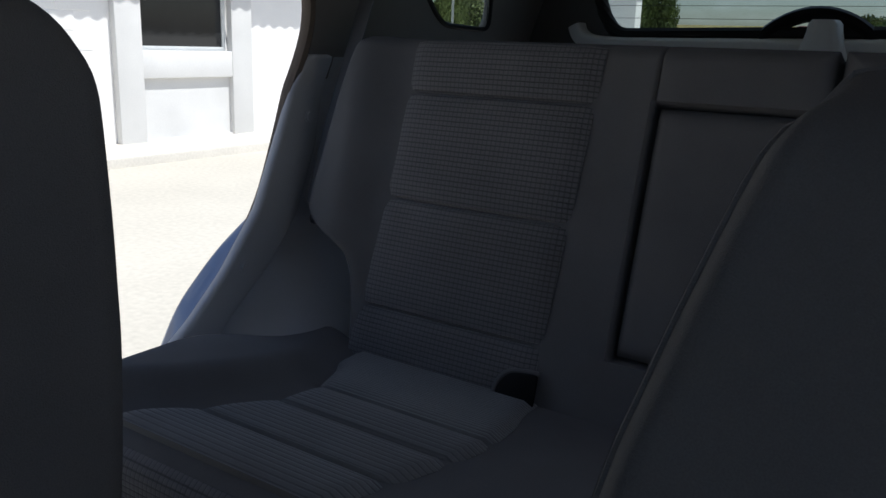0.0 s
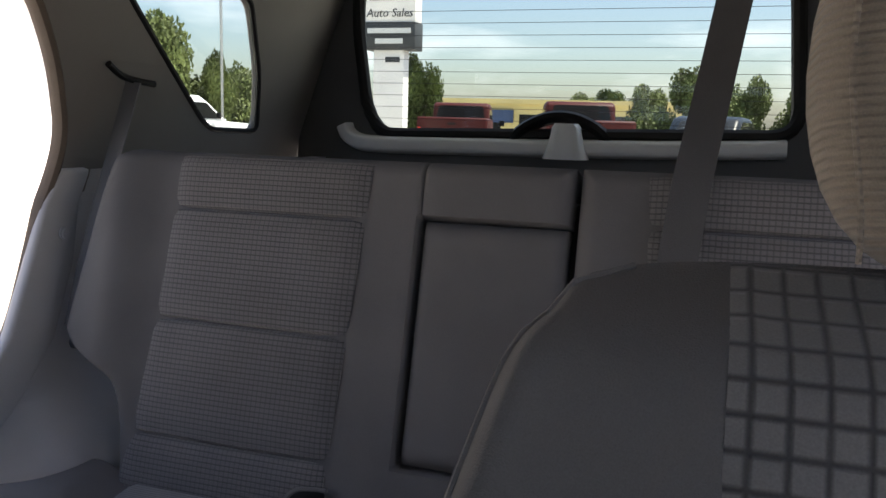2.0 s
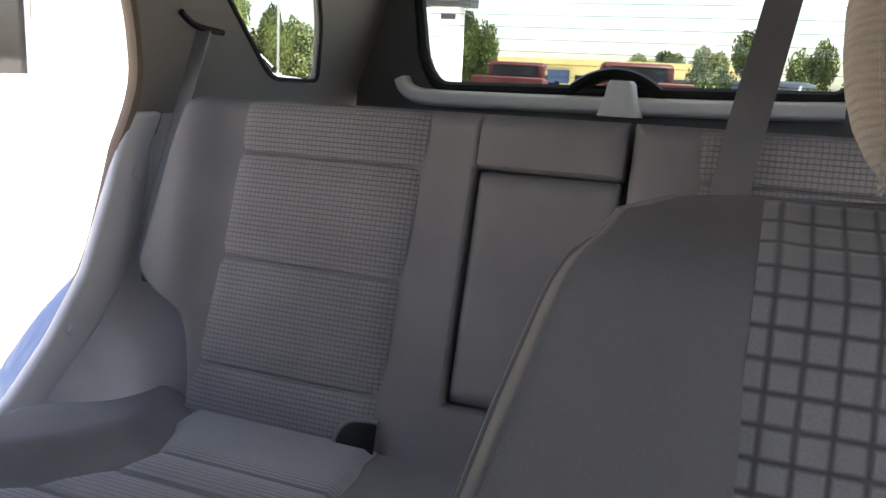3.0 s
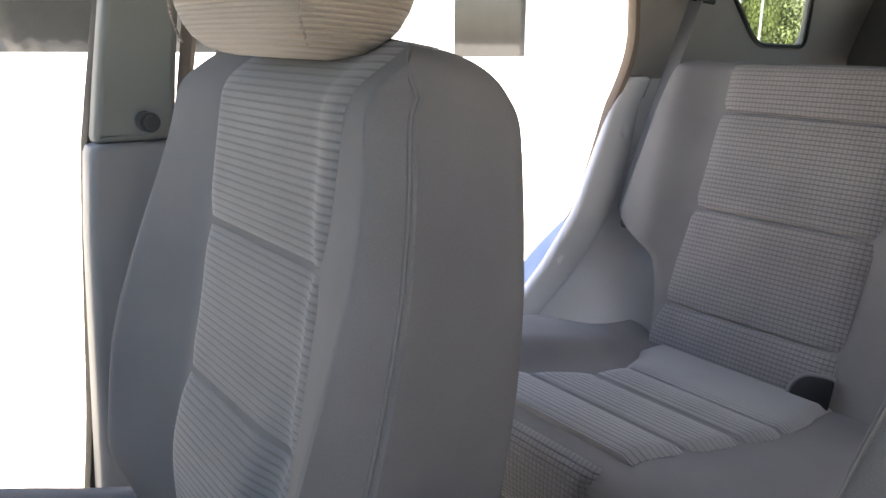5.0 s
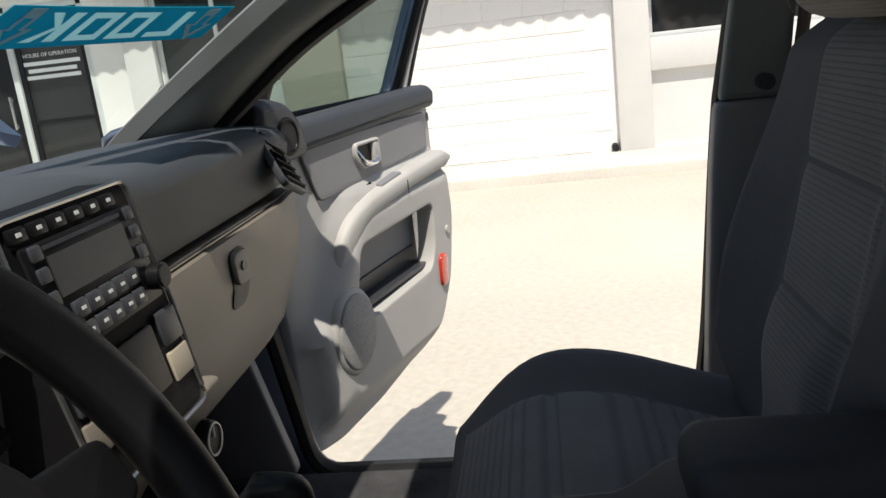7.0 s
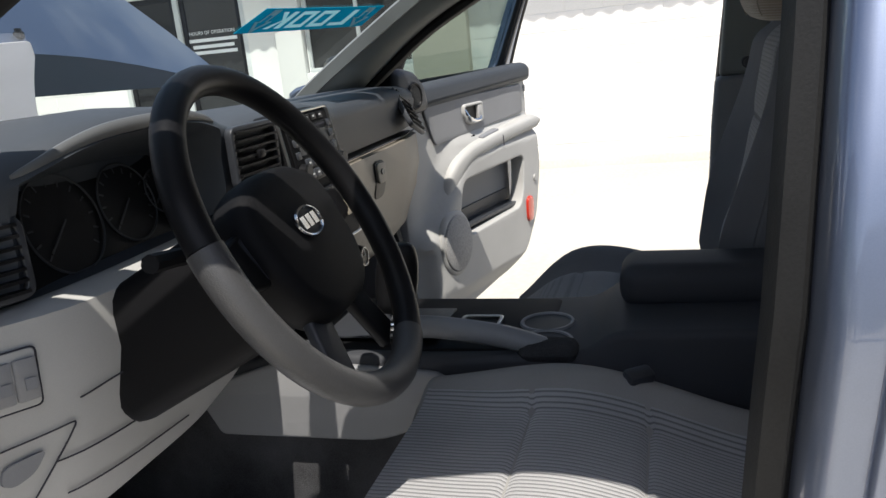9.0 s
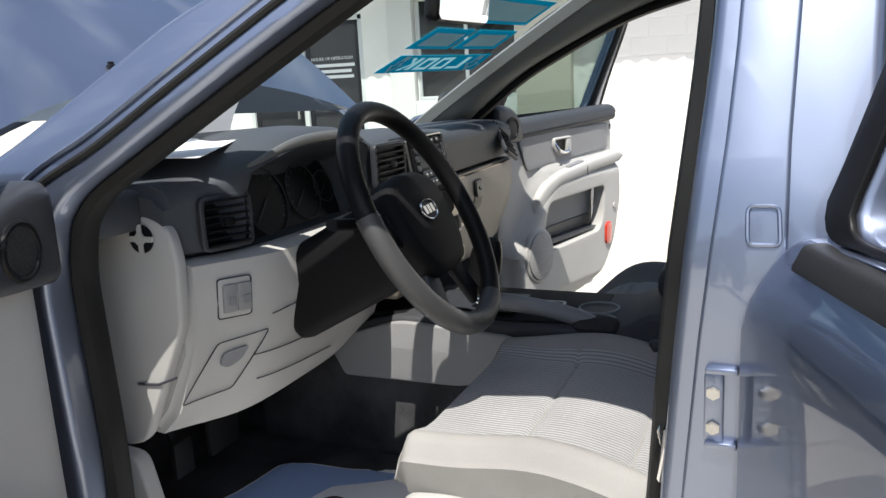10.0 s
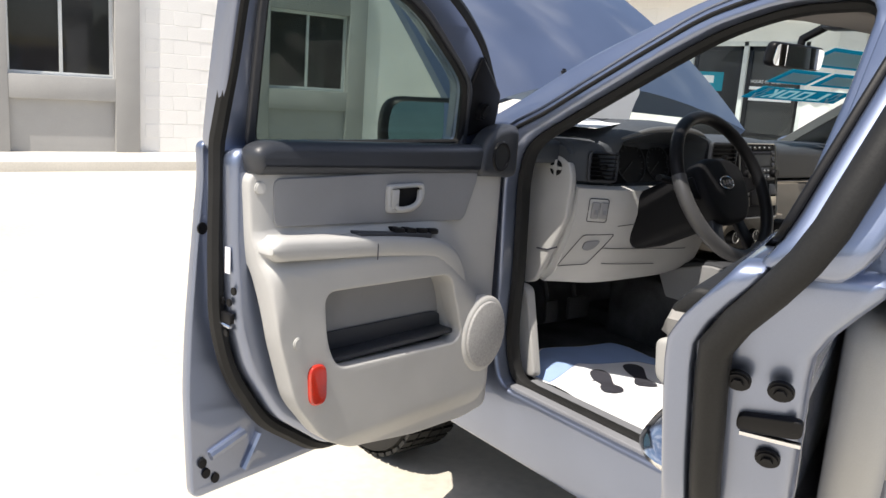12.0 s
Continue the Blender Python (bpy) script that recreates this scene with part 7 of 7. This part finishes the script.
part("blue_border", bend(plate([rounded([(-0.685, 0.79), (-0.685, 0.895), (-0.52, 0.993), (-0.40, 0.958), (-0.275, 0.938), (-0.205, 0.76), (-0.215, 0.66), (-0.30, 0.80), (-0.50, 0.86)], 0.01, 2)], 0.001, 0, grid_cuts), lambda a, b, c: crumple(a, b, c + 0.003)), PAPER_BLUE, paper_mat, "blue printed border")
SOLE = [(-0.045, -0.13), (0.0, -0.145), (0.045, -0.13), (0.05, -0.08), (0.032, -0.03), (0.045, 0.05), (0.05, 0.10), (0.03, 0.145), (-0.01, 0.155), (-0.045, 0.12), (-0.048, 0.05), (-0.03, -0.02), (-0.05, -0.08)]
for px, py, r in ((-0.525, 0.725, -32), (-0.405, 0.705, -32)):
    mm = pose(px, py, 0, 0, 0, r)
    part("printed_sole", bend(plate([[(v.x * 0.6, v.y * 0.6) for v in spline([(x, y, 0) for x, y in SOLE], 3, True)]], 0.001, 0, [("y", -0.06), ("y", 0.0), ("y", 0.06)]), lambda a, b, c: crumple(*(mm @ Vector((a, b, 0)))[:2], c + 0.0045)), INK, paper_mat, "dark printed shoe sole")

sheet = tagged(link("paper_sheet", bend(plate([rounded([(-0.66, 0.74), (-0.44, 0.80), (-0.37, 0.90), (-0.44, 1.03), (-0.66, 1.00)], 0.004, 1)], 0.001, 0, [("x", -0.5), ("y", 0.95)]), lambda a, b, c: (a, b, 1.275 + 0.03 * math.exp(-((a + 0.44) / 0.17) ** 4) + 0.012 * smoothstep(-0.5, -0.62, a) - 0.10 * max(0, b - 0.95) + c)), PAPER), "white paper sheet lying on the dashboard", "paper")
def on_screen(a, b, c):
    """A sheet leaning inside the windscreen: a across, b up the pane."""
    p, px, py = screen_point(a, b), screen_point(a + 0.02, b), screen_point(a, b + 0.02)
    nrm = (px - p).cross(py - p).normalized()
    if nrm.y > 0:
        nrm = -nrm
    return tuple(p + nrm * (0.006 + c))
sticker_cuts = [("x", -0.8 + 0.05 * i) for i in range(33)] + [("y", 0.05 * i) for i in range(20)]
leaflet = tagged(link("window_leaflet", bend(plate([rounded([(-0.95, 0.06), (-0.10, 0.05), (-0.06, 0.16), (-0.42, 0.40), (-0.50, 0.44), (-0.85, 0.42)], 0.02, 3)], 0.001, 0, sticker_cuts), on_screen), SHEET_PAPER), "white printed sheet standing inside the windscreen", "paper")
for i in range(4):
    part("print_line", bend(plate([[(-0.74, 0.10 + 0.055 * i), (-0.74 + 0.12 + 0.05 * (i % 2), 0.10 + 0.055 * i), (-0.74 + 0.12 + 0.05 * (i % 2), 0.115 + 0.055 * i), (-0.74, 0.115 + 0.055 * i)]], 0.001, 0), lambda a, b, c: on_screen(a, b, c + 0.0015)), PAPER_BLUE, leaflet)

# teal price stickers inside the windscreen: they read from outside
def sticker(name, a0, a1, b0, b1, text, label):
    letters = []
    if text:
        h, w, k = (b1 - b0) * 0.36, 0.042, 0.014
        for n, ch in enumerate(text):
            cx, cy = (a0 + a1) / 2 + (n - 1.5) * -0.105, (b0 + b1) / 2
            if ch == "O":
                shapes = [[(-w, -h), (w, -h), (w, h), (-w, h)], [(-w + k * 1.5, -h + k), (w - k * 1.5, -h + k), (w - k * 1.5, h - k), (-w + k * 1.5, h - k)]]
            elif ch == "L":
                shapes = [[(w, h), (w - 2 * k, h), (w - 2 * k, -h + k), (-w, -h + k), (-w, -h), (w, -h)]]
            else:
                shapes = [[(w, h), (w - 2 * k, h), (w - 2 * k, 0.3 * k), (-w + 2 * k, h), (-w, h), (0.1 * w, 0), (-w, -h), (-w + 2 * k, -h), (w - 2 * k, -0.3 * k), (w - 2 * k, -h), (w, -h)]]
            letters.append([[(cx + x, cy + y) for x, y in q] for q in shapes])
    st = tagged(link(name, bend(plate([[(a0, b0), (a1, b0), (a1, b1), (a0, b1)]] + [q for l in letters for q in l], 0.0008, 0, sticker_cuts), lambda a, b, c: on_screen(a, b, c - 0.004)), TEAL), label, "sticker", "windscreen stickers")
    if text:
        for l in letters:
            part("letter", bend(plate(l, 0.0008, 0, sticker_cuts), lambda a, b, c: on_screen(a, b, c - 0.004)), PALE, st, "pale letter, mirrored from inside")
        for s in (-1, 1):
            cx = (a0 + a1) / 2 + s * (a1 - a0) * 0.40
            cy = (b0 + b1) / 2
            ar = [(0.0, -0.045), (0.04, 0.0), (0.018, 0.0), (0.018, 0.045), (-0.018, 0.045), (-0.018, 0.0), (-0.04, 0.0)]
            part("arrow", bend(plate([[(cx + p[0], cy + p[1]) for p in ar], [(cx + p[0] * 0.6, cy + p[1] * 0.6 - 0.002) for p in ar]], 0.001), lambda a, b, c: on_screen(a, b, c - 0.002)), PALE, st, "pale outlined arrow")
    else:
        part("lettering", bend(plate([[(a0 + 0.04, b0 + 0.02), (a1 - 0.04, b0 + 0.02), (a1 - 0.04, b1 - 0.02), (a0 + 0.04, b1 - 0.02)]], 0.0008, 0, sticker_cuts), lambda a, b, c: on_screen(a, b, c - 0.002)), PALE, st, "pale block of print")
    return st


sticker("windscreen_sticker", 0.33, 0.95, 0.43, 0.525, "LOOK", "teal windscreen sticker with mirrored pale lettering and arrows")
sticker("windscreen_sticker", 0.28, 0.58, 0.56, 0.665, "", "teal windscreen sticker with a pale printed block")
sticker("windscreen_sticker", 0.61, 0.91, 0.56, 0.665, "", "teal windscreen sticker with a pale printed block")
sticker("windscreen_sticker", 0.24, 0.90, 0.70, 0.83, "", "teal windscreen sticker with a pale printed band")

# ---- behind the car: sign, parked vehicles, buildings, trees ----
pole = tagged(link("pylon_sign", box(7.31, 8.16, -20.3, -19.9, 0.0, 3.16, 0.03), WALL), "tall white pylon sign with dark and white boards", "sign")
part("dark_board", box(6.98, 8.40, -20.4, -19.8, 3.14, 3.84, 0.02), SIGN_DARK, pole, "dark lower board")
part("white_board", box(7.0, 8.38, -20.35, -19.85, 3.84, 5.3, 0.02), WALL, pole, "white upper board")
FACE = lambda x, z: axes((x, -19.79, z), (-1, 0, 0), (0, 0, 1), (0, 1, 0))
tx = words("Auto Sales", 0.30, 0.01)
for v in tx.verts:
    v.co.x += 0.18 * v.co.y
part("lettering", tx, SIGN_DARK, pole, "dark script lettering", m=FACE(7.69, 4.06) @ pose(0, 0, -0.05), smooth=0)
for i, (w, h) in enumerate(((0.60, 0.13), (0.38, 0.13))):
    part("print_bar", box(-w, w, -h / 2, h / 2, 0, 0.01), FRAME, pole, "row of pale print", m=FACE(7.69, 3.62 - 0.26 * i))
part("number_bar", box(-0.2, 0.2, -0.07, 0.07, 0, 0.01), SIGN_DARK, pole, m=FACE(7.62, 2.90) @ pose(0, 0, -0.10))
part("blue_panel", box(7.05, 7.75, -19.86, -19.84, 4.65, 5.25), TEAL, pole, "blue picture panel")


def pickup(x, y, turn, paint, label):
    """A pick-up truck, its tail towards +y in its own frame."""
    v = thing("pickup_truck", label, "truck", "parked vehicles", (x, y, 0))
    m = pose(x, y, 0, 0, 0, turn)
    body = [(-2.9, 0.55), (-2.85, 1.0), (-1.6, 1.12), (-0.9, 1.18), (-0.3, 1.18), (0.75, 1.20), (0.80, 1.44), (2.75, 1.47), (2.78, 0.60)]
    part("body", bend(plate([rounded(body, 0.06, 3)], 1.92, 0.06), lambda a, b, c: tuple(m @ Vector((c - 0.96, a, b)))), paint, v)
    cab = [(-0.95, 1.15), (-0.35, 1.72), (-0.1, 1.90), (0.55, 1.91), (0.70, 1.84), (0.82, 1.18)]
    part("cab", bend(plate([rounded(cab, 0.06, 3)], 1.66, 0.10), lambda a, b, c: tuple(m @ Vector((c - 0.83, a, b)))), paint, v)
    part("rear_window", bend(plate([rounded([(-0.74, 1.30), (0.74, 1.30), (0.64, 1.82), (-0.64, 1.82)], 0.06, 3)], 0.02), lambda a, b, c: tuple(m @ Vector((a, 0.83 - 0.19 * (b - 1.3) + c, b)))), MATTE, v, "dark rear window")
    part("tailgate", bend(plate([rounded([(-0.84, 0.74), (0.84, 0.74), (0.84, 1.44), (-0.84, 1.44)], 0.04, 3)], 0.03, 0.01), lambda a, b, c: tuple(m @ Vector((a, 2.762 + c, b)))), paint, v)
    part("tailgate_handle", bend(box(-0.11, 0.11, 1.27, 1.33, 0, 0.02, 0.008), lambda a, b, c: tuple(m @ Vector((a, 2.790 + c, b)))), BLACK, v, "black tailgate handle")
    for s in (-1, 1):
        part("side_window", bend(plate([rounded([(-0.75, 1.25), (-0.28, 1.70), (0.45, 1.72), (0.60, 1.25)], 0.05, 3)], 0.02), lambda a, b, c: tuple(m @ Vector((s * (0.845 - 0.02 * b + c), a, b)))), DARK_GLASS, v, "dark side window")
        part("tail_lamp", bend(box(-0.06, 0.06, 0.85, 1.20, 0, 0.03, 0.01), lambda a, b, c: tuple(m @ Vector((s * 0.87 + a, 2.76 + c, b)))), RED_LENS, v, "red tail lamp")
        part("mirror", bend(box(-0.08, 0.08, 1.25, 1.42, -0.05, 0.05, 0.02), lambda a, b, c: tuple(m @ Vector((s * 1.12 + a, -0.55 + c, b)))), BLACK, v, "black mirror")
        for yy in (-1.9, 1.75):
            w = cyl(0.38, 0.24, 28, bevel=0.03)
            tyre = part("wheel", bend(w, lambda a, b, c: tuple(m @ Vector((s * 0.93 - s * c * 0.9, yy + a, 0.38 + b)))), RUBBER, v, "black tyre")
    part("bumper", bend(box(-0.9, 0.9, 0.50, 0.66, 2.76, 2.90, 0.03), lambda a, b, c: tuple(m @ Vector((a, c, b)))), STEEL, v, "steel bumper")
    return v


pickup(6.75, -23.6, 10, RED_PAINT, "dark red pick-up truck parked on the forecourt")
pickup(2.8, -20.1, 15, RED_PAINT, "dark red pick-up truck with dark windows, parked")


def saloon(x, y, turn, paint, label):
    """A low parked car, its tail towards +y in its own frame."""
    v = thing("parked_car", label, "car", "parked vehicles", (x, y, 0))
    m = pose(x, y, 0, 0, 0, turn)
    body = [(-2.2, 0.42), (-2.22, 0.86), (-1.2, 1.02), (1.55, 1.10), (2.15, 1.06), (2.2, 0.45)]
    part("body", bend(plate([rounded(body, 0.07, 3)], 1.80, 0.07), lambda a, b, c: tuple(m @ Vector((c - 0.90, a, b)))), paint, v)
    cabin = [(-1.25, 1.0), (-0.55, 1.52), (-0.2, 1.62), (0.9, 1.64), (1.25, 1.58), (1.85, 1.06)]
    part("cabin", bend(plate([rounded(cabin, 0.08, 4)], 1.52, 0.12), lambda a, b, c: tuple(m @ Vector((c - 0.76, a, b)))), paint, v)
    part("rear_window", bend(plate([rounded([(-0.60, 1.16), (0.60, 1.16), (0.52, 1.52), (-0.52, 1.52)], 0.06, 3)], 0.02), lambda a, b, c: tuple(m @ Vector((a, 1.80 - 1.15 * (b - 1.12) + c, b)))), DARK_GLASS, v, "dark rear window")
    for s in (-1, 1):
        part("side_window", bend(plate([rounded([(-1.0, 1.14), (-0.45, 1.50), (1.05, 1.52), (1.45, 1.16)], 0.05, 3)], 0.02), lambda a, b, c: tuple(m @ Vector((s * (0.755 + c), a, b)))), DARK_GLASS, v, "dark side window")
        part("tail_lamp", bend(box(-0.14, 0.14, 0.82, 0.98, 0, 0.03, 0.01), lambda a, b, c: tuple(m @ Vector((s * 0.70 + a, 2.17 + c, b)))), RED_LENS, v, "red tail lamp")
        for yy in (-1.4, 1.35):
            part("wheel", bend(cyl(0.32, 0.20, 28, bevel=0.03), lambda a, b, c: tuple(m @ Vector((s * 0.90 - s * c * 0.9, yy + a, 0.32 + b)))), RUBBER, v, "black tyre")
    return v


saloon(-0.48, -20.5, -12, NAVY_PAINT, "dark blue car parked on the forecourt near trees")
pickup(14.4, -20.6, -35, WHITE_PAINT, "white pick-up truck parked near green trees")


def building(name, x0, x1, y0, y1, h, label, mat, n, band=None):
    b = thing(name, label, "building", "", ((x0 + x1) / 2, (y0 + y1) / 2, 0))
    part("wall", box(x0, x1, y0, y1, 0, h), mat, b, smooth=0)
    part("roof", box(x0 - 0.3, x1 + 0.3, y0 - 0.3, y1 + 0.3, h, h + 0.35), band or mat, b, "flat roof edge", smooth=0)
    w = (x1 - x0) / n
    for i in range(n):
        c = x0 + w * (i + 0.5)
        part("window", box(c - w * 0.28, c + w * 0.28, y1 - 0.02, y1 + 0.05, 0.9, h * 0.72), DARK_GLASS, b, "dark window", smooth=0)
    return b


building("low_building", 1.0, 30.0, -74, -60, 2.75, "long low yellow building with a flat roof", YELLOW_WALL, 9)
tagged(link("blue_sign_board", box(13.6, 17.4, -59.9, -59.7, 1.35, 2.3), surface("blue_board", (0.03, 0.06, 0.14), 0.6, 0, 1, 0.1, 10, 0)), "dark blue board on the yellow building", "sign")


def leaf_mesh(seed, n, rx, rz):
    """A crown of many small leaf clumps with an uneven outline."""
    r = random.Random(seed)
    verts, faces = [], []
    lobes = [(r.uniform(-0.6, 0.6) * rx, r.uniform(-0.6, 0.6) * rx, r.uniform(-0.5, 0.6) * rz, r.uniform(0.35, 0.6)) for _ in range(11)]
    for _ in range(n):
        lx, ly, lz, ls = r.choice(lobes)
        a, b = r.uniform(0, 2 * math.pi), math.acos(r.uniform(-1, 1))
        d = ls * r.uniform(0.5, 1.05)
        c = Vector((lx + rx * d * math.sin(b) * math.cos(a), ly + rx * d * math.sin(b) * math.sin(a), lz + rz * d * math.cos(b)))
        u = Vector((r.gauss(0, 1), r.gauss(0, 1), r.gauss(0, 1))).normalized()
        w = u.orthogonal().normalized()
        s = r.uniform(0.035, 0.08)
        k = len(verts)
        verts += [c + u * s, c + w * s * 0.5, c - u * s, c - w * s * 0.5]
        faces.append((k, k + 1, k + 2, k + 3))
    me = bpy.data.meshes.new("crown")
    me.from_pydata(verts, [], faces)
    me.materials.append(LEAF)
    return me


CROWNS = [leaf_mesh(s, 12000, 1.0, 1.0) for s in (3, 8, 21)]


def tree(x, y, h, w, k, label, trunk=0.3):
    t = thing("tree", label, "tree", "trees", (x, y, 0))
    r = random.Random(k * 7 + int(x * 10))
    part("trunk", ring_loft([[Vector((x + 0.1 * math.sin(2 * v) + (0.17 - 0.10 * v) * math.cos(a), y + (0.17 - 0.10 * v) * math.sin(a), v * h * 0.6)) for a in [2 * math.pi * i / 8 for i in range(8)]] for v in [q / 6 for q in range(7)]]), BARK, t)
    for i in range(4):
        a = r.uniform(0, 6.28)
        part("limb", tube(spline([(x, y, h * trunk), (x + 0.25 * w * math.cos(a), y + 0.25 * w * math.sin(a), h * (trunk + 0.2)), (x + 0.5 * w * math.cos(a), y + 0.5 * w * math.sin(a), h * (trunk + 0.4))], 3), 0.05, 6), BARK, t)
    cr = new("crown", CROWNS[k % 3])
    cr.matrix_world = Matrix.LocRotScale((x, y, h * (trunk + (1 - trunk) / 2)), Euler((0, 0, r.uniform(0, 6))), (w, w, h * (1 - trunk) * 0.62))
    cr.parent, cr.matrix_parent_inverse = t, world_of(t).inverted()
    return t


for i, (x, y, h, w) in enumerate(((13.2, -37.6, 4.0, 1.2), (2.2, -40, 3.0, 1.1), (0.2, -40, 3.5, 1.2), (-1.9, -40, 3.3, 1.0), (-4.3, -40, 3.1, 1.2), (-8.5, -41, 3.3, 1.8), (-13.5, -46, 4.4, 2.6), (9.4, -85, 4.6, 2.4), (6.0, -88, 4.2, 2.4), (11.6, -84, 4.0, 2.0), (-19, -46, 5.0, 3.0), (-26, -50, 6.0, 3.6))):
    tree(x, y, h, w, i, "green broadleaf tree beyond the forecourt", 0.12)
for i, (x, y, h, w) in enumerate(((22.4, -28.2, 4.9, 1.9), (20.9, -29.0, 4.3, 1.3), (19.3, -30.3, 3.5, 0.9), (18.3, -31.5, 3.0, 1.3), (21.5, -30.5, 2.6, 1.6), (19.8, -31.5, 2.4, 1.5), (17.0, -33, 2.6, 1.6), (25.5, -27, 4.4, 2.4))):
    tree(x, y, h, w, i + 1, "dense green tree beyond the parked truck", 0.06)
for i, (x, y, h, w) in enumerate(((-22, 2, 6.0, 3.2), (-26, 9, 5.2, 3.4), (-24, -9, 5.6, 3.4), (-30, 18, 6.5, 4.0), (-34, -20, 6.0, 4.0))):
    tree(x, y, h, w, i + 2, "green tree at the edge of the forecourt", 0.12)
tagged(link("street_lamp", join(tube([(16.1, -25.1, 0), (16.1, -25.1, 7.5)], 0.05, 8), tube([(16.1, -25.1, 7.4), (15.5, -25.0, 7.6)], 0.04, 8)), STEEL), "slim grey street lamp post", "street lamp")
fence = thing("fence", "low grey rail fence at the edge of the forecourt", "fence", "", (-5, -29, 0))
part("rail", box(-16, 6, -29.03, -28.97, 0.95, 1.02), STEEL, fence)
part("rail", box(-16, 6, -29.03, -28.97, 0.5, 0.56), STEEL, fence)
for i in range(12):
    part("post", box(-16 + 2 * i - 0.04, -16 + 2 * i + 0.04, -29.05, -28.95, 0, 1.08), STEEL, fence)

# ---- painted masonry: the blocks of the two walls that face the car ----
bays = lambda holes: [(a - 0.36, 0, c + 0.36, 3.1) for a, b, c, d in holes]
courses(wall_north, NORTH, -5.6, 2.6, 0.14, 2.9, bays(NORTH_HOLES))
courses(wall_east, EAST, -5.4, 8.8, 0.11, 2.9, bays(EAST_HOLES))
